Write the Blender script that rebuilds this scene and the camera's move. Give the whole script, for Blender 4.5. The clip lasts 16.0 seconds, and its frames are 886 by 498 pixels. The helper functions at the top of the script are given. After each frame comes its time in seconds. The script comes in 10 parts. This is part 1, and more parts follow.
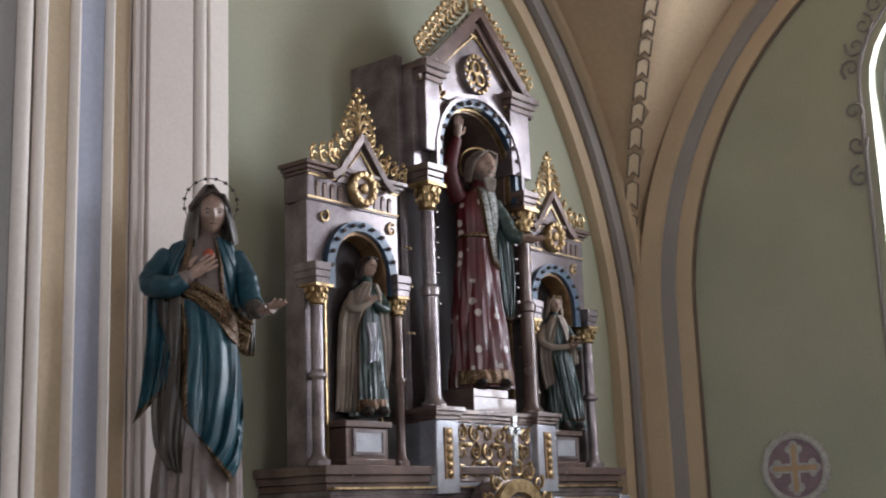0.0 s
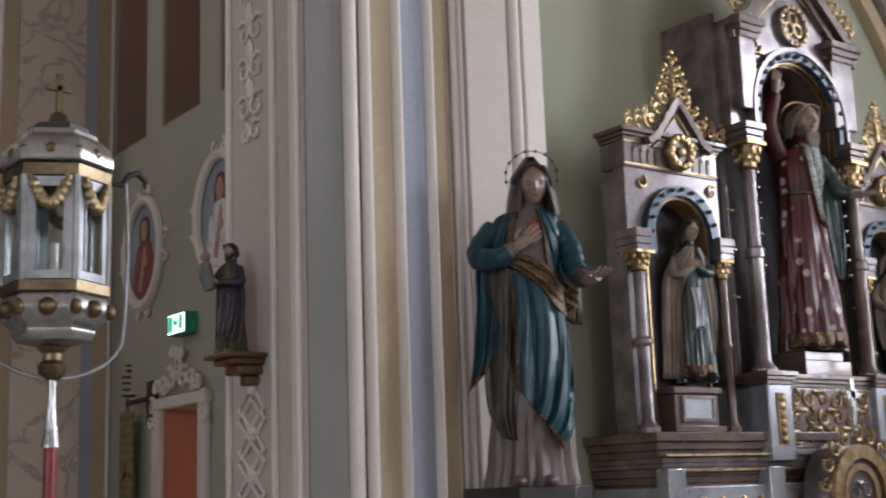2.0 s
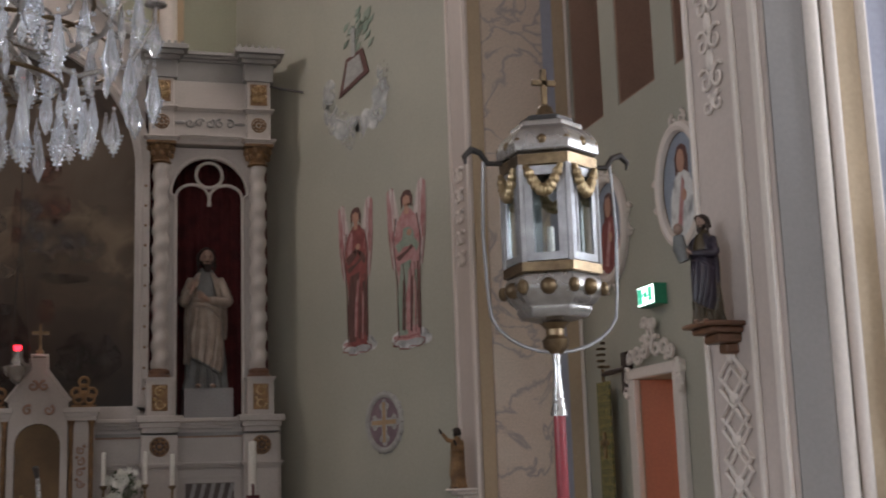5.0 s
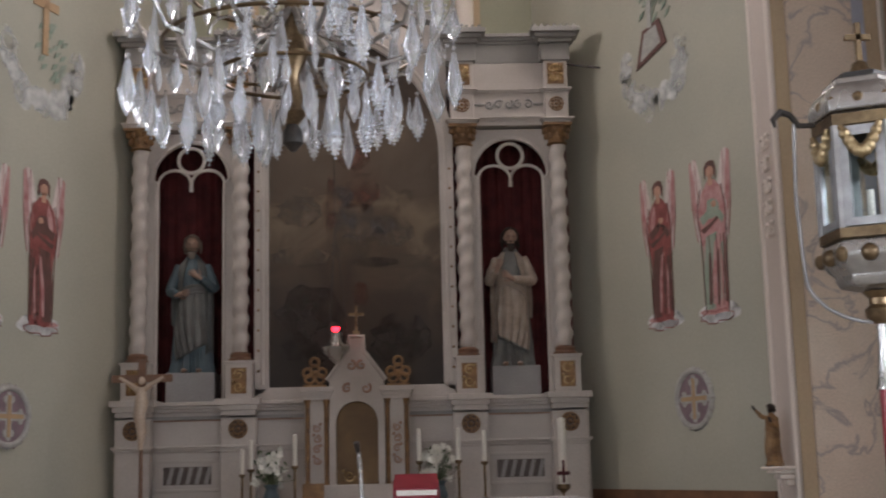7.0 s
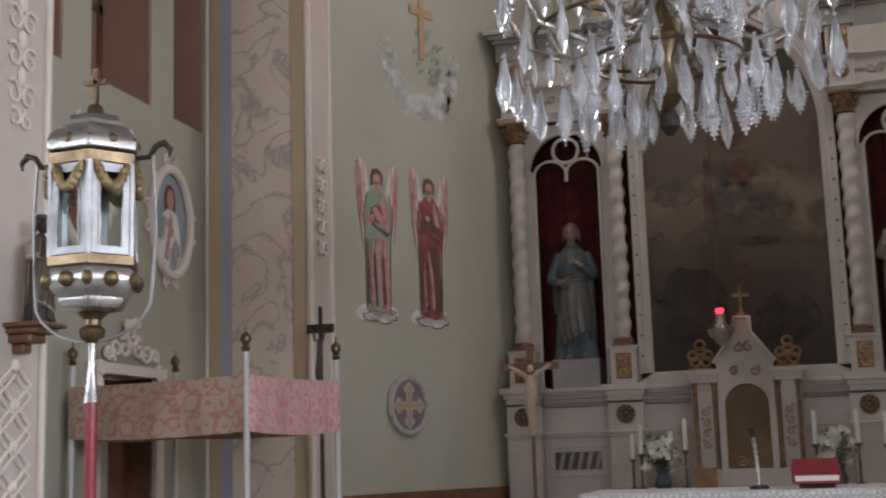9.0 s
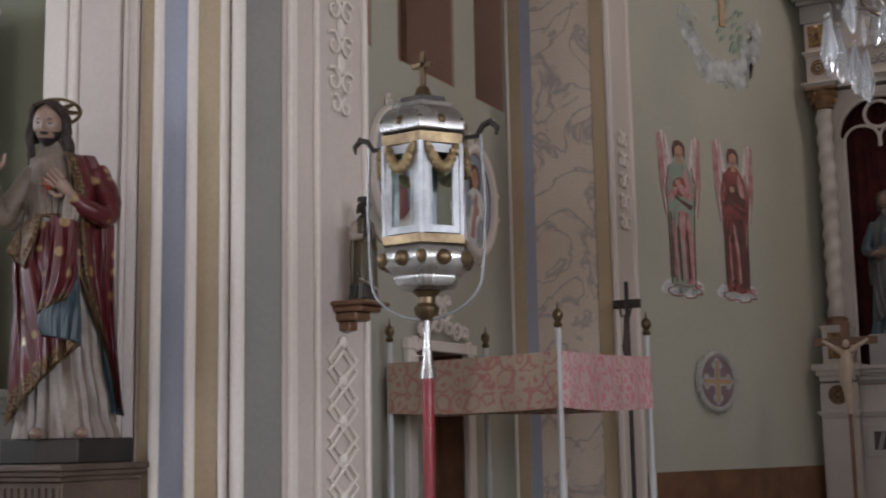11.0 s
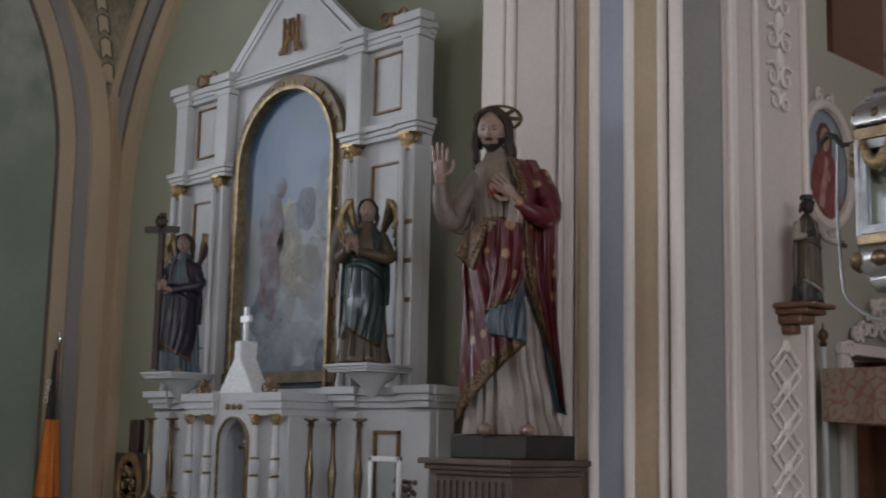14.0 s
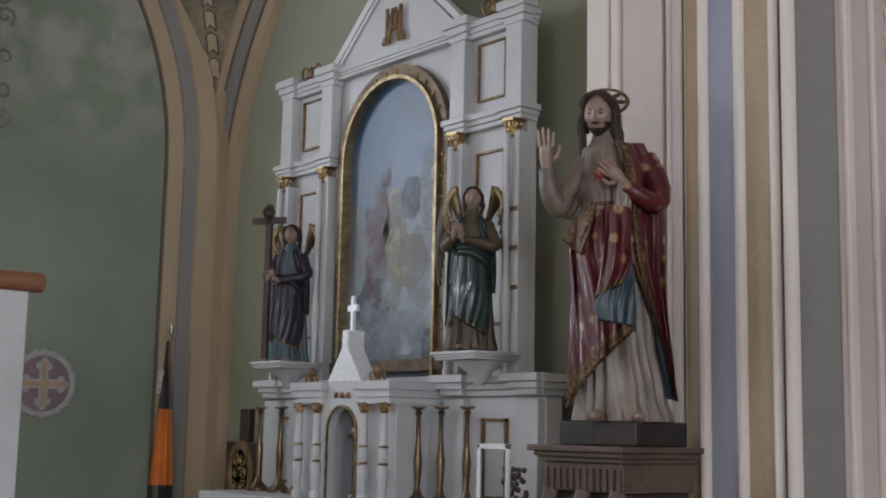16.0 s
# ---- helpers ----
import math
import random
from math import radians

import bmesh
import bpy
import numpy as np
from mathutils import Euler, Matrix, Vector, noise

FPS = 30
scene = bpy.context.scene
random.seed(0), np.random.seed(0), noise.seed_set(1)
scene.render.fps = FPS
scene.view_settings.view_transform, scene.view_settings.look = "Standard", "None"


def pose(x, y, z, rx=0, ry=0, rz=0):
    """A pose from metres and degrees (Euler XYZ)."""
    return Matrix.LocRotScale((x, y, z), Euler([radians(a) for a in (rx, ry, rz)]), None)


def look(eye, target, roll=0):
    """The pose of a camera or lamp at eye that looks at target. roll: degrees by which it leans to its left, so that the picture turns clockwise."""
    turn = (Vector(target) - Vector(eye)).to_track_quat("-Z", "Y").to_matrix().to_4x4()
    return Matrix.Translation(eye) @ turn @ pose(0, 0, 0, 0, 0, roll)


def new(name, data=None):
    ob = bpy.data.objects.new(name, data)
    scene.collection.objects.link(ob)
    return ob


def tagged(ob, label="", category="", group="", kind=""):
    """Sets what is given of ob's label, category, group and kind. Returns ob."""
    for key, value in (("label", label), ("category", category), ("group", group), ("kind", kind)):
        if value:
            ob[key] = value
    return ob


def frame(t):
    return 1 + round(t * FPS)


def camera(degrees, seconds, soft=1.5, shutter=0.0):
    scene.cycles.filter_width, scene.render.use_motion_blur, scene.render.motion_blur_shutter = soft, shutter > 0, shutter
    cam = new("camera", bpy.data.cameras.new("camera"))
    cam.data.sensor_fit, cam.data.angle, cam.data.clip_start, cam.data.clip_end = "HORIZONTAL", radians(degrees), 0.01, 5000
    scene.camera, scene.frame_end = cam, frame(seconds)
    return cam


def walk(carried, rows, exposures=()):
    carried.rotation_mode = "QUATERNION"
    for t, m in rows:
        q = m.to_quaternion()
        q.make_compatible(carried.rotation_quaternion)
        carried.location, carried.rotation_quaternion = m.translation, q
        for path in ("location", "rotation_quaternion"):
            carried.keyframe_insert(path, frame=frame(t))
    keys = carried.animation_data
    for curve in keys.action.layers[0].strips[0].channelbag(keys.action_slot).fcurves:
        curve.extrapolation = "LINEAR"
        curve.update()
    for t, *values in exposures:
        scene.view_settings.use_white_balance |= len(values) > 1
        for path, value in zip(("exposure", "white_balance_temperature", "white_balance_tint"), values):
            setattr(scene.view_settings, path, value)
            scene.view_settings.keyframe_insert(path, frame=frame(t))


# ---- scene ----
cam = camera(38.7, 16.0, 1.9, 0.35)
PATH = [
    (0, (0.709, 0.147, 1.631), (2.223, 1.387, 2.042), -2.1),
    (0.5, (0.707, 0.143, 1.627), (2.161, 1.459, 2.023), -2.2),
    (1, (0.681, 0.139, 1.623), (2.039, 1.556, 2.01), -2.2),
    (1.5, (0.669, 0.164, 1.627), (1.941, 1.66, 2.007), -2.2),
    (2, (0.661, 0.191, 1.625), (1.826, 1.771, 2.006), -2.0),
    (2.5, (0.638, 0.219, 1.625), (1.701, 1.871, 2.003), -1.7),
    (3, (0.617, 0.228, 1.628), (1.574, 1.944, 2.003), -1.7),
    (5.5, (0.477, 0.09, 1.611), (0.901, 2.013, 1.961), -1.8),
    (6, (0.477, 0.106, 1.609), (0.781, 2.053, 1.952), -1.7),
    (6.5, (0.486, 0.13, 1.609), (0.681, 2.091, 1.949), -1.6),
    (7, (0.481, 0.146, 1.61), (0.552, 2.117, 1.946), -1.4),
    (7.5, (0.436, 0.151, 1.615), (0.352, 2.122, 1.946), -1.2),
    (8, (0.399, 0.138, 1.62), (0.166, 2.097, 1.949), -1.5),
    (8.5, (0.412, 0.138, 1.625), (0.031, 2.074, 1.952), -1.5),
    (9, (0.436, 0.134, 1.633), (-0.075, 2.04, 1.958), -1.8),
    (9.5, (0.411, 0.136, 1.637), (-0.212, 2.009, 1.956), -1.9),
    (10, (0.375, 0.14, 1.641), (-0.359, 1.973, 1.954), -1.8),
    (12.5, (0.134, 0.067, 1.643), (-1.052, 1.652, 1.926), 0.3),
    (13, (0.096, 0.043, 1.647), (-1.17, 1.565, 1.934), 0.6),
    (13.5, (0.062, 0.018, 1.646), (-1.277, 1.474, 1.942), 1.0),
    (14, (0.044, 0.001, 1.642), (-1.371, 1.382, 1.943), 1.2),
    (14.5, (0.026, -0.011, 1.642), (-1.456, 1.298, 1.943), 1.1),
    (15, (0.013, -0.006, 1.63), (-1.493, 1.275, 1.93), 1.1),
    (15.5, (0.005, -0.003, 1.616), (-1.519, 1.258, 1.908), 1.3),
    (16, (0.002, 0.0, 1.614), (-1.522, 1.264, 1.9), 1.2),
]
walk(cam, [(t, look(eye, target, roll)) for t, eye, target, roll in PATH],
     [(0, 0.42), (1.5, 0.38), (3, 0.36), (5.5, 0.86), (7, 1.12), (8, 1.2), (9, 0.92), (10, 0.74), (12.5, 0.32), (14, 0.16), (16, 0.46)])

# ---- world, light, exposure ----
world = bpy.data.worlds.new("sky")
scene.world = world
world.use_nodes = True
wn = world.node_tree
sky = wn.nodes.new("ShaderNodeTexSky")
sky.sky_type = "NISHITA"
sky.sun_disc = False
sky.sun_elevation, sky.sun_rotation = radians(48), radians(80)
wn.nodes["Background"].inputs["Strength"].default_value = 0.12
wn.links.new(sky.outputs["Color"], wn.nodes["Background"].inputs["Color"])


def area_lamp(name, eye, target, sx, sy, watts, colour):
    lamp = bpy.data.lights.new(name, "AREA")
    lamp.shape, lamp.size, lamp.size_y, lamp.energy, lamp.color = "RECTANGLE", sx, sy, watts, colour
    ob = new(name, lamp)
    ob.matrix_world = look(eye, target)
    return ob


sun = bpy.data.lights.new("sun", "SUN")
sun.energy, sun.angle, sun.color = 2.0, radians(0.6), (1.0, 0.95, 0.87)
sun_ob = new("sun", sun)
sun_ob.matrix_world = look((0, 0, 30), (-22, -3.8, 5))

DAY = (0.80, 0.85, 0.97)
WIN_Y = (2.75, -2.6, -8.0)
for side in (1, -1):
    for wy, watts in zip(WIN_Y, (215, 385, 385) if side > 0 else (66, 240, 240)):
        area_lamp("window_daylight", (side * 10.25, wy, 4.2), (side * 4.0, wy + 0.3, 3.2), 1.3, 3.2, watts, DAY)
area_lamp("rear_daylight", (0, -13.75, 5.6), (0, 0, 3.4), 3.6, 3.6, 170, (0.95, 0.95, 1.0))
for side, x0 in ((1, 3.5), (-1, -3.3)):
    area_lamp("apse_window_daylight", (x0 - side * 0.3, 11.55, 7.5), (-side * 2.4, 8.6, 3.0), 1.3, 1.7, 56, (1.0, 0.9, 0.87))
for side in (1, -1):
    area_lamp("sacristy_daylight", (side * 5.2, 9.6, 2.4), (side * 5.0, 8.3, 1.6), 0.8, 1.0, 42, (1.0, 0.9, 0.82))
    area_lamp("oratory_daylight", (side * 5.6, 8.4, 5.6), (side * 4.3, 8.8, 5.2), 2.0, 1.0, 16, (1.0, 0.85, 0.75))

# ---- materials ----


def mat(name, a, b=None, scale=2.0, rough=0.6, metal=0.0, bump=0.15, fine=70.0, vary=0.12, spec=0.5, coat=0.0):
    """Two-scale noise between the colours a and b, with a fine bump."""
    m = bpy.data.materials.new(name)
    m.use_nodes = True
    nt = m.node_tree
    nd, ln = nt.nodes, nt.links
    p = nd["Principled BSDF"]
    b = b or tuple(c * 0.8 for c in a)
    tc = nd.new("ShaderNodeTexCoord")
    n1, n2 = nd.new("ShaderNodeTexNoise"), nd.new("ShaderNodeTexNoise")
    n1.inputs["Scale"].default_value, n1.inputs["Detail"].default_value = scale, 6
    n2.inputs["Scale"].default_value, n2.inputs["Detail"].default_value = fine, 3
    for n in (n1, n2):
        ln.new(tc.outputs["Object"], n.inputs["Vector"])
    ramp = nd.new("ShaderNodeValToRGB")
    ramp.color_ramp.elements[0].position, ramp.color_ramp.elements[1].position = 0.36, 0.64
    ramp.color_ramp.elements[0].color, ramp.color_ramp.elements[1].color = (*a, 1), (*b, 1)
    ln.new(n1.outputs["Fac"], ramp.inputs["Fac"])
    hsv = nd.new("ShaderNodeHueSaturation")
    mr = nd.new("ShaderNodeMapRange")
    mr.inputs["From Min"].default_value, mr.inputs["From Max"].default_value = 0.3, 0.7
    mr.inputs["To Min"].default_value, mr.inputs["To Max"].default_value = 1 - vary, 1 + vary
    ln.new(n2.outputs["Fac"], mr.inputs["Value"])
    ln.new(mr.outputs["Result"], hsv.inputs["Value"])
    ln.new(ramp.outputs["Color"], hsv.inputs["Color"])
    ln.new(hsv.outputs["Color"], p.inputs["Base Color"])
    r2 = nd.new("ShaderNodeMapRange")
    r2.inputs["To Min"].default_value, r2.inputs["To Max"].default_value = max(0.02, rough - 0.1), min(1, rough + 0.1)
    ln.new(n1.outputs["Fac"], r2.inputs["Value"])
    ln.new(r2.outputs["Result"], p.inputs["Roughness"])
    p.inputs["Metallic"].default_value = metal
    p.inputs["Specular IOR Level"].default_value = spec
    p.inputs["Coat Weight"].default_value = coat
    if bump:
        bp = nd.new("ShaderNodeBump")
        bp.inputs["Strength"].default_value, bp.inputs["Distance"].default_value = bump, 0.01
        ln.new(n2.outputs["Fac"], bp.inputs["Height"])
        ln.new(bp.outputs["Normal"], p.inputs["Normal"])
    return m


def veined(name, base, vein, warm, scale=1.2):
    m = mat(name, base, warm, 1.6, 0.35, 0, 0.03)
    nt = m.node_tree
    nd, ln = nt.nodes, nt.links
    p = nd["Principled BSDF"]
    old = p.inputs["Base Color"].links[0].from_socket
    tc = nd.new("ShaderNodeTexCoord")
    n = nd.new("ShaderNodeTexNoise")
    n.inputs["Scale"].default_value, n.inputs["Detail"].default_value, n.inputs["Distortion"].default_value = scale, 7, 1.1
    ln.new(tc.outputs["Object"], n.inputs["Vector"])
    sub, ab = nd.new("ShaderNodeMath"), nd.new("ShaderNodeMath")
    sub.operation, ab.operation = "SUBTRACT", "ABSOLUTE"
    sub.inputs[1].default_value = 0.5
    ln.new(n.outputs["Fac"], sub.inputs[0])
    ln.new(sub.outputs[0], ab.inputs[0])
    mr = nd.new("ShaderNodeMapRange")
    mr.inputs["From Min"].default_value, mr.inputs["From Max"].default_value = 0.0, 0.03
    mr.inputs["To Min"].default_value, mr.inputs["To Max"].default_value = 0.75, 0.0
    ln.new(ab.outputs[0], mr.inputs["Value"])
    mix = nd.new("ShaderNodeMixRGB")
    ln.new(mr.outputs["Result"], mix.inputs["Fac"])
    ln.new(old, mix.inputs["Color1"])
    mix.inputs["Color2"].default_value = (*vein, 1)
    ln.new(mix.outputs["Color"], p.inputs["Base Color"])
    return m


def patterned(name, ground, figure_colour, scale, edge=(0.25, 0.4), rough=0.75, kind="damask", metal=0.0):
    """Cloth or stuff with a repeating worked figure: rings round a lattice of points."""
    m = mat(name, ground, tuple(c * 0.88 for c in ground), 3, rough, 0, 0.3, 220, 0.1)
    nt = m.node_tree
    nd, ln = nt.nodes, nt.links
    p = nd["Principled BSDF"]
    old = p.inputs["Base Color"].links[0].from_socket
    tc = nd.new("ShaderNodeTexCoord")
    v = nd.new("ShaderNodeTexVoronoi")
    v.inputs["Scale"].default_value = scale
    v.inputs["Randomness"].default_value = 0.0 if kind == "damask" else 1.0
    ln.new(tc.outputs["Object"], v.inputs["Vector"])
    w = nd.new("ShaderNodeTexWave")
    w.wave_type = "RINGS"
    w.inputs["Scale"].default_value, w.inputs["Distortion"].default_value = scale * 0.8, 5
    w.inputs["Detail Scale"].default_value = 2.0
    ln.new(tc.outputs["Object"], w.inputs["Vector"])
    add = nd.new("ShaderNodeMath")
    add.operation = "MULTIPLY_ADD"
    add.inputs[1].default_value = 0.22
    ln.new(w.outputs["Fac"], add.inputs[0])
    ln.new(v.outputs["Distance"], add.inputs[2])
    pp = nd.new("ShaderNodeMath")
    pp.operation = "PINGPONG"
    pp.inputs[1].default_value = 0.22
    ln.new(add.outputs[0], pp.inputs[0])
    mr = nd.new("ShaderNodeMapRange")
    mr.inputs["From Min"].default_value, mr.inputs["From Max"].default_value = edge[0] * 0.4, edge[1] * 0.4
    ln.new(pp.outputs[0], mr.inputs["Value"])
    mix = nd.new("ShaderNodeMixRGB")
    ln.new(mr.outputs["Result"], mix.inputs["Fac"])
    ln.new(old, mix.inputs["Color1"])
    mix.inputs["Color2"].default_value = (*figure_colour, 1)
    ln.new(mix.outputs["Color"], p.inputs["Base Color"])
    if metal:
        ln.new(mr.outputs["Result"], p.inputs["Metallic"])
    return m


def canvas(name, bands, scale=1.4, rough=0.35, bump=0.25):
    """A dim oil painting: clouds of the given colours, from low to high, swirled by noise."""
    m = bpy.data.materials.new(name)
    m.use_nodes = True
    nt = m.node_tree
    nd, ln = nt.nodes, nt.links
    p = nd["Principled BSDF"]
    tc, n = nd.new("ShaderNodeTexCoord"), nd.new("ShaderNodeTexNoise")
    n.inputs["Scale"].default_value, n.inputs["Detail"].default_value, n.inputs["Distortion"].default_value = scale, 5, 0.9
    ln.new(tc.outputs["Object"], n.inputs["Vector"])
    sep = nd.new("ShaderNodeSeparateXYZ")
    ln.new(tc.outputs["Generated"], sep.inputs[0])
    mix = nd.new("ShaderNodeMath")
    mix.operation = "MULTIPLY_ADD"
    mix.inputs[1].default_value = 0.55
    sh = nd.new("ShaderNodeMath")
    sh.operation = "SUBTRACT"
    sh.inputs[1].default_value = 0.275
    ln.new(n.outputs["Fac"], mix.inputs[0])
    ln.new(sep.outputs["Z"], mix.inputs[2])
    ln.new(mix.outputs[0], sh.inputs[0])
    ramp = nd.new("ShaderNodeValToRGB")
    cr = ramp.color_ramp
    while len(cr.elements) < len(bands):
        cr.elements.new(0.5)
    for e, (at, c) in zip(cr.elements, bands):
        e.position, e.color = at, (*c, 1)
    ln.new(sh.outputs[0], ramp.inputs["Fac"])
    ln.new(ramp.outputs["Color"], p.inputs["Base Color"])
    p.inputs["Roughness"].default_value = rough
    n2 = nd.new("ShaderNodeTexNoise")
    n2.inputs["Scale"].default_value = 14
    mp = nd.new("ShaderNodeMapping")
    mp.inputs["Scale"].default_value = (3, 3, 0.35)
    ln.new(tc.outputs["Object"], mp.inputs["Vector"])
    ln.new(mp.outputs["Vector"], n2.inputs["Vector"])
    bp = nd.new("ShaderNodeBump")
    bp.inputs["Strength"].default_value, bp.inputs["Distance"].default_value = bump, 0.02
    ln.new(n2.outputs["Fac"], bp.inputs["Height"])
    ln.new(bp.outputs["Normal"], p.inputs["Normal"])
    return m


def faded(m, scale=9.0, low=0.34, high=0.52):
    """Wall paint worn through in small patches, so that the wall shows between."""
    nt = m.node_tree
    tc, n, r = nt.nodes.new("ShaderNodeTexCoord"), nt.nodes.new("ShaderNodeTexNoise"), nt.nodes.new("ShaderNodeMapRange")
    n.inputs["Scale"].default_value, n.inputs["Detail"].default_value = scale, 7
    nt.links.new(tc.outputs["Object"], n.inputs["Vector"])
    r.inputs["From Min"].default_value, r.inputs["From Max"].default_value = low, high
    nt.links.new(n.outputs["Fac"], r.inputs["Value"])
    nt.links.new(r.outputs["Result"], nt.nodes["Principled BSDF"].inputs["Alpha"])
    return m


def glow(name, colour, strength):
    m = bpy.data.materials.new(name)
    m.use_nodes = True
    p = m.node_tree.nodes["Principled BSDF"]
    p.inputs["Base Color"].default_value = (*colour, 1)
    p.inputs["Emission Color"].default_value = (*colour, 1)
    p.inputs["Emission Strength"].default_value = strength
    return m


def glass(name, colour, rough=0.03, clear=1.0):
    m = bpy.data.materials.new(name)
    m.use_nodes = True
    p = m.node_tree.nodes["Principled BSDF"]
    p.inputs["Base Color"].default_value = (*colour, 1)
    p.inputs["Transmission Weight"].default_value = clear
    p.inputs["Roughness"].default_value = rough
    p.inputs["IOR"].default_value = 1.5
    return m


def spotted(name, ground, spot, scale):
    """Painted cloth with loose round flowers."""
    m = mat(name, ground, tuple(c * 0.7 for c in ground), 5, 0.34, 0, 0.08, 60, 0.12, coat=0.15)
    nt = m.node_tree
    nd, ln = nt.nodes, nt.links
    p = nd["Principled BSDF"]
    old = p.inputs["Base Color"].links[0].from_socket
    tc, v, mr, mix = nd.new("ShaderNodeTexCoord"), nd.new("ShaderNodeTexVoronoi"), nd.new("ShaderNodeMapRange"), nd.new("ShaderNodeMixRGB")
    v.inputs["Scale"].default_value, v.inputs["Randomness"].default_value = scale, 0.55
    ln.new(tc.outputs["Object"], v.inputs["Vector"])
    mr.inputs["From Min"].default_value, mr.inputs["From Max"].default_value = 0.2, 0.27
    mr.inputs["To Min"].default_value, mr.inputs["To Max"].default_value = 0.9, 0.0
    ln.new(v.outputs["Distance"], mr.inputs["Value"])
    ln.new(mr.outputs["Result"], mix.inputs["Fac"])
    ln.new(old, mix.inputs["Color1"])
    mix.inputs["Color2"].default_value = (*spot, 1)
    ln.new(mix.outputs["Color"], p.inputs["Base Color"])
    return m


CRIMSON_RGB = (0.095, 0.009, 0.012)
SAGE = mat("sage_wall_paint", (0.35, 0.35, 0.26), (0.31, 0.315, 0.235), 0.9, 0.75, 0, 0.08, 40, 0.04)
PALE = mat("pale_green_wall_paint", (0.425, 0.41, 0.335), (0.38, 0.37, 0.305), 0.8, 0.75, 0, 0.08, 40, 0.04)
DAMP = mat("damp_stained_green_paint", (0.25, 0.285, 0.215), (0.20, 0.235, 0.175), 0.8, 0.8, 0, 0.08, 24, 0.03)
nt = DAMP.node_tree
tc, nz, sp, mr, mm, mx = (nt.nodes.new(k) for k in ("ShaderNodeTexCoord", "ShaderNodeTexNoise", "ShaderNodeSeparateXYZ", "ShaderNodeMapRange", "ShaderNodeMath", "ShaderNodeMixRGB"))
nz.inputs["Scale"].default_value, nz.inputs["Detail"].default_value = 2.4, 8
nt.links.new(tc.outputs["Object"], nz.inputs["Vector"])
nt.links.new(tc.outputs["Object"], sp.inputs[0])
mr.inputs["From Min"].default_value, mr.inputs["From Max"].default_value = 3.7, 4.9
nt.links.new(sp.outputs["Z"], mr.inputs["Value"])
mm.operation = "MULTIPLY"
nt.links.new(mr.outputs["Result"], mm.inputs[0])
rp = nt.nodes.new("ShaderNodeValToRGB")
rp.color_ramp.elements[0].position, rp.color_ramp.elements[1].position = 0.42, 0.58
nt.links.new(nz.outputs["Fac"], rp.inputs["Fac"])
nt.links.new(rp.outputs["Color"], mm.inputs[1])
nt.links.new(mm.outputs[0], mx.inputs["Fac"])
pb = nt.nodes["Principled BSDF"]
nt.links.new(pb.inputs["Base Color"].links[0].from_socket, mx.inputs["Color1"])
mx.inputs["Color2"].default_value = (0.37, 0.365, 0.31, 1)
nt.links.new(mx.outputs["Color"], pb.inputs["Base Color"])
CREAM = mat("cream_plaster", (0.60, 0.52, 0.47), (0.55, 0.475, 0.43), 1.0, 0.7, 0, 0.08, 45, 0.04)
IVORY = mat("ivory_plaster", (0.76, 0.68, 0.62), (0.71, 0.64, 0.58), 1.0, 0.7, 0, 0.08, 45, 0.04)
TAN = mat("tan_painted_plaster", (0.50, 0.38, 0.25), (0.44, 0.34, 0.23), 1.2, 0.75, 0, 0.08, 45, 0.05)
BLUE = mat("grey_blue_painted_plaster", (0.37, 0.38, 0.45), (0.33, 0.34, 0.41), 1.2, 0.75, 0, 0.08, 45, 0.05)
GREY = mat("warm_grey_plaster", (0.235, 0.215, 0.20), (0.205, 0.19, 0.18), 1.0, 0.8, 0, 0.08, 45, 0.05)
DOVE = mat("dove_grey_painted_plaster", (0.30, 0.275, 0.26), (0.26, 0.24, 0.23), 1.2, 0.75, 0, 0.08, 45, 0.05)
VAULT = mat("ochre_vault_paint", (0.44, 0.315, 0.20), (0.37, 0.27, 0.175), 1.1, 0.8, 0, 0.1, 30, 0.06)
STAIN = mat("water_stained_vault_paint", (0.33, 0.265, 0.185), (0.12, 0.12, 0.085), 1.6, 0.85, 0, 0.25, 22, 0.2)
LINE = mat("brown_line_and_groove", (0.16, 0.12, 0.09), None, 3, 0.8, 0, 0, 40)
MARBLE = veined("painted_marble", (0.69, 0.585, 0.49), (0.31, 0.275, 0.285), (0.62, 0.505, 0.41), 1.9)
FLOOR = veined("stone_floor", (0.34, 0.31, 0.27), (0.2, 0.18, 0.16), (0.30, 0.27, 0.23), 1.0)
WHITE = mat("chipped_white_paint", (0.58, 0.575, 0.57), (0.51, 0.505, 0.50), 2.0, 0.4, 0, 0.06, 60, 0.05)
ALTARW = mat("aged_white_altar_paint", (0.51, 0.465, 0.43), (0.43, 0.39, 0.36), 2.2, 0.45, 0, 0.08, 60, 0.06)
# Altar white greyed: shade in the colour of top mouldings, bands and reliefs.
SHADE = mat("shaded_altar_paint", (0.30, 0.285, 0.27), (0.24, 0.23, 0.22), 2.5, 0.5, 0, 0.08, 60, 0.06)
SILVER = mat("silvered_wood", (0.27, 0.23, 0.23), (0.13, 0.105, 0.108), 5.0, 0.22, 0.5, 0.12, 70, 0.15)
# Pale blue here is sky light and highlights put into the altar base's colour.
SKYLIT_SILVER = mat("skylit_silvered_paint", (0.52, 0.52, 0.56), (0.30, 0.30, 0.33), 4.0, 0.24, 0.5, 0.1, 60, 0.12)
BRONZE = mat("dark_bronze_paint", (0.17, 0.115, 0.098), (0.10, 0.066, 0.058), 4.0, 0.24, 0.3, 0.12, 70, 0.15, coat=0.4)
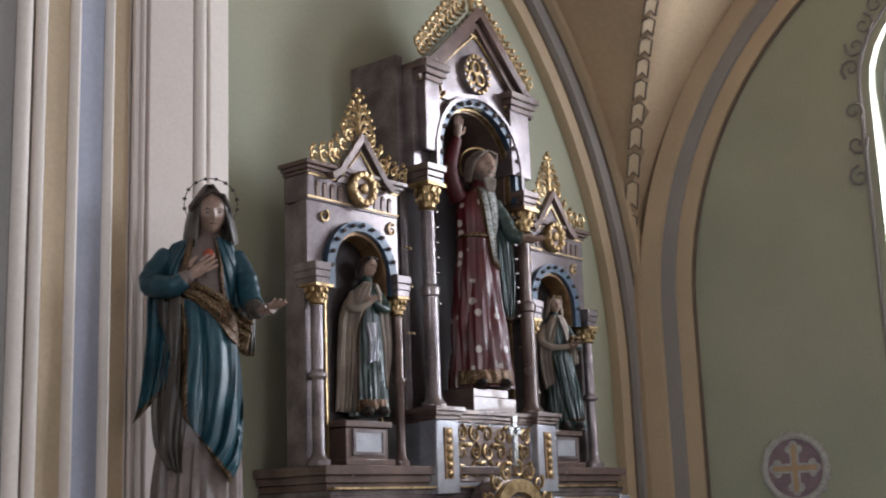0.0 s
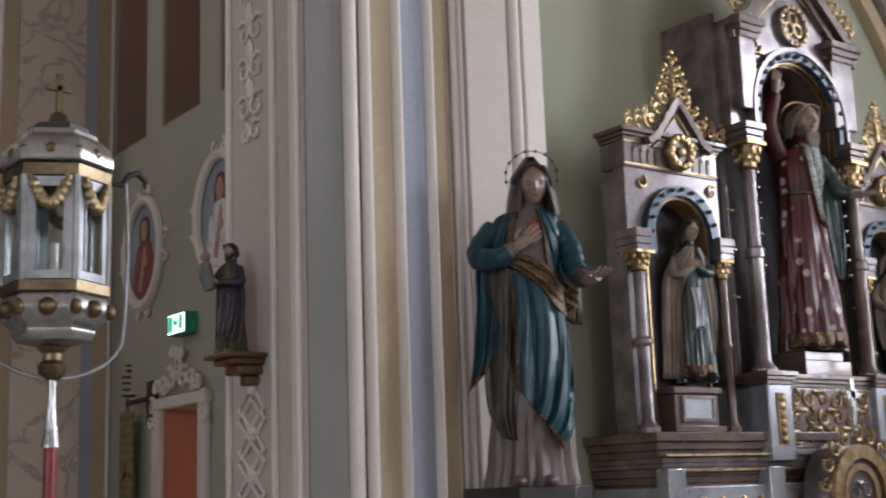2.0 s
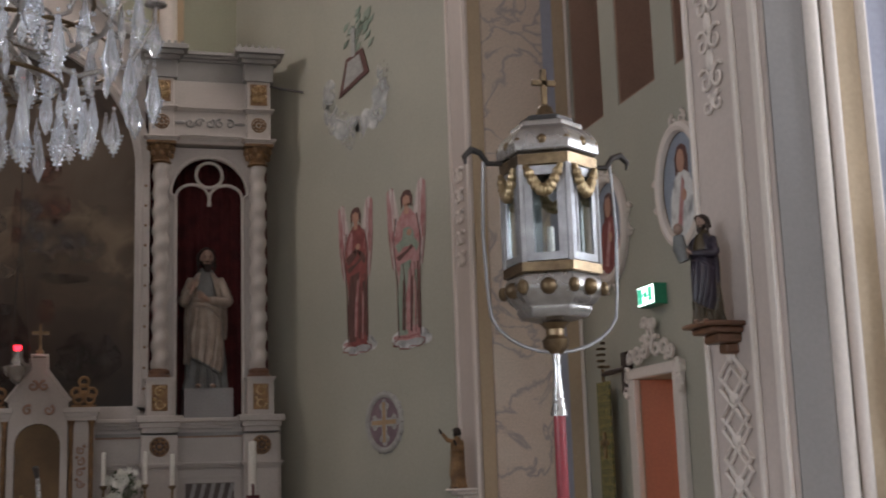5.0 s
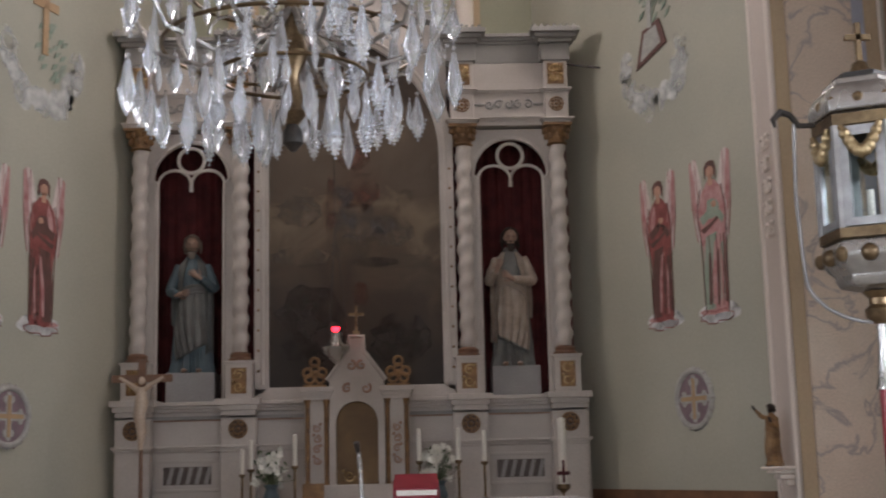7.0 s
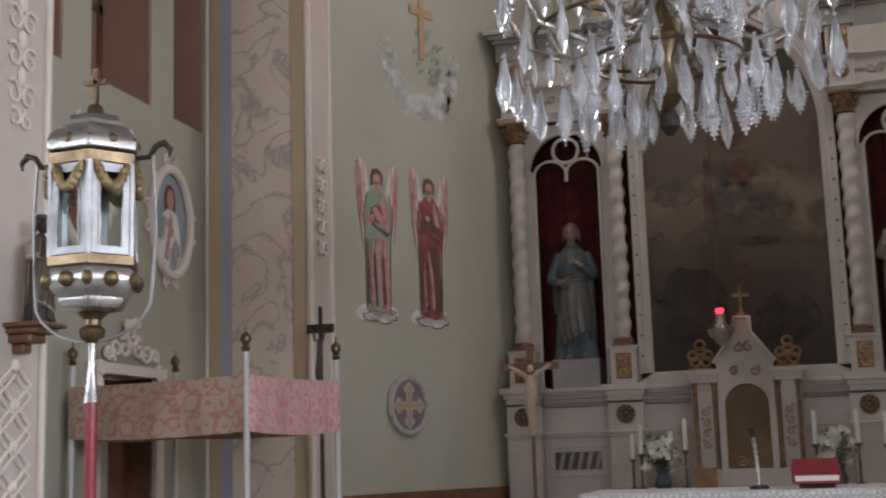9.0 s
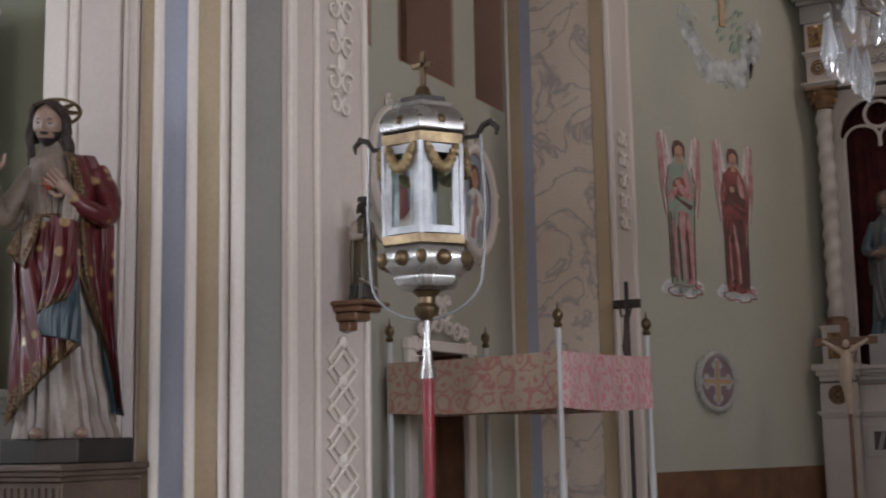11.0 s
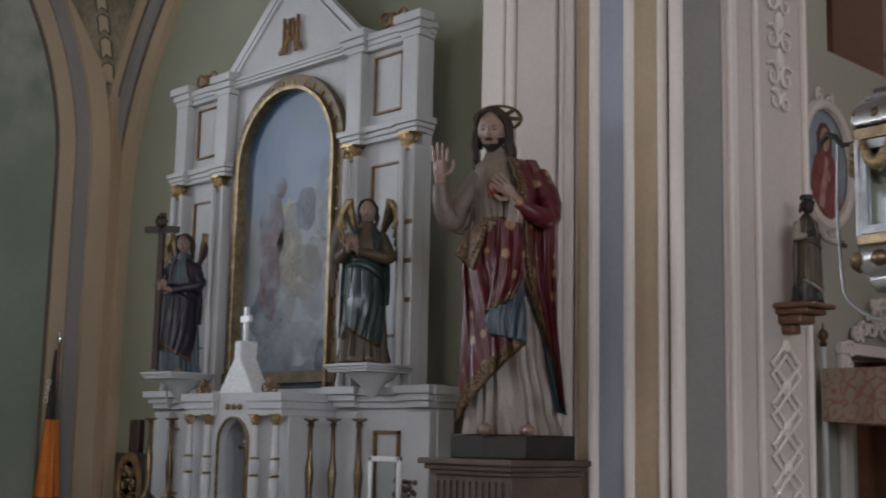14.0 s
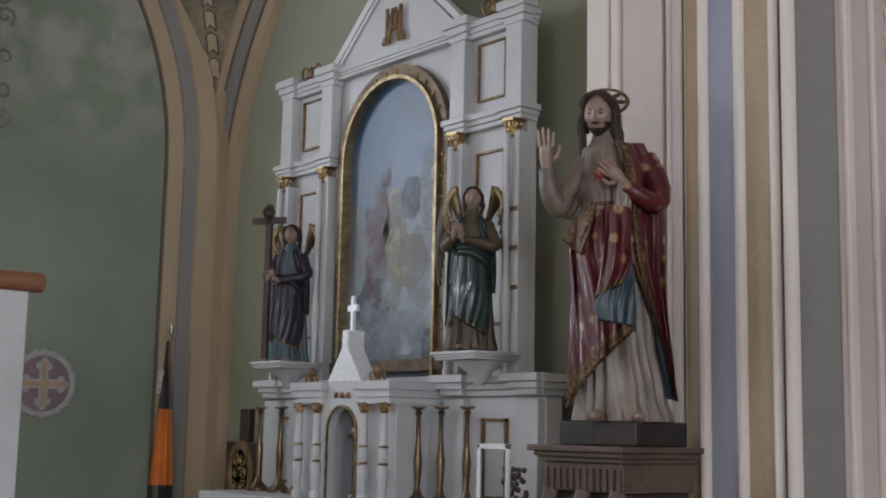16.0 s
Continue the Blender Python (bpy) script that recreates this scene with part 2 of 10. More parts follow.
GOLD = mat("worn_gilding", (0.50, 0.36, 0.19), (0.20, 0.125, 0.055), 14.0, 0.33, 0.9, 0.25, 90, 0.2)
DULLGOLD = mat("dull_gilding", (0.27, 0.155, 0.07), (0.16, 0.09, 0.045), 12.0, 0.48, 0.35, 0.25, 90, 0.2)
DARKGILT = mat("darkened_gilding", (0.16, 0.115, 0.065), (0.09, 0.062, 0.036), 12.0, 0.4, 0.5, 0.25, 90, 0.2)
# Near-black, only for the boards at the backs of the niches.
DARK = mat("near_black_niche", (0.025, 0.018, 0.02), (0.04, 0.028, 0.028), 3.0, 0.6, 0, 0.05)
NAVY = mat("dark_blue_paint", (0.03, 0.06, 0.10), (0.02, 0.035, 0.06), 4.0, 0.3, 0.1, 0.05)
RED_CLOTH = mat("dark_red_velvet", (0.10, 0.014, 0.016), (0.06, 0.009, 0.011), 6.0, 0.85, 0, 0.3)
WOOD = mat("brown_varnished_wood", (0.20, 0.10, 0.055), (0.13, 0.065, 0.038), 5.0, 0.4, 0, 0.15, 60, 0.15)
DARKWOOD = mat("dark_stained_wood", (0.055, 0.03, 0.022), (0.035, 0.02, 0.015), 5.0, 0.4, 0, 0.15, 60, 0.15)
PINKROOM = mat("salmon_plaster", (0.50, 0.235, 0.16), (0.44, 0.20, 0.135), 1.4, 0.75, 0, 0.08, 45, 0.06)
BROWNPAINT = mat("brown_oratory_paint", (0.36, 0.225, 0.165), (0.31, 0.19, 0.14), 1.4, 0.7, 0, 0.08, 45, 0.06)
METAL = mat("polished_silver_plate", (0.52, 0.51, 0.50), (0.33, 0.31, 0.29), 6.0, 0.27, 0.85, 0.06, 40, 0.1)
PEWTER = mat("dull_silver_frame", (0.42, 0.42, 0.43), (0.29, 0.285, 0.285), 6.0, 0.48, 0.75, 0.06, 40, 0.1)
BRASS = mat("tarnished_brass", (0.23, 0.165, 0.095), (0.13, 0.09, 0.055), 8.0, 0.35, 0.9, 0.1, 60, 0.2)
IRON = mat("black_iron", (0.03, 0.028, 0.026), (0.05, 0.04, 0.035), 8.0, 0.45, 0.4, 0.1)
SKIN = mat("painted_flesh", (0.33, 0.225, 0.175), (0.24, 0.155, 0.12), 14.0, 0.35, 0, 0.03)
HAIR = mat("dark_brown_paint", (0.035, 0.02, 0.014), (0.02, 0.012, 0.009), 20.0, 0.65, 0, 0.4, 90)
GREYHAIR = mat("grey_brown_paint", (0.20, 0.16, 0.13), (0.12, 0.095, 0.075), 20.0, 0.5, 0, 0.4, 90)
TEAL = mat("teal_painted_robe", (0.018, 0.066, 0.086), (0.010, 0.036, 0.05), 7.0, 0.36, 0, 0.1, 60, 0.16, spec=0.3)
ROSE = mat("dusty_rose_robe", (0.17, 0.125, 0.11), (0.12, 0.085, 0.075), 6.0, 0.4, 0, 0.08)
CRIMSON = mat("crimson_painted_robe", (0.095, 0.009, 0.012), (0.055, 0.006, 0.008), 7.0, 0.45, 0, 0.1, 60, 0.16, spec=0.35)
STARRED = spotted("crimson_robe_with_silver_flowers", CRIMSON_RGB, (0.50, 0.43, 0.40), 9.0)
DARKWING = mat("dull_brown_wing_paint", (0.075, 0.052, 0.032), (0.045, 0.03, 0.02), 10, 0.4, 0.1, 0.1)
SPRIGGED = spotted("crimson_mantle_with_gilt_sprigs", CRIMSON_RGB, (0.30, 0.19, 0.085), 9.0)
BUFFGREY = mat("faded_grey_buff_robe", (0.15, 0.155, 0.15), (0.10, 0.10, 0.095), 5.0, 0.5, 0, 0.06)
PALEGOLD = mat("pale_worn_gilding", (0.42, 0.32, 0.18), (0.24, 0.17, 0.09), 16.0, 0.38, 0.8, 0.25, 90, 0.2)
SPRIGGED.node_tree.nodes["Principled BSDF"].inputs["Roughness"].default_value = 0.55
BROCADE = patterned("gilded_brocade_border", (0.20, 0.135, 0.065), (0.07, 0.035, 0.022), 34, (0.12, 0.3), 0.4, "free", 0.3)
OFFWHITE = mat("cream_painted_robe", (0.23, 0.18, 0.145), (0.145, 0.112, 0.088), 6.0, 0.4, 0, 0.08)
FOREST = mat("dark_green_painted_robe", (0.02, 0.045, 0.04), (0.013, 0.03, 0.028), 6.0, 0.3, 0, 0.06, 60, 0.1, coat=0.3)
PLUM = mat("dark_plum_painted_robe", (0.035, 0.026, 0.04), (0.022, 0.017, 0.026), 6.0, 0.35, 0, 0.06)
OLIVE = mat("olive_brown_robe", (0.085, 0.06, 0.03), (0.055, 0.04, 0.02), 6.0, 0.45, 0, 0.06)
PALEBLUE = mat("faded_blue_robe", (0.085, 0.125, 0.145), (0.06, 0.088, 0.105), 5.0, 0.5, 0, 0.06)
STONE = mat("plain_grey_block", (0.32, 0.31, 0.31), (0.27, 0.26, 0.26), 3.0, 0.7, 0, 0.1)
HEART = mat("red_gilded_heart", (0.28, 0.03, 0.02), (0.26, 0.08, 0.03), 20.0, 0.3, 0, 0.1)
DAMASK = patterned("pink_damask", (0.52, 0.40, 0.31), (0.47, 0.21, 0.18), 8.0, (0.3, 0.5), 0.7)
# The same damask brighter: light on the canopy's one side put into colour.
LIT_DAMASK = patterned("lit_pink_damask", (0.66, 0.46, 0.44), (0.62, 0.24, 0.27), 9.0, (0.3, 0.45), 0.7)
WAX = mat("white_wax", (0.80, 0.78, 0.72), (0.74, 0.71, 0.65), 4, 0.4, 0, 0.02)
LACE = patterned("white_lace", (0.75, 0.74, 0.74), (0.45, 0.44, 0.45), 26, (0.2, 0.35), 0.9)
PETAL = mat("white_petals", (0.78, 0.77, 0.72), (0.68, 0.68, 0.60), 12, 0.6, 0, 0.05)
LEAF = mat("dark_green_leaves", (0.045, 0.085, 0.035), (0.08, 0.11, 0.05), 12, 0.5, 0, 0.1)
REDPOLE = mat("red_lacquered_pole", (0.26, 0.025, 0.035), (0.20, 0.018, 0.028), 5, 0.3, 0, 0.04, coat=0.4)
CRYSTAL = glass("cut_crystal", (0.86, 0.89, 0.94), 0.07, 0.82)
PANE = glass("lantern_glass", (0.90, 0.95, 0.94))
PANE.node_tree.nodes["Principled BSDF"].inputs["IOR"].default_value = 1.2
VIGIL = glow("red_vigil_light", (1.0, 0.015, 0.03), 4.0)
EXITG = glow("lit_green_sign", (0.05, 0.5, 0.3), 0.7)
EXITW = glow("lit_white_sign", (0.8, 1.0, 0.92), 2.2)
# This white carries painted glare for the tabernacle roof and cross; elsewhere plain white.
GLARE = mat("glare_white", (0.85, 0.85, 0.85), (0.8, 0.8, 0.8), 4, 0.25, 0, 0.02)

BROWNLIN = mat("dark_brown_cloak_lining", (0.075, 0.06, 0.048), (0.045, 0.036, 0.03), 7.0, 0.45, 0, 0.08)
SLATE = mat("slate_blue_cloak_lining", (0.06, 0.085, 0.10), (0.04, 0.058, 0.07), 7.0, 0.4, 0, 0.08)
BUFFSLEEVE = mat("buff_painted_sleeve", (0.20, 0.15, 0.115), (0.125, 0.092, 0.07), 6.0, 0.4, 0, 0.08)
STOLECLOTH = patterned("grey_worked_stole", (0.30, 0.30, 0.28), (0.11, 0.11, 0.10), 16, (0.2, 0.4), 0.4, "free")
CREAMCLOAK = mat("cream_painted_cloak", (0.36, 0.30, 0.25), (0.25, 0.20, 0.165), 7.0, 0.35, 0, 0.08)

# ---- building in mesh ----


class Shape:
    """Gathers vertices and faces, with a material slot a face."""

    def __init__(self):
        self.v, self.f, self.s, self.m = [], [], [], 0

    def add(self, verts, faces):
        n = len(self.v)
        self.v += [tuple(p) for p in verts]
        self.f += [tuple(i + n for i in q) for q in faces]
        self.s += [self.m] * len(faces)
        return self

    def box(self, x0, y0, z0, x1, y1, z1):
        v = [(x, y, z) for z in (z0, z1) for y in (y0, y1) for x in (x0, x1)]
        return self.add(v, [(0, 2, 3, 1), (4, 5, 7, 6), (0, 1, 5, 4), (2, 6, 7, 3), (0, 4, 6, 2), (1, 3, 7, 5)])

    def prism(self, poly, axis, lo, hi):
        """poly: corners in the two other axes (x before y before z), pushed from lo to hi."""
        def at(a, b, c):
            return {"x": (c, a, b), "y": (a, c, b), "z": (a, b, c)}[axis]
        n = len(poly)
        v = [at(a, b, lo) for a, b in poly] + [at(a, b, hi) for a, b in poly]
        f = [tuple(range(n))[::-1], tuple(range(n, 2 * n))] + [(i, (i + 1) % n, n + (i + 1) % n, n + i) for i in range(n)]
        return self.add(v, f)

    def band(self, inner, outer, axis, lo, hi):
        """A solid strip between two lines of the same length, pushed along an axis."""
        def at(p, c):
            a, b = p
            return {"x": (c, a, b), "y": (a, c, b), "z": (a, b, c)}[axis]
        n = len(inner)
        v = [at(p, c) for c in (lo, hi) for ln in (inner, outer) for p in ln]
        f = []
        for i in range(n - 1):
            a, b = i, i + 1
            f += [(a, b, n + b, n + a), (2 * n + a, 3 * n + a, 3 * n + b, 2 * n + b),
                  (a, 2 * n + a, 2 * n + b, b), (n + a, n + b, 3 * n + b, 3 * n + a)]
        for i in (0, n - 1):
            f.append((i, n + i, 3 * n + i, 2 * n + i))
        return self.add(v, f)

    def lathe(self, cx, cy, prof, n=20, turn=0.0, sx=1.0, sy=1.0):
        v, f = [], []
        for r, z in prof:
            for i in range(n):
                a = 2 * math.pi * i / n + turn
                v.append((cx + r * sx * math.cos(a), cy + r * sy * math.sin(a), z))
        for k in range(len(prof) - 1):
            for i in range(n):
                j = (i + 1) % n
                f.append((k * n + i, k * n + j, (k + 1) * n + j, (k + 1) * n + i))
        f.append(tuple(range(n))[::-1])
        f.append(tuple((len(prof) - 1) * n + i for i in range(n)))
        return self.add(v, f)

    def tube(self, pts, r, n=6):
        pts = [Vector(p) for p in pts]
        rs = r if isinstance(r, (list, tuple)) else [r] * len(pts)
        v, f = [], []
        side = None
        for i, p in enumerate(pts):
            d = (pts[min(i + 1, len(pts) - 1)] - pts[max(i - 1, 0)])
            d = d.normalized() if d.length > 1e-9 else Vector((0, 0, 1))
            if side is None:
                side = d.orthogonal().normalized()
            else:
                side = side - d * side.dot(d)
                side = side.normalized() if side.length > 1e-6 else d.orthogonal().normalized()
            up = d.cross(side)
            for k in range(n):
                a = 2 * math.pi * k / n
                v.append(p + (side * math.cos(a) + up * math.sin(a)) * rs[i])
        for i in range(len(pts) - 1):
            for k in range(n):
                j = (k + 1) % n
                f.append((i * n + k, i * n + j, (i + 1) * n + j, (i + 1) * n + k))
        f.append(tuple(range(n))[::-1])
        f.append(tuple((len(pts) - 1) * n + k for k in range(n)))
        return self.add(v, f)

    def ball(self, c, rx, ry=None, rz=None, n=12, m=8):
        ry, rz = ry or rx, rz or rx
        v, f = [(c[0], c[1], c[2] - rz)], []
        for k in range(1, m):
            b = math.pi * k / m - math.pi / 2
            for i in range(n):
                a = 2 * math.pi * i / n
                v.append((c[0] + rx * math.cos(b) * math.cos(a), c[1] + ry * math.cos(b) * math.sin(a), c[2] + rz * math.sin(b)))
        v.append((c[0], c[1], c[2] + rz))
        for i in range(n):
            j = (i + 1) % n
            f.append((0, 1 + j, 1 + i))
            for k in range(m - 2):
                f.append((1 + k * n + i, 1 + k * n + j, 1 + (k + 1) * n + j, 1 + (k + 1) * n + i))
            f.append((1 + (m - 2) * n + i, 1 + (m - 2) * n + j, len(v) - 1))
        return self.add(v, f)

    def moved(self, m):
        self.v = [tuple(m @ Vector(p)) for p in self.v]
        return self


def mesh_of(name, sh, mats):
    me = bpy.data.meshes.new(name)
    me.from_pydata(sh.v, [], sh.f)
    for m in mats if isinstance(mats, (list, tuple)) else [mats]:
        me.materials.append(m)
    me.polygons.foreach_set("material_index", sh.s)
    me.polygons.foreach_set("use_smooth", [True] * len(sh.f))
    bm = bmesh.new()
    bm.from_mesh(me)
    bmesh.ops.recalc_face_normals(bm, faces=bm.faces)
    bm.to_mesh(me)
    bm.free()
    me.set_sharp_from_angle(angle=radians(38))
    return me


def bevelled(ob, w):
    if w:
        b = ob.modifiers.new("edge", "BEVEL")
        b.width, b.segments, b.limit_method, b.angle_limit = w, 2, "ANGLE", radians(40)
    return ob


def thing(name, at, label, category, group="", kind=""):
    ob = new(name)
    ob.location = at
    ob.empty_display_size = 0.1
    return tagged(ob, label, category, group, kind)


def part(name, sh, mats, parent, label="", bevel=0.0):
    """One mesh under a thing or a part; the shape is in world metres."""
    ob = new(name, mesh_of(name, sh, mats))
    ob.parent = parent
    base = parent.parent.location if parent.type == "MESH" and parent.parent else parent.location
    if parent.type != "MESH":
        ob.matrix_parent_inverse = Matrix.Translation(-Vector(base))
    return tagged(bevelled(ob, bevel), label)


def split_part(name, sh, mats, parent, label="", bevel=0.0):
    """Each separate piece of the shape as a part of its own."""
    root = list(range(len(sh.v)))

    def top(i):
        while root[i] != i:
            root[i] = root[root[i]]
            i = root[i]
        return i

    for f in sh.f:
        for i in f[1:]:
            root[top(i)] = top(f[0])
    pieces = {}
    for f in sh.f:
        pieces.setdefault(top(f[0]), []).append(f)
    for faces in pieces.values():
        used = sorted({i for f in faces for i in f})
        at = {i: k for k, i in enumerate(used)}
        part(name, Shape().add([sh.v[i] for i in used], [tuple(at[i] for i in f) for f in faces]), mats, parent, label, bevel)


def whole(name, sh, mats, label, category, group="", kind="", bevel=0.0):
    ob = new(name, mesh_of(name, sh, mats))
    return tagged(bevelled(ob, bevel), label, category, group, kind)


def structure(name, sh, mats, label, category="wall", bevel=0.0):
    return whole(name, sh, mats, label, category, "", "structure", bevel)


def arc(cx, cz, r, a0, a1, n=16):
    return [(cx + r * math.cos(radians(a0 + (a1 - a0) * i / n)), cz + r * math.sin(radians(a0 + (a1 - a0) * i / n))) for i in range(n + 1)]


def pointed(cx, half, r, zc, off=0.0, n=14, foot=None):
    """A pointed arch as a line from its right foot over the top to its left foot."""
    rr = r + off
    top = math.degrees(math.acos(min(1, (r - half) / rr)))
    right = arc(cx + half - r, zc, rr, 0, top, n)
    left = [(2 * cx - a, b) for a, b in right[::-1]]
    line = right + left[1:]
    if foot is not None:
        line = [(line[0][0], foot)] + line + [(line[-1][0], foot)]
    return line


def spiral(sh, c, r, turns, start, hand, ux, uz, thick, n=16):
    """A scroll as a tapering tube in the plane of ux and uz."""
    pts, rs = [], []
    c, ux, uz = Vector(c), Vector(ux), Vector(uz)
    for i in range(n + 1):
        k = i / n
        a = start + hand * turns * 2 * math.pi * k
        q = r * (1 - 0.82 * k)
        pts.append(c + ux * (q * math.cos(a)) + uz * (q * math.sin(a)))
        rs.append(thick * (1 - 0.5 * k))
    sh.tube(pts, rs, 5)
    return sh


def scroll_panel(sh, x0, x1, z0, z1, y, nx, nz, thick):
    """Scrollwork that fills a panel facing -y."""
    w, h = (x1 - x0) / nx, (z1 - z0) / nz
    for i in range(nx):
        for j in range(nz):
            c = (x0 + (i + 0.5) * w, y, z0 + (j + 0.5) * h)
            hand = 1 if (i + j) % 2 else -1
            spiral(sh, c, min(w, h) * 0.48, 1.4, 0.7 * (i + j), hand, (1, 0, 0), (0, 0, 1), thick)
            sh.ball((c[0] + hand * w * 0.4, y, c[2] + h * 0.38), thick * 1.6, n=6, m=4)
    return sh


def crest(sh, p, q, size, thick, count, lean=1):
    """Gilded scrolls along a sloping edge from p to q."""
    p, q = Vector(p), Vector(q)
    d = (q - p).normalized()
    up = Vector((-d.z, 0, d.x)) * (1 if d.x > 0 else -1)
    for i in range(count):
        k = (i + 0.5) / count
        s = size * (0.8 + 0.35 * k)
        c = p.lerp(q, k) + up * s * 0.62
        spiral(sh, c, s * 0.55, 1.3, -1.6, lean, d, up, thick)
        spiral(sh, c + up * s * 0.55 + d * s * 0.2 * lean, s * 0.3, 1.1, 1.2, -lean, d, up, thick * 0.8, 10)
        sh.ball(tuple(c + up * s * 0.95), thick * 1.5, n=6, m=4)
    return sh


def finial(sh, c, h, thick):
    """A gilded leafy finial facing -y, standing at c."""
    x, y, z = c
    sh.tube([(x, y, z), (x, y, z + h * 0.92)], [thick * 1.5, thick * 0.8], 6)
    for lev, r in ((0.0, 0.4), (0.2, 0.33), (0.4, 0.26), (0.58, 0.18)):
        for s in (1, -1):
            spiral(sh, (x + s * r * h * 0.6, y, z + lev * h + r * h * 0.4), r * h * 0.55, 1.25, math.pi if s > 0 else 0, -s, (1, 0, 0), (0, 0, 1), thick)
            sh.ball((x + s * r * h * 0.9, y, z + lev * h + r * h), thick * 1.4, n=6, m=4)
    for dx, dz in ((0, 1.0), (0.09, 0.9), (-0.09, 0.9), (0, 0.82)):
        sh.ball((x + dx * h, y, z + dz * h), h * 0.055, h * 0.04, n=8, m=6)
    return sh


def capital(sh, x, y, z0, z1, r):
    """A leafy capital with a square top."""
    h = z1 - z0
    sh.lathe(x, y, [(r, z0), (r * 1.25, z0 + h * 0.06), (r * 1.02, z0 + h * 0.12), (r * 1.15, z0 + h * 0.45), (r * 1.55, z0 + h * 0.85), (r * 1.5, z0 + h * 0.88)], 14)
    for i in range(8):
        a = i * math.pi / 4
        for lev, k in ((0.42, 1.25), (0.72, 1.5)):
            b = a + (0.39 if lev > 0.5 else 0)
            sh.ball((x + r * k * math.cos(b), y + r * k * math.sin(b), z0 + h * lev), r * 0.3, r * 0.3, h * 0.16, 6, 4)
    sh.box(x - r * 1.7, y - r * 1.7, z0 + h * 0.87, x + r * 1.7, y + r * 1.7, z1)
    return sh


def cornice(sh, x0, x1, yf, yb, z0, z1, out):
    """A stepped moulding, running along x, that returns at its ends."""
    h = z1 - z0
    for k, (a, b) in enumerate(((0.0, 0.3), (0.3, 0.62), (0.62, 1.0))):
        o = out * (0.25, 0.6, 1.0)[k]
        sh.box(x0 - o, yf - o, z0 + a * h, x1 + o, yb, z0 + b * h)
    return sh

# ---- structure ----


def wall(name, u0, u1, z0, z1, holes, place, thick, mats, label):
    """A thick wall in (u, z) with openings that go through it: (ua, ub, sill, spring, rise)."""
    sh = Shape()

    def quad(a, b, c, d):
        f = [place(u, z, 0) for u, z in (a, b, c, d)]
        k = [place(u, z, thick) for u, z in (a, b, c, d)]
        sh.add(f, [(0, 1, 2, 3)])
        sh.add(k, [(0, 1, 2, 3)])

    def reveal(a, b):
        sh.add([place(*a, 0), place(*b, 0), place(*b, thick), place(*a, thick)], [(0, 1, 2, 3)])

    at = u0
    for ua, ub, sill, spring, rise in sorted(holes):
        quad((at, z0), (ua, z0), (ua, z1), (at, z1))
        if sill > z0:
            quad((ua, z0), (ub, z0), (ub, sill), (ua, sill))
        n = 14 if rise else 1
        cu, hw = (ua + ub) / 2, (ub - ua) / 2
        line = [(cu - hw * math.cos(math.pi * i / n), spring + rise * math.sin(math.pi * i / n)) for i in range(n + 1)]
        for p, q in zip(line, line[1:]):
            quad(p, q, (q[0], z1), (p[0], z1))
            reveal(p, q)
        reveal((ua, sill), line[0])
        reveal(line[-1], (ub, sill))
        reveal((ub, sill), (ua, sill))
        at = ub
    quad((at, z0), (u1, z0), (u1, z1), (at, z1))
    for a, b in (((u0, z0), (u0, z1)), ((u1, z0), (u1, z1)), ((u0, z1), (u1, z1))):
        reveal(a, b)
    me = mesh_of(name, sh, mats)
    ob = new(name, me)
    return tagged(ob, label, "wall", "", "structure")


RX, LX = 3.5, -3.3          # faces of the chancel arch
RW, LW = 4.4, -4.2          # side walls of the chancel
structure("floor", Shape().box(-11, -14.5, -0.2, 11, 14.6, 0.0), FLOOR, "worn grey stone church floor", "floor")
sh = Shape()
for i in range(4):
    sh.box(-3.2, 5.6 + 0.32 * i, 0.0, 3.4, 14.2, 0.16 * (i + 1))
structure("chancel_steps", sh, FLOOR, "low stone steps up to the chancel", "steps", 0.01)
holes = [(y - 0.72, y + 0.72, 2.45, 4.75, 0.72) for y in WIN_Y]
wall("wall_east", -14, 6.0, 0, 9.2, holes, lambda u, z, d: (10.05 + d, u, z), 0.5, SAGE, "sage green plaster side wall with tall arched windows")
wall("wall_west", -14, 6.0, 0, 9.2, holes, lambda u, z, d: (-10.05 - d, u, z), 0.5, DAMP, "green plaster side wall, damp stained")
wall("wall_rear", -10.5, 10.5, 0, 9.2, [(-1.8, 1.8, 4.0, 6.2, 1.4)], lambda u, z, d: (u, -13.95 - d, z), 0.4, CREAM, "plain plaster rear wall")
structure("wall_chapel_east", Shape().box(4.9, 5.75, 0, 10.5, 6.1, 9.2), SAGE, "sage green plaster wall behind the dark altar")
structure("wall_chapel_west", Shape().box(-10.5, 5.75, 0, -4.9, 6.1, 9.2), SAGE, "sage green plaster wall behind the white altar")
structure("ceiling_nave", Shape().box(-11, -14.5, 9.2, 11, 6.1, 9.5), CREAM, "plain nave ceiling", "ceiling")
structure("ceiling_chancel", Shape().box(-6.6, 6.1, 9.2, 6.6, 14.6, 9.5), CREAM, "plain chancel ceiling", "ceiling")
# chancel side walls with oratory windows and a door


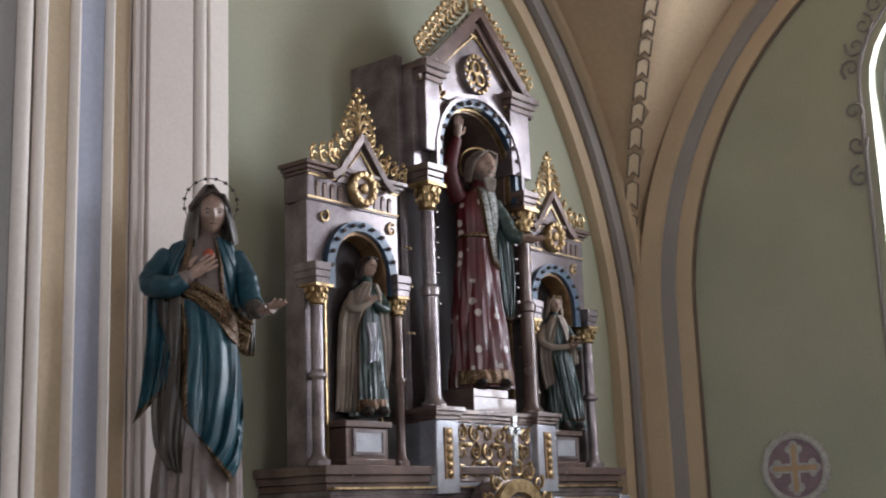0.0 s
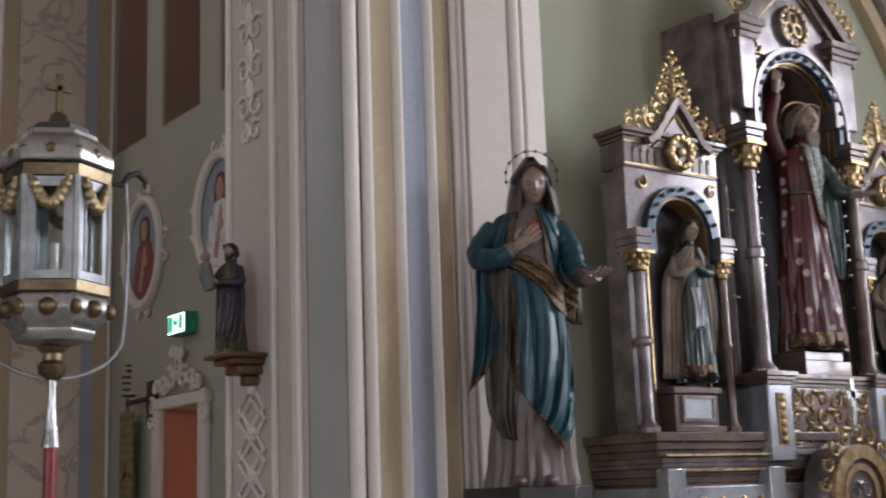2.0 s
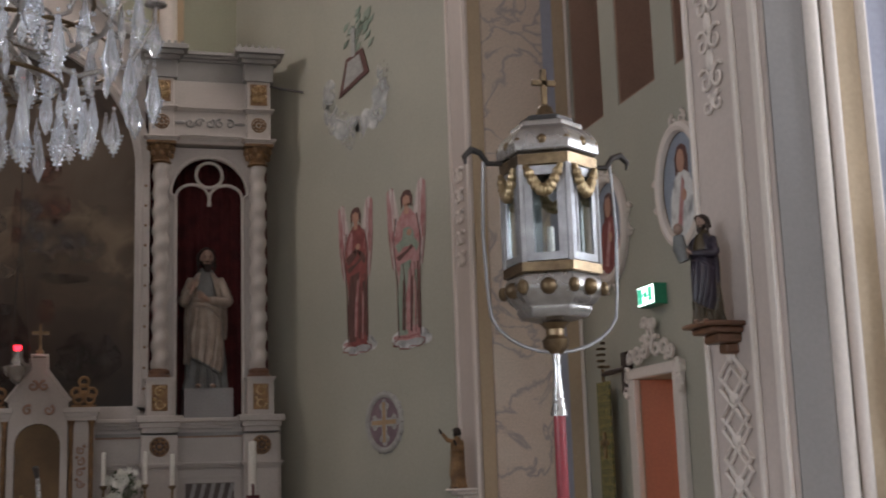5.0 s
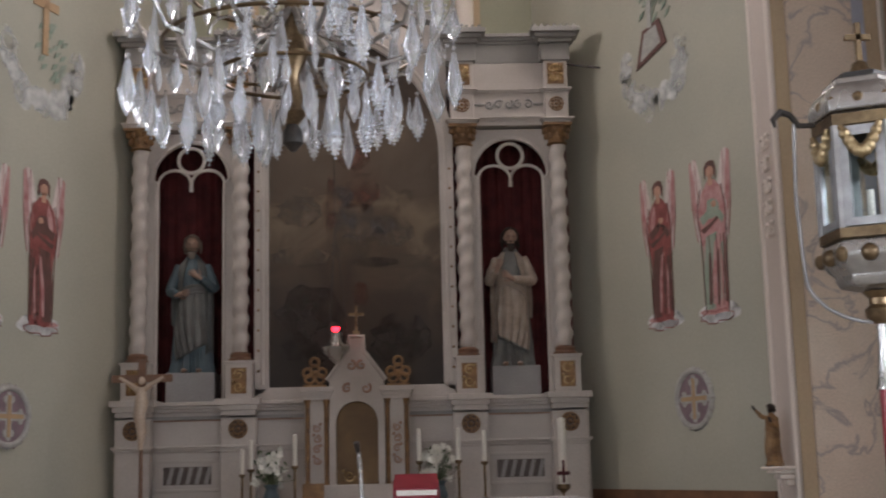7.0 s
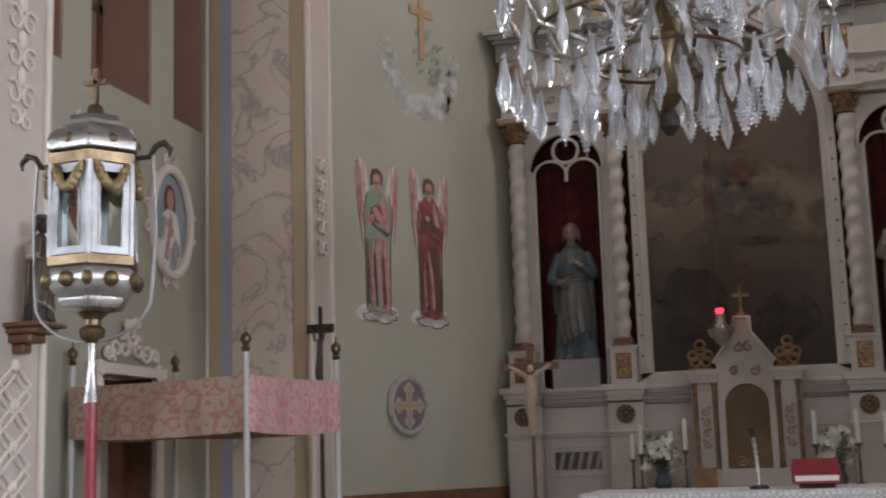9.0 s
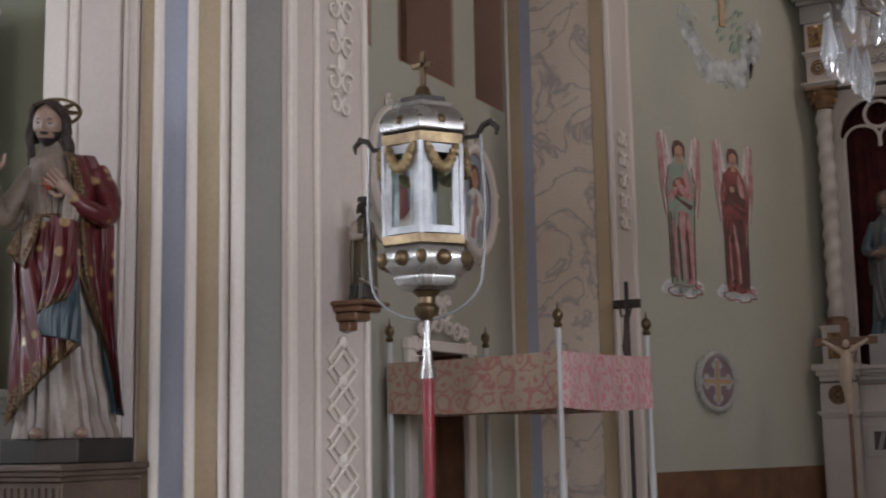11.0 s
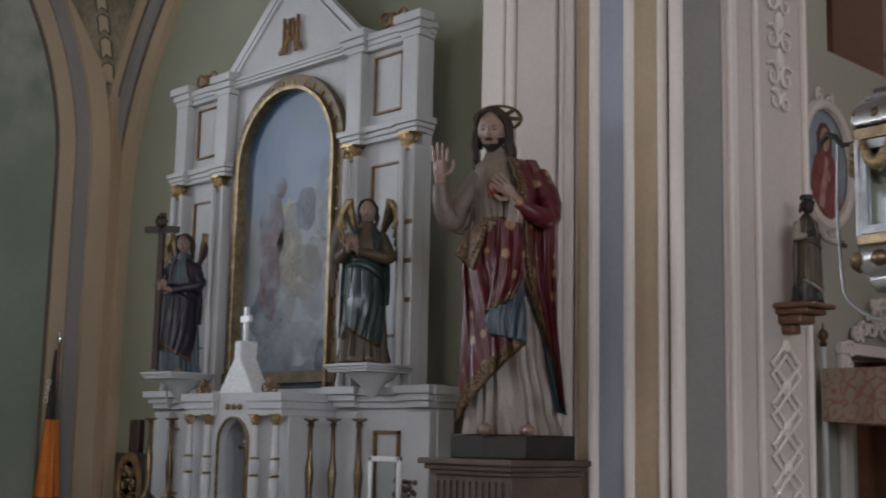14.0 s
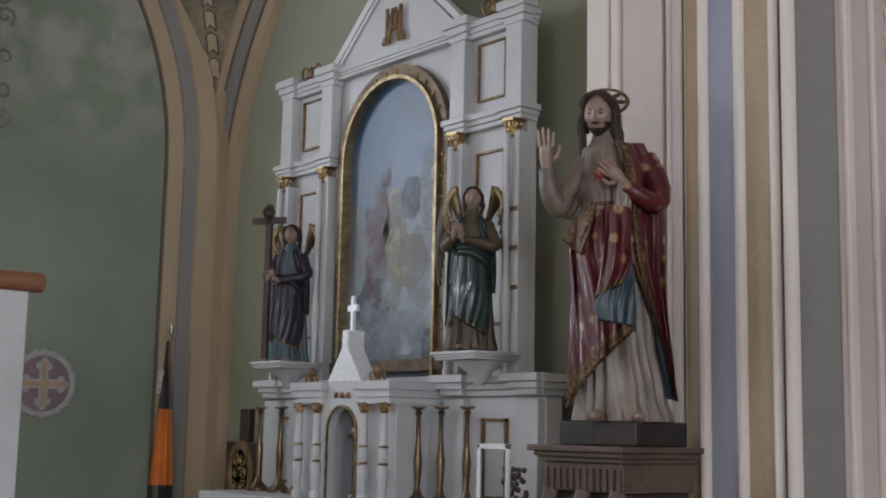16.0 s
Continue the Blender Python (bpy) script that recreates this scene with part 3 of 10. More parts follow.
def chancel_side(s, xw, name, wins, door):
    """The wall under and above a row of openings, in three lifts, with a doorway below."""
    pl = lambda u, z, d: (xw + s * d, u, z)
    wall(name + "_lower", 5.9, 9.72, 0, 4.0, [(door[0], door[1], 0.64, 2.28, 0)], pl, 0.32, PALE, "pale green chancel wall with a doorway")
    wall(name + "_upper", 5.9, 9.72, 4.0, 9.2, [(a, b, 4.4, 7.6, 0) for a, b in wins], pl, 0.32, PALE, "pale green chancel wall with oratory openings")
    # the rooms behind
    a, b = sorted((xw + s * 0.34, xw + s * 2.0))
    rm = Shape()
    far = xw + s * 2.0
    rm.box(min(far, far + s * 0.1), 5.9, 0, max(far, far + s * 0.1), 10.0, 9.2)
    rm.box(a, 10.0, 0, b, 10.1, 9.2)
    rm.box(a, 5.8, 0, b, 5.9, 9.2)
    rm.box(a, 5.9, 3.0, b, 10.0, 3.1)
    structure(name + "_oratory", rm, PINKROOM, "salmon plaster room behind the chancel wall")
    for a, b in wins:
        t = thing("oratory_window", (xw, a, 4.4), "brown painted oratory opening with deep reveals", "window", "oratory windows", "structure")
        rv = Shape()
        for y0, y1 in ((a - 0.003, a + 0.02), (b - 0.02, b + 0.003)):
            rv.box(min(xw + s * 0.01, xw + s * 0.5), y0, 4.4, max(xw + s * 0.01, xw + s * 0.5), y1, 7.6)
        rv.box(min(xw + s * 0.01, xw + s * 0.5), a, 4.395, max(xw + s * 0.01, xw + s * 0.5), b, 4.415)
        part("reveal", rv, BROWNPAINT, t)
        fr = Shape()
        x0, x1 = sorted((xw + s * 0.42, xw + s * 0.48))
        for y0, y1 in ((a + 0.02, a + 0.08), (b - 0.08, b - 0.02), ((a + b) / 2 - 0.03, (a + b) / 2 + 0.03)):
            fr.box(x0, y0, 4.415, x1, y1, 7.6)
        for z in (4.42, 5.2, 6.1):
            fr.box(x0, a + 0.02, z, x1, b - 0.02, z + 0.06)
        part("window_frame", fr, WOOD, t, "varnished wooden frame")
        sh2 = Shape()
        x0, x1 = sorted((xw + s * 0.44, xw + s * 0.455))
        sh2.box(x0, a + 0.08, 4.48, x1, b - 0.08, 7.55)
        part("shutter", sh2, BROWNPAINT, t, "brown shutter board")


chancel_side(1, RW, "wall_chancel_east", [(7.12, 7.78), (8.11, 8.76), (9.06, 9.69)], (8.04, 8.68))
chancel_side(-1, LW, "wall_chancel_west", [(7.0, 7.5), (7.87, 8.76), (9.13, 9.69)], (8.0, 8.8))


def strip(sh, x0, x1, y, z0, z1, proud, s, rnd=True):
    """An upright strip on a face that looks towards -y: a roll or a flat fillet."""
    a, b = sorted((x0, x1))
    if rnd:
        c, hw = (a + b) / 2, (b - a) / 2
        poly = [(a, y + 0.02)] + [(c - hw * math.cos(math.pi * i / 8), y - proud * math.sin(math.pi * i / 8)) for i in range(9)] + [(b, y + 0.02)]
    else:
        poly = [(a, y + 0.02), (a, y - proud), (b, y - proud), (b, y + 0.02)]
    return sh.prism(poly, "z", z0, z1)


def arch_pier(s, xf, yn, yf, marks, name, grooves):
    """A pier of the chancel arch: reveal, grey face, coloured mouldings and a panelled pilaster."""
    ob = thing(name, (xf, 5.3, 0), "plaster pier with cream, tan and blue mouldings", "pier", "", "structure")
    x = lambda d: xf + s * d
    core = Shape()
    a, b = sorted((xf, x(marks[-1] - 0.01)))
    core.box(a, yn, 0, b, yf, 9.2)
    part("core", core, [CREAM], ob)
    # Much greyer strip between the arch edge and the first roll.
    g = Shape()
    g.box(min(x(0.006), x(marks[0])), yn - 0.012, 0, max(x(0.006), x(marks[0])), yn + 0.01, 9.2)
    part("grey_face", g, GREY, ob, "flat warm grey strip")
    # The brown strip beside the first roll stands in for a groove's shade.
    kinds = [(IVORY, 0.05, True), (LINE, 0.004, False), (IVORY, 0.045, True), (TAN, 0.02, False), (IVORY, 0.055, True), (BLUE, 0.025, False), (IVORY, 0.06, True), (TAN, 0.012, False), (CREAM, 0.02, False)]
    nm = ("roll", "groove_shade", "roll", "tan_band", "roll", "blue_band", "roll", "tan_band", "fillet")
    for k, (m, pr, rd) in enumerate(kinds):
        part(nm[k], strip(Shape(), x(marks[k]), x(marks[k + 1]), yn, 0, 9.2, pr, s, rd), m, ob)
    # pilaster behind the statue
    p0, p1 = marks[9], marks[10]
    g0, g1, g2, g3 = grooves
    # Darker grey base shows only in the grooves and paints their shade.
    part("pilaster", strip(Shape(), x(p0), x(p1), yn, 0, 9.2, 0.03, s, False), DOVE, ob, "plaster pilaster, shade painted grey in its sunk grooves")
    part("pilaster_panel", strip(Shape(), x(g1), x(g2), yn - 0.01, 0, 9.2, 0.05, s, False), CREAM, ob, "", 0.006)
    ed = Shape()
    strip(ed, x(p0), x(g0 - 0.03), yn - 0.02, 0, 9.2, 0.035, s, False)
    strip(ed, x(g0 - 0.03), x(g0), yn - 0.03, 0, 9.2, 0.045, s)
    split_part("edge_roll", ed, CREAM, ob, "", 0.005)
    ed = Shape()
    strip(ed, x(g3), x(g3 + 0.07), yn - 0.03, 0, 9.2, 0.045, s)
    strip(ed, x(g3 + 0.075), x(p1), yn - 0.02, 0, 9.2, 0.05, s, False)
    split_part("edge_roll", ed, IVORY, ob, "", 0.008)
    # worked panel on the reveal, facing the axis
    fx = xf - s * 0.03
    fr = Shape()
    ya, yb = yn + (yf - yn) * 0.36, yn + (yf - yn) * 0.9
    for y0 in (ya - 0.03, yb):
        fr.box(min(xf, fx), y0, 0.3, max(xf, fx), y0 + 0.03, 9.0)
    fr.box(min(xf, fx), yn + 0.03, 0, max(xf, fx), yn + 0.09, 9.2)
    part("panel_frame", fr, IVORY, ob, "", 0.008)
    rl = Shape()
    cy, w = (ya + yb) / 2, (yb - ya) * 0.3
    xs = xf - s * 0.012
    z = 1.0
    while z < 2.02:
        for dz in (0, 0.06):
            pts = [(xs, cy, z - 0.1 + dz), (xs, cy + w, z + dz), (xs, cy, z + 0.1 + dz), (xs, cy - w, z + dz), (xs, cy, z - 0.1 + dz)]
            rl.tube(pts, 0.013, 5)
        rl.ball((xs, cy, z + 0.15), 0.022, 0.035, 0.035, 8, 5)
        z += 0.2
    z = 3.55
    while z < 7:
        for hd in (1, -1):
            spiral(rl, (xs, cy + hd * w * 0.5, z), 0.075, 1.2, 0.8 if hd > 0 else 2.3, hd, (0, 1, 0), (0, 0, 1), 0.012, 12)
        rl.ball((xs, cy, z + 0.1), 0.02, 0.03, 0.06, 8, 5)
        z += 0.2
    for hd in (1, -1):
        spiral(rl, (xs, cy + hd * w * 0.4, 3.42), 0.055, 1.1, 2.0, hd, (0, 1, 0), (0, 0, 1), 0.013, 12)
    part("relief", rl, IVORY, ob, "raised plaster lozenges and leaf scrolls")
    return ob


arch_pier(1, RX, 5.1, 5.9, [0.209, 0.29, 0.31, 0.37, 0.488, 0.546, 0.679, 0.736, 0.835, 0.84, 1.43], "arch_pier_east", (0.90, 0.925, 1.2, 1.225))
arch_pier(-1, LX, 5.16, 5.98, [0.222, 0.305, 0.328, 0.377, 0.521, 0.59, 0.745, 0.815, 0.91, 0.915, 1.58], "arch_pier_west", (1.0, 1.03, 1.315, 1.34))


def marble_pier(s, xf, xw, name):
    ob = thing(name, (xf, 9.9, 0), "painted marble pilaster between cream borders", "pilaster", "", "structure")
    x = lambda d: xf + s * d
    part("core", Shape().box(min(xf, xw), 9.72, 0, max(xf, xw), 10.4, 9.2), CREAM, ob)
    w = abs(xw - xf)
    for nm, a, b, m, pr in (("tan_band", 0.0, 0.11, TAN, 0.012), ("marble_face", 0.115, w - 0.25, MARBLE, 0.02), ("blue_band", w - 0.25, w - 0.15, BLUE, 0.014), ("tan_band", w - 0.15, w - 0.04, TAN, 0.018), ("roll", w - 0.04, w - 0.0, IVORY, 0.03)):
        part(nm, strip(Shape(), x(a), x(b), 9.72, 0, 9.2, pr, s, nm == "roll"), m, ob)
    rl = Shape()
    fx = xf - s * 0.02
    for y0 in (9.8, 10.28):
        rl.box(min(xf, fx), y0, 0, max(xf, fx), y0 + 0.04, 9.2)
    z = 3.4
    while z < 4.2:
        for hd in (1, -1):
            spiral(rl, (fx, 10.06 + hd * 0.06, z), 0.07, 1.2, 0.8 if hd > 0 else 2.3, hd, (0, 1, 0), (0, 0, 1), 0.016, 10)
        z += 0.18
    part("relief", rl, IVORY, ob)


marble_pier(1, RX, RW, "marble_pilaster_east")
marble_pier(-1, LX, LW, "marble_pilaster_west")
# apse walls close in towards the high altar
SLANT = 0.4452


def slab(sh, p, q, t, z0, z1):
    p, q = Vector((*p, 0)), Vector((*q, 0))
    d = (q - p).normalized()
    n = Vector((-d.y, d.x, 0)) * t
    pts = [p, q, q + n, p + n]
    return sh.prism([(a.x, a.y) for a in pts], "z", z0, z1)


LEN = math.hypot(1, SLANT)
for s, x0, nm in ((1, RX, "east"), (-1, LX, "west")):
    wall("wall_apse_" + nm, 0, 3.75, 0, 9.2, [(0.5, 1.9, 6.7, 8.0, 0.6)],
         lambda u, z, d, s=s, x0=x0: (x0 + s * (-SLANT * u + d) / LEN, 10.4 + (u + SLANT * d) / LEN, z), 0.35, PALE, "pale green apse wall with stencilled figures")
structure("wall_apse_back", Shape().box(-2.4, 13.7, 0, 2.4, 14.0, 9.2), SAGE, "olive green wall behind the high altar")
for s, x in ((1, 1.28), (-1, -1.2)):
    ob = thing("apse_shaft", (x, 13.6, 0), "cream plaster wall shaft behind the high altar", "pilaster", "", "structure")
    part("shaft", strip(Shape(), x - 0.1, x + 0.1, 13.7, 0, 9.2, 0.1, s), IVORY, ob)
    part("tan_band", strip(Shape(), x - 0.17, x + 0.17, 13.7, 0, 9.2, 0.02, s, False), TAN, ob)
sh = Shape()
slab(sh, (RX, 10.4), (RX - SLANT * 3.2, 13.6), 0.03, 0.5, 1.33)
slab(sh, (LX, 10.4), (LX + SLANT * 3.2, 13.6), -0.03, 0.5, 1.33)
structure("wainscot", sh, WOOD, "brown wooden wainscot along the apse walls", "wainscot")
# closing of the chancel arch above and the side rooms
structure("wall_arch_head", Shape().box(-4.9, 5.2, 7.9, 4.9, 5.9, 9.2), CREAM, "plaster wall over the chancel arch")


# ---- chapel vaults ----
def chapel(s, half, r, zc, cx, vmat, name):
    """Groined vault over a chapel bay, with coloured wall arches and a corner shaft."""
    cy, hy = 3.05, 2.7

    def h(u, hw):
        rr = r + 0.35
        e = rr - hw
        return zc + math.sqrt(max(0.0, rr * rr - (abs(u) + e) ** 2))
    sh = Shape()
    n = 36
    hx = half + 0.35
    xs = [-hx + 2 * hx * i / n for i in range(n + 1)]
    ys = [-hy + 2 * hy * i / n for i in range(n + 1)]
    v = [(s * (cx + u), cy + w, max(h(u, hx), h(w, hy) * 0.985)) for w in ys for u in xs]
    f = [(j * (n + 1) + i, j * (n + 1) + i + 1, (j + 1) * (n + 1) + i + 1, (j + 1) * (n + 1) + i) for j in range(n) for i in range(n)]
    sh.add(v, f)
    sh.add([(a, b, c + 0.2) for a, b, c in v], [q[::-1] for q in f])
    structure("ceiling_vault_" + name, sh, vmat, "ochre painted groin vault", "ceiling")
    # wall arch on the end wall
    ob = thing("wall_arch_" + name, (s * cx, 5.7, 0), "pointed wall arch in tan and blue bands", "arch", "", "structure")
    lines = [pointed(cx, half, r, zc, o, 18, 0.0) for o in (0.0, 0.13, 0.155, 0.27, 0.29, 0.42)]
    lines = [[(s * a, b) for a, b in ln] for ln in lines]
    for k, (m, y0, nm) in enumerate(((TAN, 5.66, "tan_band"), (LINE, 5.648, "line"), (DOVE, 5.60, "grey_band"), (LINE, 5.588, "line"), (TAN, 5.52, "tan_band"))):
        part(nm, Shape().band(lines[k], lines[k + 1], "y", y0, 5.76), m, ob)
    # wall arch on the side wall
    ob2 = thing("side_arch_" + name, (s * 10, cy, 0), "pointed wall arch in tan bands over the window", "arch", "", "structure")
    l2 = [pointed(cy, 2.05, 3.0, zc + 0.5, o, 18, 0.0) for o in (0.0, 0.02, 0.16, 0.28, 0.45)]
    for k, (m, d, nm) in enumerate(((LINE, 0.03, "line"), (TAN, 0.05, "tan_band"), (DOVE, 0.09, "grey_band"), (TAN, 0.14, "tan_band"))):
        a, b = sorted((s * 10.06, s * (10.05 - d)))
        part(nm, Shape().band(l2[k], l2[k + 1], "x", a, b), m, ob2)
    # corner shaft that carries the groin, and the groin's painted ornament
    ob3 = thing("corner_shaft_" + name, (s * 9.9, 5.5, 0), "tan corner shaft under the groin", "shaft", "", "structure")
    part("shaft", Shape().prism([(s * 10.06, 5.76), (s * 9.9, 5.76), (s * 9.9, 5.56), (s * 9.96, 5.5), (s * 10.06, 5.46)], "z", 0, zc + 1.2), VAULT, ob3)
    orn = Shape()
    pts = []
    for i in range(0, 60):
        q = i / 60
        u, w = hx * (1 - q), hy * (1 - q)
        pts.append(Vector((s * (cx + u), cy + w, max(h(u, hx), h(w, hy) * 0.985) - 0.012)))
    rib = Shape()
    for i in range(3, 30, 2):
        a, b = pts[i], pts[i + 2]
        d = (b - a).normalized()
        sd = d.cross(Vector((s * 0.6, 0.6, -0.5)).normalized()).normalized() * 0.05
        e0, e1 = a.lerp(b, 0.08), a.lerp(b, 0.85)
        loop = [e0 - sd, e1 - sd, e1 - sd * 0.0 + d * 0.03, e1 + sd, e0 + sd, e0 + d * 0.05, e0 - sd]
        orn.tube(loop, 0.009, 5)
        rib.add([e0 - sd, e1 - sd, e1 + d * 0.03, e1 + sd, e0 + sd, e0 + d * 0.05], [(0, 1, 2, 5), (5, 2, 3, 4)])
    part("ribbon", rib, TAN, ob3, "pale painted ribbon pieces along the groin")
    part("ornament", orn, LINE, ob3, "painted arrow ornament along the groin")
    return ob


chapel(1, 2.4, 4.0, 2.71, 7.3, VAULT, "east")
chapel(-1, 2.55, 3.1, 3.45, 7.3, STAIN, "west")

# windows of the nave
for s, nm in ((1, "east"), (-1, "west")):
    for wy in WIN_Y:
        ob = thing("window", (s * 10.3, wy, 2.45), "tall round-headed nave window with white bars", "window", "nave windows", "structure")
        fr = Shape()
        a, b = sorted((s * 10.33, s * 10.38))
        for q in (-0.72, -0.26, 0.2, 0.66):
            fr.box(a, wy + q, 2.45, b, wy + q + 0.05, 5.4)
        for z in (2.45, 3.2, 3.95, 4.7):
            fr.box(a, wy - 0.72, z, b, wy + 0.72, z + 0.05)
        part("window_frame", fr, WHITE, ob)
for s, m in ((1, IVORY), (-1, IVORY)):
    ob = thing("window_border", (s * 10.05, 2.75, 2.3), "grey painted leaf border round the window", "border", "", "structure")
    sh = Shape()
    line = [(2.75 + 0.86, 2.5 + 0.26 * i) for i in range(9)] + [(2.75 + 0.86 * math.cos(a * 0.2), 4.75 + 0.9 * math.sin(a * 0.2)) for a in range(1, 16)]
    for i, (y, z) in enumerate(line):
        if z > 3.9:
            hd = 1 if i % 2 else -1
            spiral(sh, (s * 10.035, y, z), 0.09, 1.2, i * 1.3, hd, (0, 1, 0), (0, 0, 1), 0.015, 10)
    part("leaf_scroll", sh, GREY, ob)
    sh = Shape()
    sh.tube([(s * 10.045, 2.75 + 0.8, 2.4), (s * 10.045, 2.75 + 0.8, 4.75)] + [(s * 10.045, 2.75 + 0.8 * math.cos(a * 0.2), 4.75 + 0.8 * math.sin(a * 0.2)) for a in range(1, 16)], 0.018, 6)
    part("edge_line", sh, GREY, ob)

# ---- carved figures ----


# ---- carved and painted statues ----


def along(pts, t):
    """A smooth line through a few points at t from 0 to 1."""
    n = len(pts) - 1
    k = min(int(t * n), n - 1)
    f = t * n - k
    p0, p1, p2, p3 = (Vector(pts[max(0, min(n, k + d))]) for d in (-1, 0, 1, 2))
    return 0.5 * (2 * p1 + (p2 - p0) * f + (2 * p0 - 5 * p1 + 4 * p2 - p3) * f * f + (3 * p1 - p0 - 3 * p2 + p3) * f ** 3)


class Carving:
    """A draped figure in its own metres: x across, -y towards its front, z up."""

    def __init__(self, rows):
        self.sh, self.rows = Shape(), rows      # rows: height, centre across, half width, half depth

    def at(self, z):
        r = self.rows
        z = min(max(z, r[0][0]), r[-1][0])
        for a, b in zip(r, r[1:]):
            if z <= b[0]:
                k = (z - a[0]) / (b[0] - a[0])
                k = k * k * (3 - 2 * k)
                return [a[i] + (b[i] - a[i]) * k for i in (1, 2, 3)]

    def front(self, x, z):
        c, w, d = self.at(z)
        return -d * math.sqrt(max(0.0, 1 - min(1.0, ((x - c) / w) ** 2)))

    def body(self, slot, folds, depth, seed, z1=None, n=96, m=44):
        rnd = random.Random(seed)
        ph = [rnd.uniform(0, 6.28) for _ in range(5)]
        z0, z1 = self.rows[0][0], z1 or self.rows[-1][0]
        v = []
        for k in range(m + 1):
            z = z0 + (z1 - z0) * k / m
            c, w, d = self.at(z)
            q = 1 - (z - z0) / (z1 - z0)
            for i in range(n):
                a = 2 * math.pi * i / n
                s = a * folds / 6.283 + 0.35 * math.sin(3 * z + ph[0]) + 0.5 * math.sin(2 * a + ph[1])
                r = 1 + depth * (0.15 + q ** 0.8) * (abs(math.sin(math.pi * s)) ** 0.7 - 0.6) + 0.3 * depth * q * math.sin(a * 23 + ph[2] + 4 * z)
                v.append((c + w * r * math.cos(a), d * r * math.sin(a), z))
        f = [(k * n + i, k * n + (i + 1) % n, (k + 1) * n + (i + 1) % n, (k + 1) * n + i) for k in range(m) for i in range(n)]
        self.sh.m = slot
        self.sh.add(v, f + [tuple(range(n))[::-1], tuple(m * n + i for i in range(n))])

    def cloth(self, left, right, slot, off=0.02, folds=5, amp=0.014, skew=0.0, rim="", rim_slot=None, wide=0.07, bow=0.0, seed=0, back=None, na=56, nb=44):
        """A carved cloth between a left and a right edge line (x, z), lying over the body."""
        rnd = random.Random(seed)
        ph = rnd.uniform(0, 1)
        base = len(self.sh.v)
        thick = 0.014
        for lay in (0, 1):
            for k in range(nb + 1):
                v = k / nb
                a, b = along(left, v), along(right, v)
                for i in range(na + 1):
                    u = i / na
                    p = a.lerp(b, u)
                    z = p[1] - bow * math.sin(math.pi * u) * v
                    s = u * folds + skew * v + ph + 0.25 * math.sin(3.1 * v + 5 * u)
                    r = abs(math.sin(math.pi * s)) ** 0.75 + 0.3 * math.sin(2 * math.pi * (2.3 * s + v)) * 0.4
                    y = self.front(p[0], z) - off - amp * (0.25 + 0.75 * min(1, v * 1.6 + 0.15)) * r
                    if back:
                        y = back(u, v, y)
                    edge = min(u, 1 - u, (1 - v) * 1.2)
                    y += 0.018 * max(0, 1 - edge / 0.05)
                    self.sh.v.append((p[0], y + lay * thick, z))
        w1 = na + 1
        cells = (nb + 1) * w1
        for k in range(nb):
            for i in range(na):
                q = base + k * w1 + i
                u, v = (i + 0.5) / na, (k + 0.5) / nb
                onrim = ("l" in rim and u < wide) or ("r" in rim and u > 1 - wide) or ("b" in rim and v > 1 - wide)
                for lay in (0, 1):
                    o = lay * cells
                    self.sh.f.append((q + o, q + o + 1, q + o + w1 + 1, q + o + w1))
                    self.sh.s.append(rim_slot if onrim and rim_slot is not None else slot)
        line = [i for i in range(w1)] + [k * w1 + na for k in range(1, nb + 1)] + [nb * w1 + i for i in range(na - 1, -1, -1)] + [k * w1 for k in range(nb - 1, 0, -1)]
        for a, b in zip(line, line[1:] + line[:1]):
            self.sh.f.append((base + a, base + b, base + cells + b, base + cells + a))
            self.sh.s.append(rim_slot if rim and rim_slot is not None else slot)

    def head(self, at, h, skin, hair, turn=0.0, nod=0.0, beard=False, tilt=0.0):
        """A carved head of height h: brow, nose, sockets, lips and chin are shaped in the surface."""
        mt = Matrix.Translation(at) @ Matrix.Rotation(radians(turn), 4, "Z") @ Matrix.Rotation(radians(tilt), 4, "Y") @ Matrix.Rotation(radians(nod), 4, "X") @ Matrix.Diagonal((h, h, h, 1))
        g = lambda a, b, s, t: math.exp(-(a / s) ** 2 - (b / t) ** 2)
        n, m = 40, 32
        part_of = Shape()
        v, slots = [], []
        for k in range(m + 1):
            b = -math.pi / 2 + math.pi * k / m
            for i in range(n):
                a = 2 * math.pi * i / n
                x, y, z = math.cos(b) * math.sin(a), -math.cos(b) * math.cos(a), math.sin(b)
                jaw = 1 - 0.34 * max(0, -z - 0.15) ** 1.2
                X, Y, Z = 0.345 * x * jaw, 0.41 * y * (1 - 0.12 * max(0, -z)), 0.5 * z
                if y < 0:
                    Y -= 0.085 * g(X, Z + 0.06, 0.04, 0.07) + 0.05 * g(X, Z - 0.02, 0.03, 0.1)
                    Y += 0.06 * (g(X - 0.13, Z - 0.035, 0.07, 0.045) + g(X + 0.13, Z - 0.035, 0.07, 0.045))
                    Y -= 0.022 * g(X, Z - 0.12, 0.2, 0.05)
                    Y -= 0.03 * g(X, Z + 0.215, 0.07, 0.03) - 0.025 * g(X, Z + 0.17, 0.09, 0.02)
                    Y -= 0.05 * g(X, Z + 0.36, 0.09, 0.08)
                v.append((X, Y, Z))
        part_of.v = v
        for k in range(m):
            for i in range(n):
                q = (k * n + i, k * n + (i + 1) % n, (k + 1) * n + (i + 1) % n, (k + 1) * n + i)
                x, y, z = (sum(v[j][e] for j in q) / 4 for e in range(3))
                s = skin
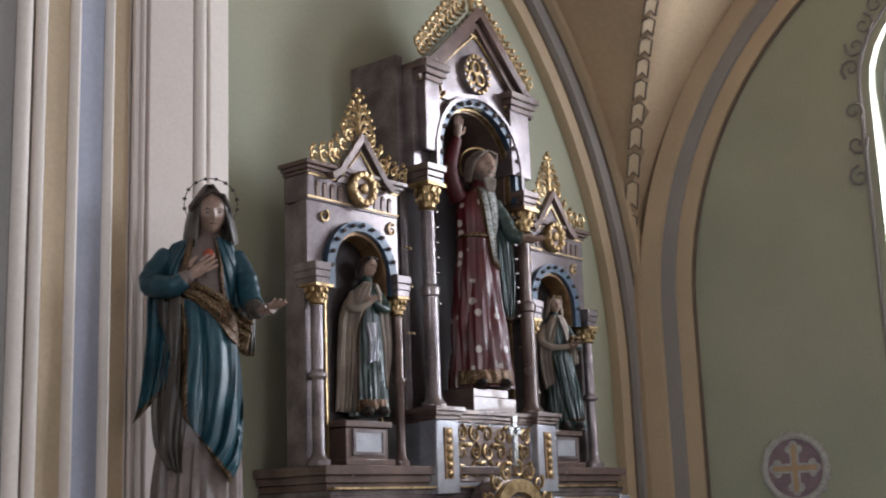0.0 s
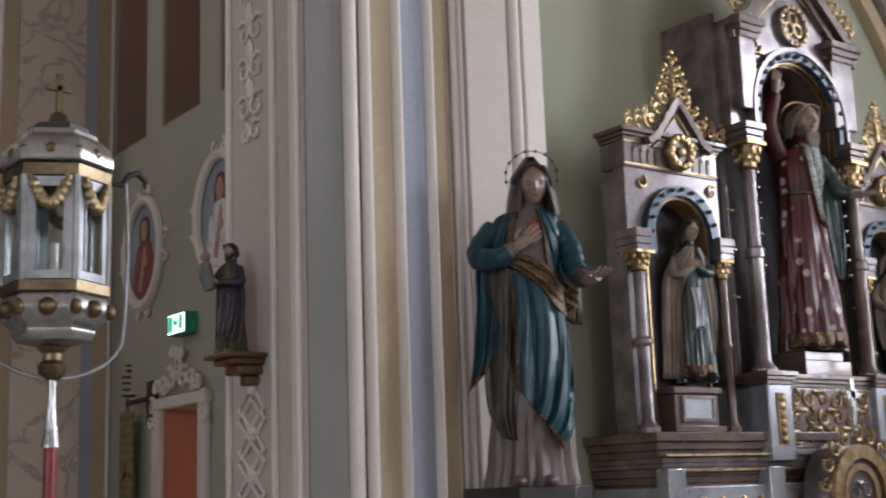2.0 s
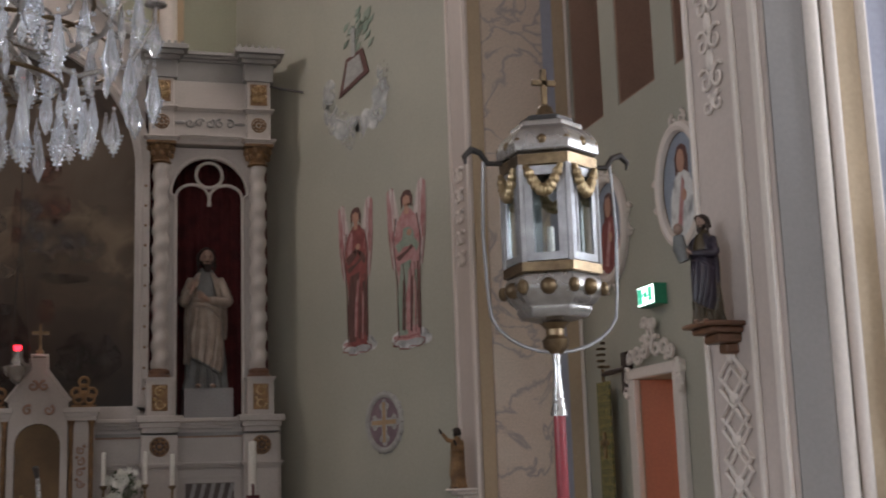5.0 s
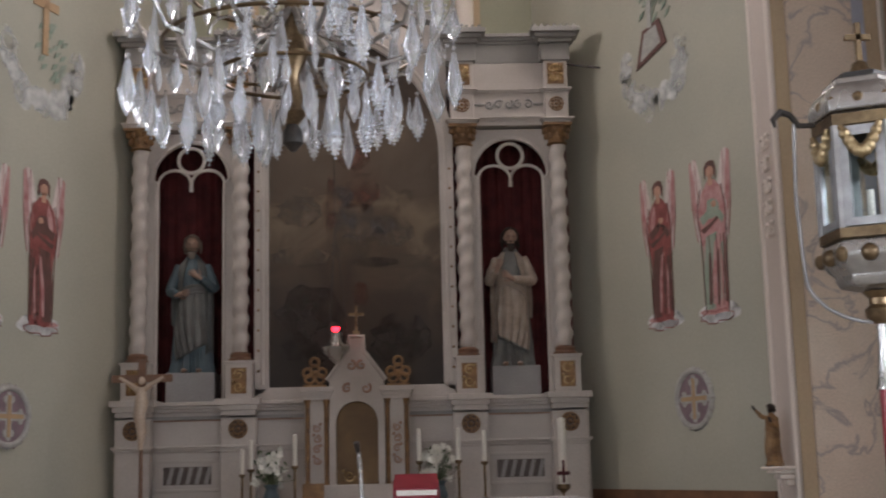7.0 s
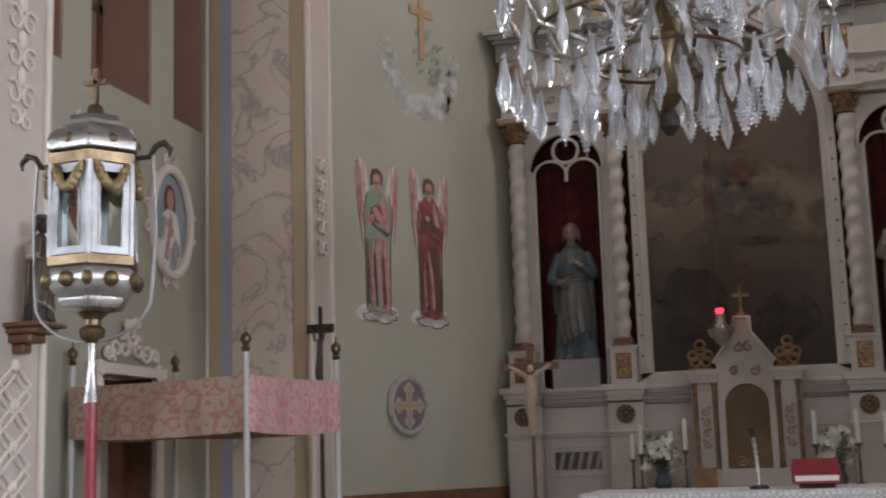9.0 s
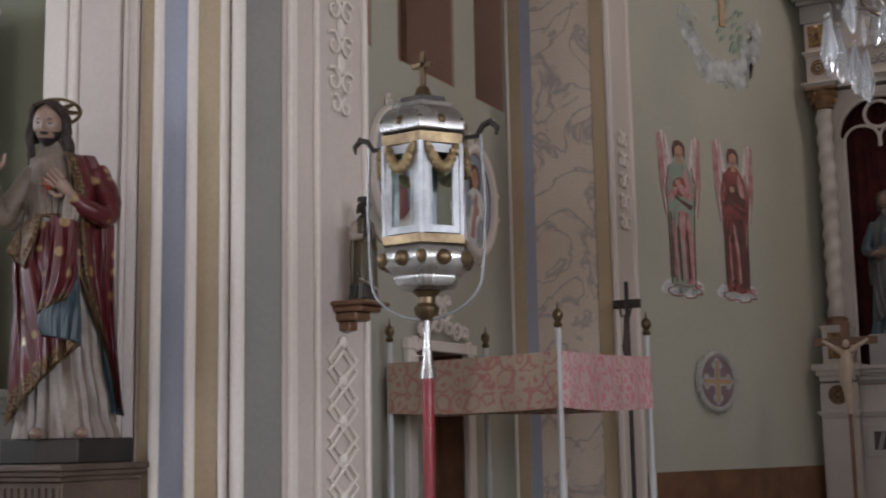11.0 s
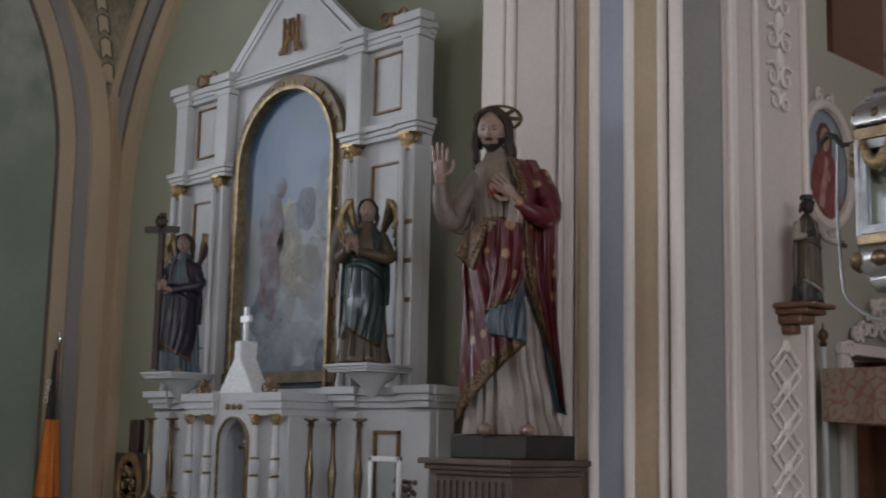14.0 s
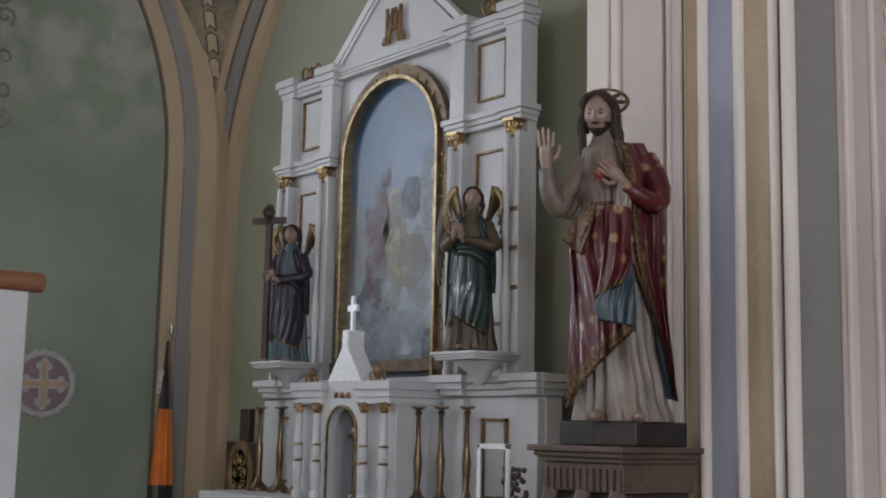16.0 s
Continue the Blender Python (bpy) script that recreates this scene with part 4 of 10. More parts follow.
                if beard and y < 0.02 and (z < -0.27 or (abs(x) > 0.2 and z < -0.14) or (-0.185 < z < -0.15 and abs(x) < 0.11)):
                    s = hair
                part_of.f.append(q)
                part_of.s.append(s)
        part_of.m = hair
        for sd in (1, -1):
            part_of.tube([(sd * 0.05, -0.395, 0.10), (sd * 0.13, -0.375, 0.125), (sd * 0.215, -0.30, 0.09)], [0.009, 0.014, 0.006], 6)
            part_of.tube([(sd * 0.065, -0.352, 0.02), (sd * 0.13, -0.352, 0.032), (sd * 0.19, -0.315, 0.02)], [0.007, 0.015, 0.006], 6)
        part_of.tube([(-0.075, -0.372, -0.203), (0.0, -0.415, -0.198), (0.075, -0.372, -0.203)], 0.008, 6)
        base = len(self.sh.v)
        part_of.moved(mt)
        self.sh.v += part_of.v
        self.sh.f += [tuple(j + base for j in q) for q in part_of.f]
        self.sh.s += part_of.s
        return mt

    def hair_cap(self, mt, slot, locks, seed=1):
        """Combed hair: strands from the parting over the crown; locks: the points each long lock passes."""
        rnd = random.Random(seed)
        tmp = Shape()
        tmp.ball((0, 0.09, 0.08), 0.385, 0.40, 0.455, 22, 14)
        for sd in (1, -1):
            for j in range(11):
                k = j / 10
                y0 = -0.26 + 0.62 * k
                tmp.tube([(sd * 0.02, y0, 0.475 - 0.1 * k * k), (sd * 0.24, y0 - 0.05 + 0.04 * k, 0.385 - 0.08 * k), (sd * 0.37, y0 * 0.6 + 0.06, 0.14), (sd * 0.39, y0 * 0.5 + 0.14, -0.16), (sd * (0.36 + 0.02 * rnd.random()), y0 * 0.35 + 0.2, -0.42)], [0.03, 0.05, 0.06, 0.055, 0.04], 7)
        for line in locks:
            for j in range(4):
                d = Vector((rnd.uniform(-0.05, 0.05), rnd.uniform(-0.05, 0.05), 0))
                pts = [along(line, i / 10) + d + Vector((0.022 * math.sin(i * 1.1 + j), 0.018 * math.cos(i * 1.3 + j * 2), 0)) for i in range(11)]
                tmp.tube(pts, [0.05 + 0.02 * math.sin(i * 0.5) if i < 9 else 0.05 - 0.02 * (i - 8) for i in range(11)], 7)
        tmp.moved(mt)
        self.sh.m = slot
        self.sh.add(tmp.v, tmp.f)

    def sleeve(self, pts, rs, slot, rings=7):
        """A full sleeve with cross creases."""
        n = 26
        line = [along(pts, i / n) for i in range(n + 1)]
        rad = [along([(r, 0) for r in rs], i / n)[0] * (0.76 + 0.09 * abs(math.sin(i * rings * math.pi / n))) for i in range(n + 1)]
        self.sh.m = slot
        self.sh.tube(line, rad, 16)

    def hand(self, wrist, tip, palm, slot, spread=0.35, curl=0.0, size=0.17):
        """A hand from wrist to finger tips; palm: the way the palm looks."""
        w, t, p = Vector(wrist), Vector(tip), Vector(palm).normalized()
        d = (t - w).normalized()
        sd = d.cross(p).normalized()
        p = sd.cross(d)
        s = size
        self.sh.m = slot
        self.sh.tube([w - d * s * 0.2, w, w + d * s * 0.25, w + d * s * 0.5], [s * 0.15, s * 0.14, s * 0.2, s * 0.19], 10)
        for j, (q, ln) in enumerate(((-1.5, 0.42), (-0.5, 0.5), (0.5, 0.48), (1.5, 0.38))):
            b = w + d * s * 0.48 + sd * s * 0.115 * q
            dd = (d + sd * spread * q * 0.2).normalized()
            cu = p * s * curl * (1 + 0.4 * j)
            self.sh.tube([b, b + dd * s * ln * 0.5 + cu * 0.3, b + dd * s * ln + cu], [s * 0.065, s * 0.06, s * 0.04], 7)
        b = w + d * s * 0.16 + sd * s * 0.17
        self.sh.tube([b, b + (d * 0.5 + sd * 0.6) * s * 0.28, b + (d * 0.9 + sd * 0.5) * s * 0.42], [s * 0.08, s * 0.07, s * 0.045], 7)

    def feet(self, slot, spots):
        self.sh.m = slot
        for x, y in spots:
            self.sh.ball((x, y, 0.022), 0.035, 0.08, 0.03, 12, 8)

    def stand(self, name, at, yaw, mats, label, size=1.0, flip=1, group="", broad=1.0):
        self.sh.moved(Matrix.Translation(at) @ Matrix.Rotation(radians(yaw), 4, "Z") @ Matrix.Diagonal((flip * size * broad, size, size, 1)))
        return whole(name, self.sh, mats, label, "statue", group)


def robed(name, at, height, yaw, mats, label, seed=1, arms=(), beard=False, wings=False, locks=True, flip=1, group="", extra=None, lean=0.0):
    """A standing robed figure of height 1 before scaling; mats: gown, mantle, border, flesh, hair, sleeve, extra.
    arms: shoulder side, elbow, wrist, finger tips."""
    c = Carving([(0, 0.0, 0.15, 0.115), (0.1, 0.0, 0.135, 0.105), (0.35, 0.0, 0.12, 0.095), (0.58, lean * 0.5, 0.105, 0.082), (0.7, lean, 0.11, 0.08), (0.77, lean, 0.105, 0.066), (0.81, lean, 0.06, 0.045), (0.85, lean, 0.035, 0.035)])
    c.body(0, 10 + seed % 4, 0.2, seed, n=72, m=30)
    rnd = random.Random(seed)
    q = rnd.uniform(-0.02, 0.02)
    small = {"na": 34, "nb": 26}
    c.cloth([(-0.06, 0.81), (-0.13, 0.68), (-0.15, 0.5), (-0.15, 0.3), (-0.155, 0.16 + q)], [(-0.03, 0.81), (-0.055, 0.66), (-0.06, 0.5), (-0.085, 0.32), (-0.1, 0.14 + q)], 1, 0.012, 3, 0.016, 0.3, "r", 2, 0.12, seed=seed, **small)
    c.cloth([(-0.1, 0.6), (-0.1, 0.46), (-0.11, 0.32), (-0.1, 0.2)], [(0.1, 0.56), (0.12, 0.4), (0.125, 0.22), (0.11, 0.08)], 1, 0.02, 4, 0.024, 0.9, "b", 2, 0.09, seed=seed + 1, **small)
    c.cloth([(-0.1, 0.56), (0.0, 0.55), (0.08, 0.5), (0.12, 0.45)], [(-0.09, 0.63), (0.02, 0.62), (0.1, 0.58), (0.14, 0.53)], 1, 0.034, 3, 0.012, seed=seed + 2, **small)
    c.cloth([(0.03, 0.81), (0.06, 0.66), (0.08, 0.5), (0.09, 0.36)], [(0.06, 0.81), (0.13, 0.68), (0.15, 0.5), (0.145, 0.34)], 1, 0.012, 3, 0.014, -0.3, "l", 2, 0.12, seed=seed + 3, **small)
    for side, elbow, wrist, tip in arms:
        c.sleeve([(side * 0.09 + lean, 0, 0.765), tuple(Vector((side * 0.1 + lean, 0, 0.765)).lerp(Vector(elbow), 0.55)), elbow, tuple(Vector(elbow).lerp(Vector(wrist), 0.6)), wrist], [0.046, 0.046, 0.045, 0.038, 0.03], 5, 6)
        c.hand(wrist, tip, (0, 1, 0.2), 3, 0.3, 0.0, 0.1)
    mt = c.head((lean + 0.005, -0.02, 0.918), 0.145, 3, 4, rnd.uniform(-10, 10), 10, beard=beard)
    c.hair_cap(mt, 4, [[(k * 0.34, 0.0, 0.0), (k * 0.38, 0.02, -0.35), (k * 0.36, 0.0, -0.7)] for k in (1, -1)] if locks else [], seed)
    if beard:
        tmp = Shape()
        for j in range(7):
            x = -0.15 + 0.05 * j
            tmp.tube([(x, -0.33, -0.34), (x * 0.9, -0.37, -0.5), (x * 0.5, -0.34, -0.68)], [0.06, 0.06, 0.02], 6)
        tmp.moved(mt)
        c.sh.m = 4
        c.sh.add(tmp.v, tmp.f)
    c.sh.m = 3
    for k in (-1, 1):
        c.sh.ball((k * 0.05, -0.11, 0.014), 0.022, 0.05, 0.016, 10, 6)
    if wings:
        mats = list(mats) + [DARKWING, PALEGOLD]
        for sd in (1, -1):
            for j in range(9):
                k = j / 8
                c.sh.m = len(mats) - (1 if j > 5 else 2)
                p0 = Vector((sd * (0.06 + 0.02 * k), 0.08, 0.74 + 0.06 * k))
                p1 = Vector((sd * (0.125 + 0.05 * (1 - k)), 0.1 - 0.004 * j, 0.93 + 0.06 * k))
                p2 = Vector((sd * (0.215 - 0.07 * k), 0.1 - 0.004 * j, 0.40 + 0.42 * k))
                c.sh.tube([along([p0, p0.lerp(p1, 0.6) + Vector((sd * 0.01, 0, 0.05)), p1, p1.lerp(p2, 0.5) + Vector((sd * 0.035, 0, 0)), p2], i / 12) for i in range(13)], [0.012 + 0.014 * math.sin(math.pi * min(1, i / 11)) for i in range(13)], 6)
    if extra:
        extra(c.sh)
    return c.stand(name, at, yaw, mats, label, height / 0.99, flip, group)


def console(at, w, d, h, label, group=""):
    """A carved bracket shelf whose back is at the wall, facing -y."""
    x, y, z = at
    ob = thing("bracket", at, label, "bracket", group)
    part("shelf", cornice(Shape(), x - w / 2 + 0.03, x + w / 2 - 0.03, y - d, y, z - h * 0.25, z, 0.03), WHITE, ob, "", 0.006)
    body = Shape()
    body.lathe(x, y - d * 0.45, [(w * 0.06, z - h), (w * 0.12, z - h * 0.85), (w * 0.2, z - h * 0.6), (w * 0.34, z - h * 0.4), (w * 0.42, z - h * 0.26)], 8, math.pi / 8)
    part("corbel", body, WHITE, ob)
    return ob


UMBER = mat("umber_painted_veil", (0.075, 0.06, 0.05), (0.05, 0.04, 0.034), 6, 0.4, 0, 0.06)

# ---- the dark altar in the east chapel ----
def wing(ob, cx, yf, yb, name):
    """A side bay of the dark altar: column pair, arched niche, frieze, gable and crest."""
    yb = 5.47
    x0, x1 = cx - 0.43, cx + 0.36 if cx < 7.2 else cx + 0.43
    if cx > 7.2:
        x0 = cx - 0.36
    z0 = 1.92
    side = Shape()
    ox = x0 if cx < 7.2 else x1 - 0.06
    side.box(ox + 0.005, yf + 0.06, z0, ox + 0.055, yb, 3.45)
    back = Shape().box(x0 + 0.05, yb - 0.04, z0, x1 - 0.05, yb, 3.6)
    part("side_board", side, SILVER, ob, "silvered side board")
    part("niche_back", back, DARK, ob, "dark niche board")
    # arched front
    spring, r = 3.08, 0.245
    line = [(cx - r, z) for z in (2.95,)] + arc(cx, spring, r, 180, 0, 18) + [(cx + r, 2.95)]
    outer = [(x0, 2.95)] + [(max(x0, min(x1, cx + (a - cx) * 2.6)), 3.45 if 0 < i < 18 else 3.3) for i, (a, b) in enumerate(arc(cx, spring, r, 180, 0, 18))] + [(x1, 2.95)]
    outer = [(x0, 2.95)] + [(x0 + (x1 - x0) * i / 18, 3.46) for i in range(19)] + [(x1, 2.95)]
    part("arch_board", Shape().band(line, outer, "y", yf + 0.03, yf + 0.12), SILVER, ob, "silvered arch front")
    part("arch_moulding", Shape().band([(cx + (a - cx) * 0.98, b if b < spring else spring + (b - spring) * 0.98) for a, b in line], [(cx + (a - cx) * 1.24, spring + (b - spring) * 1.24 if b > spring else b) for a, b in line], "y", yf - 0.01, yf + 0.04), NAVY, ob, "dark blue arch band with studs")
    part("arch_soffit", Shape().band([(cx + (a - cx) * 0.9, spring + (b - spring) * 0.9 if b > spring else b) for a, b in line], [(cx + (a - cx) * 0.985, spring + (b - spring) * 0.985 if b > spring else b) for a, b in line], "y", yf + 0.02, yb - 0.06), DULLGOLD, ob, "gilded arch soffit")
    studs = Shape()
    for i in range(11):
        a = math.pi * i / 10
        studs.ball((cx + r * 1.13 * math.cos(a), yf - 0.02, spring + r * 1.13 * math.sin(a)), 0.014, 0.02, 0.014, 8, 5)
    split_part("stud", studs, SILVER, ob)
    # frieze with little arcade
    part("frieze", Shape().box(x0, yf + 0.02, 3.46, x1, yb, 3.62), SILVER, ob, "", 0.006)
    arc_sh = Shape()
    for sx in (-1, 1):
        for i in range(4):
            xx = cx + sx * (0.16 + 0.062 * i)
            if x0 + 0.02 < xx < x1 - 0.02:
                arc_sh.box(xx - 0.02, yf + 0.012, 3.49, xx + 0.012, yf + 0.03, 3.56)
                arc_sh.ball((xx - 0.004, yf + 0.018, 3.565), 0.02, 0.01, 0.02, 8, 5)
    split_part("blind_arcade", arc_sh, BRONZE, ob)
    part("cornice", cornice(Shape(), x0, x1, yf + 0.02, yb, 3.62, 3.69, 0.05), BRONZE, ob, "dark bronze cornice", 0.004)
    g = Shape().prism([(cx - 0.2, 3.60), (cx, 3.86), (cx + 0.2, 3.60)], "y", yf + 0.0, yf + 0.12)
    part("gable", g, SILVER, ob)
    rim = Shape()
    for sx in (-1, 1):
        rim.tube([(cx + sx * 0.27, yf - 0.02, 3.62), (cx + sx * 0.2, yf - 0.02, 3.66), (cx, yf - 0.02, 3.915)], 0.03, 4)
    part("gable_moulding", rim, BRONZE, ob)
    md = Shape().lathe(0, 0, [(0.0, 0), (0.06, 0.0), (0.075, 0.03), (0.1, 0.03), (0.115, 0.01), (0.115, -0.02)], 20)
    md.moved(Matrix.Translation((cx + 0.0, yf - 0.015, 3.585)) @ Matrix.Rotation(radians(90), 4, "X"))
    part("medallion", md, GOLD, ob, "gilded round boss")
    part("medallion_ground", Shape().lathe(0, 0, [(0.0, 0.004), (0.07, 0.004), (0.07, 0.0)], 18).moved(Matrix.Translation((cx, yf - 0.02, 3.585)) @ Matrix.Rotation(radians(90), 4, "X")), BRONZE, ob)
    wr = Shape()
    for i in range(12):
        a = i * math.pi / 6
        wr.ball((cx + 0.09 * math.cos(a), yf - 0.045, 3.585 + 0.09 * math.sin(a)), 0.02, 0.014, 0.02, 6, 4)
    wr.ball((cx, yf - 0.035, 3.585), 0.03, 0.02, 0.035, 8, 6)
    split_part("wreath_leaf", wr, GOLD, ob)
    gd = Shape()
    crest(gd, (cx - 0.42, yf, 3.68), (cx - 0.18, yf, 3.72), 0.075, 0.011, 3, -1)
    crest(gd, (cx - 0.2, yf, 3.72), (cx - 0.02, yf, 3.92), 0.075, 0.011, 3, -1)
    crest(gd, (cx + 0.02, yf, 3.92), (cx + 0.2, yf, 3.72), 0.075, 0.011, 3, 1)
    crest(gd, (cx + 0.18, yf, 3.72), (cx + 0.42, yf, 3.68), 0.075, 0.011, 3, 1)
    finial(gd, (cx, yf, 3.86), 0.36, 0.012)
    part("crest", gd, GOLD, ob, "pierced gilded cresting")
    gl = Shape()
    for z in (3.475, 3.61):
        gl.box(x0, yf + 0.012, z, x1, yf + 0.021, z + 0.009)
    for sx in (-1, 1):
        gl.tube([(cx + sx * 0.17, yf - 0.006, 3.63), (cx, yf - 0.006, 3.82)], 0.006, 4)
    split_part("gilt_line", gl, GOLD, ob)
    sp2 = Shape()
    for sx in (-1, 1):
        spiral(sp2, (cx + sx * 0.3, yf + 0.02, 3.38), 0.045, 1.2, 1.0, sx, (1, 0, 0), (0, 0, 1), 0.01, 12)
    part("gilt_spandrel", sp2, GOLD, ob)
    # columns
    for x, r0, z1 in ((cx - 0.39 if cx < 7.2 else cx + 0.39, 0.036, 2.83), (cx + 0.31 if cx < 7.2 else cx - 0.31, 0.028, 2.83)):
        part("column", Shape().lathe(x, yf, [(r0 * 1.9, 1.92), (r0 * 1.9, 1.95), (r0 * 1.3, 1.97), (r0, 2.0), (r0, 2.4), (r0 * 1.5, 2.42), (r0 * 1.5, 2.44), (r0, 2.46), (r0, 2.84)], 16), SILVER if r0 > 0.03 else BRONZE, ob)
        part("capital", capital(Shape(), x, yf, 2.83, 2.95, r0 * 1.15), GOLD, ob, "gilded leaf capital")
        part("impost", cornice(Shape(), x - 0.05, x + 0.05, yf - 0.05, yf + 0.12, 2.95, 3.08, 0.015), SILVER, ob, "", 0.004)
    gs = Shape()
    for sx in (-1, 1):
        gs.box(cx + sx * 0.235 - 0.008, yf + 0.08, 1.95, cx + sx * 0.235 + 0.008, yf + 0.1, 2.95)
    split_part("gilt_strip", gs, GOLD, ob)
    pd = Shape()
    pd.box(cx - 0.2, yf - 0.03, 1.92, cx + 0.16, yb - 0.06, 2.14)
    pd.box(cx - 0.23, yf - 0.06, 1.92, cx + 0.19, yb - 0.06, 1.96)
    pd.box(cx - 0.22, yf - 0.05, 2.14, cx + 0.18, yb - 0.06, 2.18)
    part("statue_plinth", pd, BRONZE, ob, "dark stepped plinth", 0.006)
    part("name_plate", Shape().box(cx - 0.13, yf - 0.036, 2.0, cx + 0.1, yf - 0.03, 2.11), SKYLIT_SILVER, ob)
    fm = Shape()
    for a, b, c, d in ((-0.15, 1.98, 0.12, 2.0), (-0.15, 2.11, 0.12, 2.13), (-0.15, 2.0, -0.13, 2.11), (0.1, 2.0, 0.12, 2.11)):
        fm.box(cx + a, yf - 0.044, b, cx + c, yf - 0.03, d)
    part("plate_frame", fm, SILVER, ob)


def dark_altar():
    cx, yf, yb = 7.28, 5.25, 5.74
    ob = thing("side_altar", (cx, 5.5, 0), "tall dark bronze and silver gothic altar with gilded crests", "altar")
    body = Shape()
    body.box(cx - 1.5, 5.15, 0.0, cx + 1.5, yb, 1.62)
    part("base", body, SKYLIT_SILVER, ob, "", 0.01)
    part("base_cornice", cornice(Shape(), cx - 1.5, cx + 1.5, 5.2, yb, 1.78, 1.92, 0.06), BRONZE, ob, "", 0.005)
    part("base_frieze", cornice(Shape(), cx - 1.5, cx + 1.5, 5.17, yb, 1.70, 1.78, 0.02), SILVER, ob, "", 0.004)
    for z in (1.70, 1.785):
        part("gilt_fillet", Shape().box(cx - 1.52, 5.12, z, cx + 1.52, 5.16, z + 0.012), GOLD, ob)
    part("base_moulding", cornice(Shape(), cx - 1.48, cx + 1.48, 5.2, yb, 1.6, 1.72, 0.03), BRONZE, ob, "", 0.005)
    pn = Shape()
    for k in range(9):
        x = cx - 1.3 + k * 0.325
        scroll_panel(pn, x - 0.1, x + 0.1, 1.42, 1.56, 5.14, 2, 1, 0.01)
    split_part("gilt_scroll", pn, GOLD, ob)
    bl = Shape()
    for x in (cx - 1.46, cx - 0.62, cx + 0.62, cx + 1.46):
        bl.box(x - 0.07, 5.1, 1.3, x + 0.07, 5.2, 1.72)
    split_part("block", bl, SKYLIT_SILVER, ob, "", 0.008)
    wing(ob, 6.165, yf, yb, "wing")
    wing(ob, 8.2, yf, yb, "wing")
    # centre: plinth with filigree
    z0 = 1.9
    pl = Shape()
    pl.box(cx - 0.62, yf - 0.08, z0 - 0.15, cx + 0.62, yb, 2.2)
    part("plinth", pl, SKYLIT_SILVER, ob, "", 0.006)
    part("plinth_cornice", cornice(Shape(), cx - 0.63, cx + 0.63, yf - 0.09, yb, 2.19, 2.27, 0.04), BRONZE, ob, "", 0.004)
    for sx in (-1, 1):
        b = Shape().box(cx + sx * 0.53 - 0.11, yf - 0.14, z0 - 0.15, cx + sx * 0.53 + 0.11, yf, 2.2)
        blk = part("pedestal", b, SKYLIT_SILVER, ob, "", 0.008)
        part("pedestal_cornice", cornice(Shape(), cx + sx * 0.53 - 0.11, cx + sx * 0.53 + 0.11, yf - 0.14, yf, 2.2, 2.28, 0.035), BRONZE, ob, "", 0.004)
        p2 = Shape()
        p2.box(cx + sx * 0.53 - 0.04, yf - 0.148, 1.84, cx + sx * 0.53 + 0.04, yf - 0.14, 2.15)
        part("gilt_panel", p2, DULLGOLD, ob)
        p3 = Shape()
        for i in range(6):
            p3.ball((cx + sx * 0.53, yf - 0.15, 1.87 + i * 0.05), 0.028, 0.014, 0.024, 8, 5)
        split_part("gilt_leaf", p3, GOLD, ob)
    part("filigree", scroll_panel(Shape(), cx - 0.4, cx + 0.4, 1.84, 2.18, yf - 0.09, 6, 3, 0.011), GOLD, ob, "pierced gilded scrollwork")
    part("filigree_ground", Shape().box(cx - 0.4, yf - 0.085, 1.83, cx + 0.4, yf - 0.081, 2.18), BRONZE, ob)
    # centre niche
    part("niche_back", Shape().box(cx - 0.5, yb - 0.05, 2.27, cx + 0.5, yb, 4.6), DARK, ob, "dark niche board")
    sd = Shape()
    for sx in (-1, 1):
        a, b = sorted((cx + sx * 0.6, cx + sx * 0.66))
        sd.box(a, yf + 0.08, 2.27, b, yb, 4.6)
    split_part("side_board", sd, SILVER, ob)
    ax, sp, r = cx + 0.03, 3.96, 0.40
    line = [(ax - r, 3.75)] + arc(ax, sp, r, 180, 0, 22) + [(ax + r, 3.75)]
    outer = [(cx - 0.6, 3.75)] + [(cx - 0.6 + 1.2 * i / 22, 4.5) for i in range(23)] + [(cx + 0.62, 3.75)]
    part("arch_board", Shape().band(line, outer, "y", yf + 0.0, yf + 0.1), SILVER, ob, "silvered arch front")
    sc = lambda k: [(ax + (a - ax) * k, sp + (b - sp) * k if b > sp else b) for a, b in line]
    part("arch_moulding", Shape().band(sc(1.0), sc(1.13), "y", yf - 0.05, yf + 0.0), NAVY, ob, "dark blue arch band with studs")
    part("arch_rim", Shape().band(sc(1.13), sc(1.2), "y", yf - 0.07, yf + 0.0), SILVER, ob)
    part("arch_soffit", Shape().band(sc(0.93), sc(0.995), "y", yf + 0.03, yb - 0.06), BRONZE, ob)
    part("gilt_rim", Shape().band(sc(0.95), sc(0.985), "y", yf - 0.01, yf + 0.03), GOLD, ob)
    st = Shape()
    for i in range(15):
        a = math.pi * i / 14
        st.ball((ax + r * 1.06 * math.cos(a), yf - 0.06, sp + r * 1.06 * math.sin(a)), 0.018, 0.022, 0.018, 8, 5)
    for sx in (-1, 1):
        for i in range(8):
            st.ball((cx + sx * 0.43, yf - 0.02, 2.95 + 0.1 * i), 0.024, 0.018, 0.012, 8, 5)
    split_part("stud", st, SILVER, ob)
    for sx in (-1, 1):
        x = cx + sx * 0.52
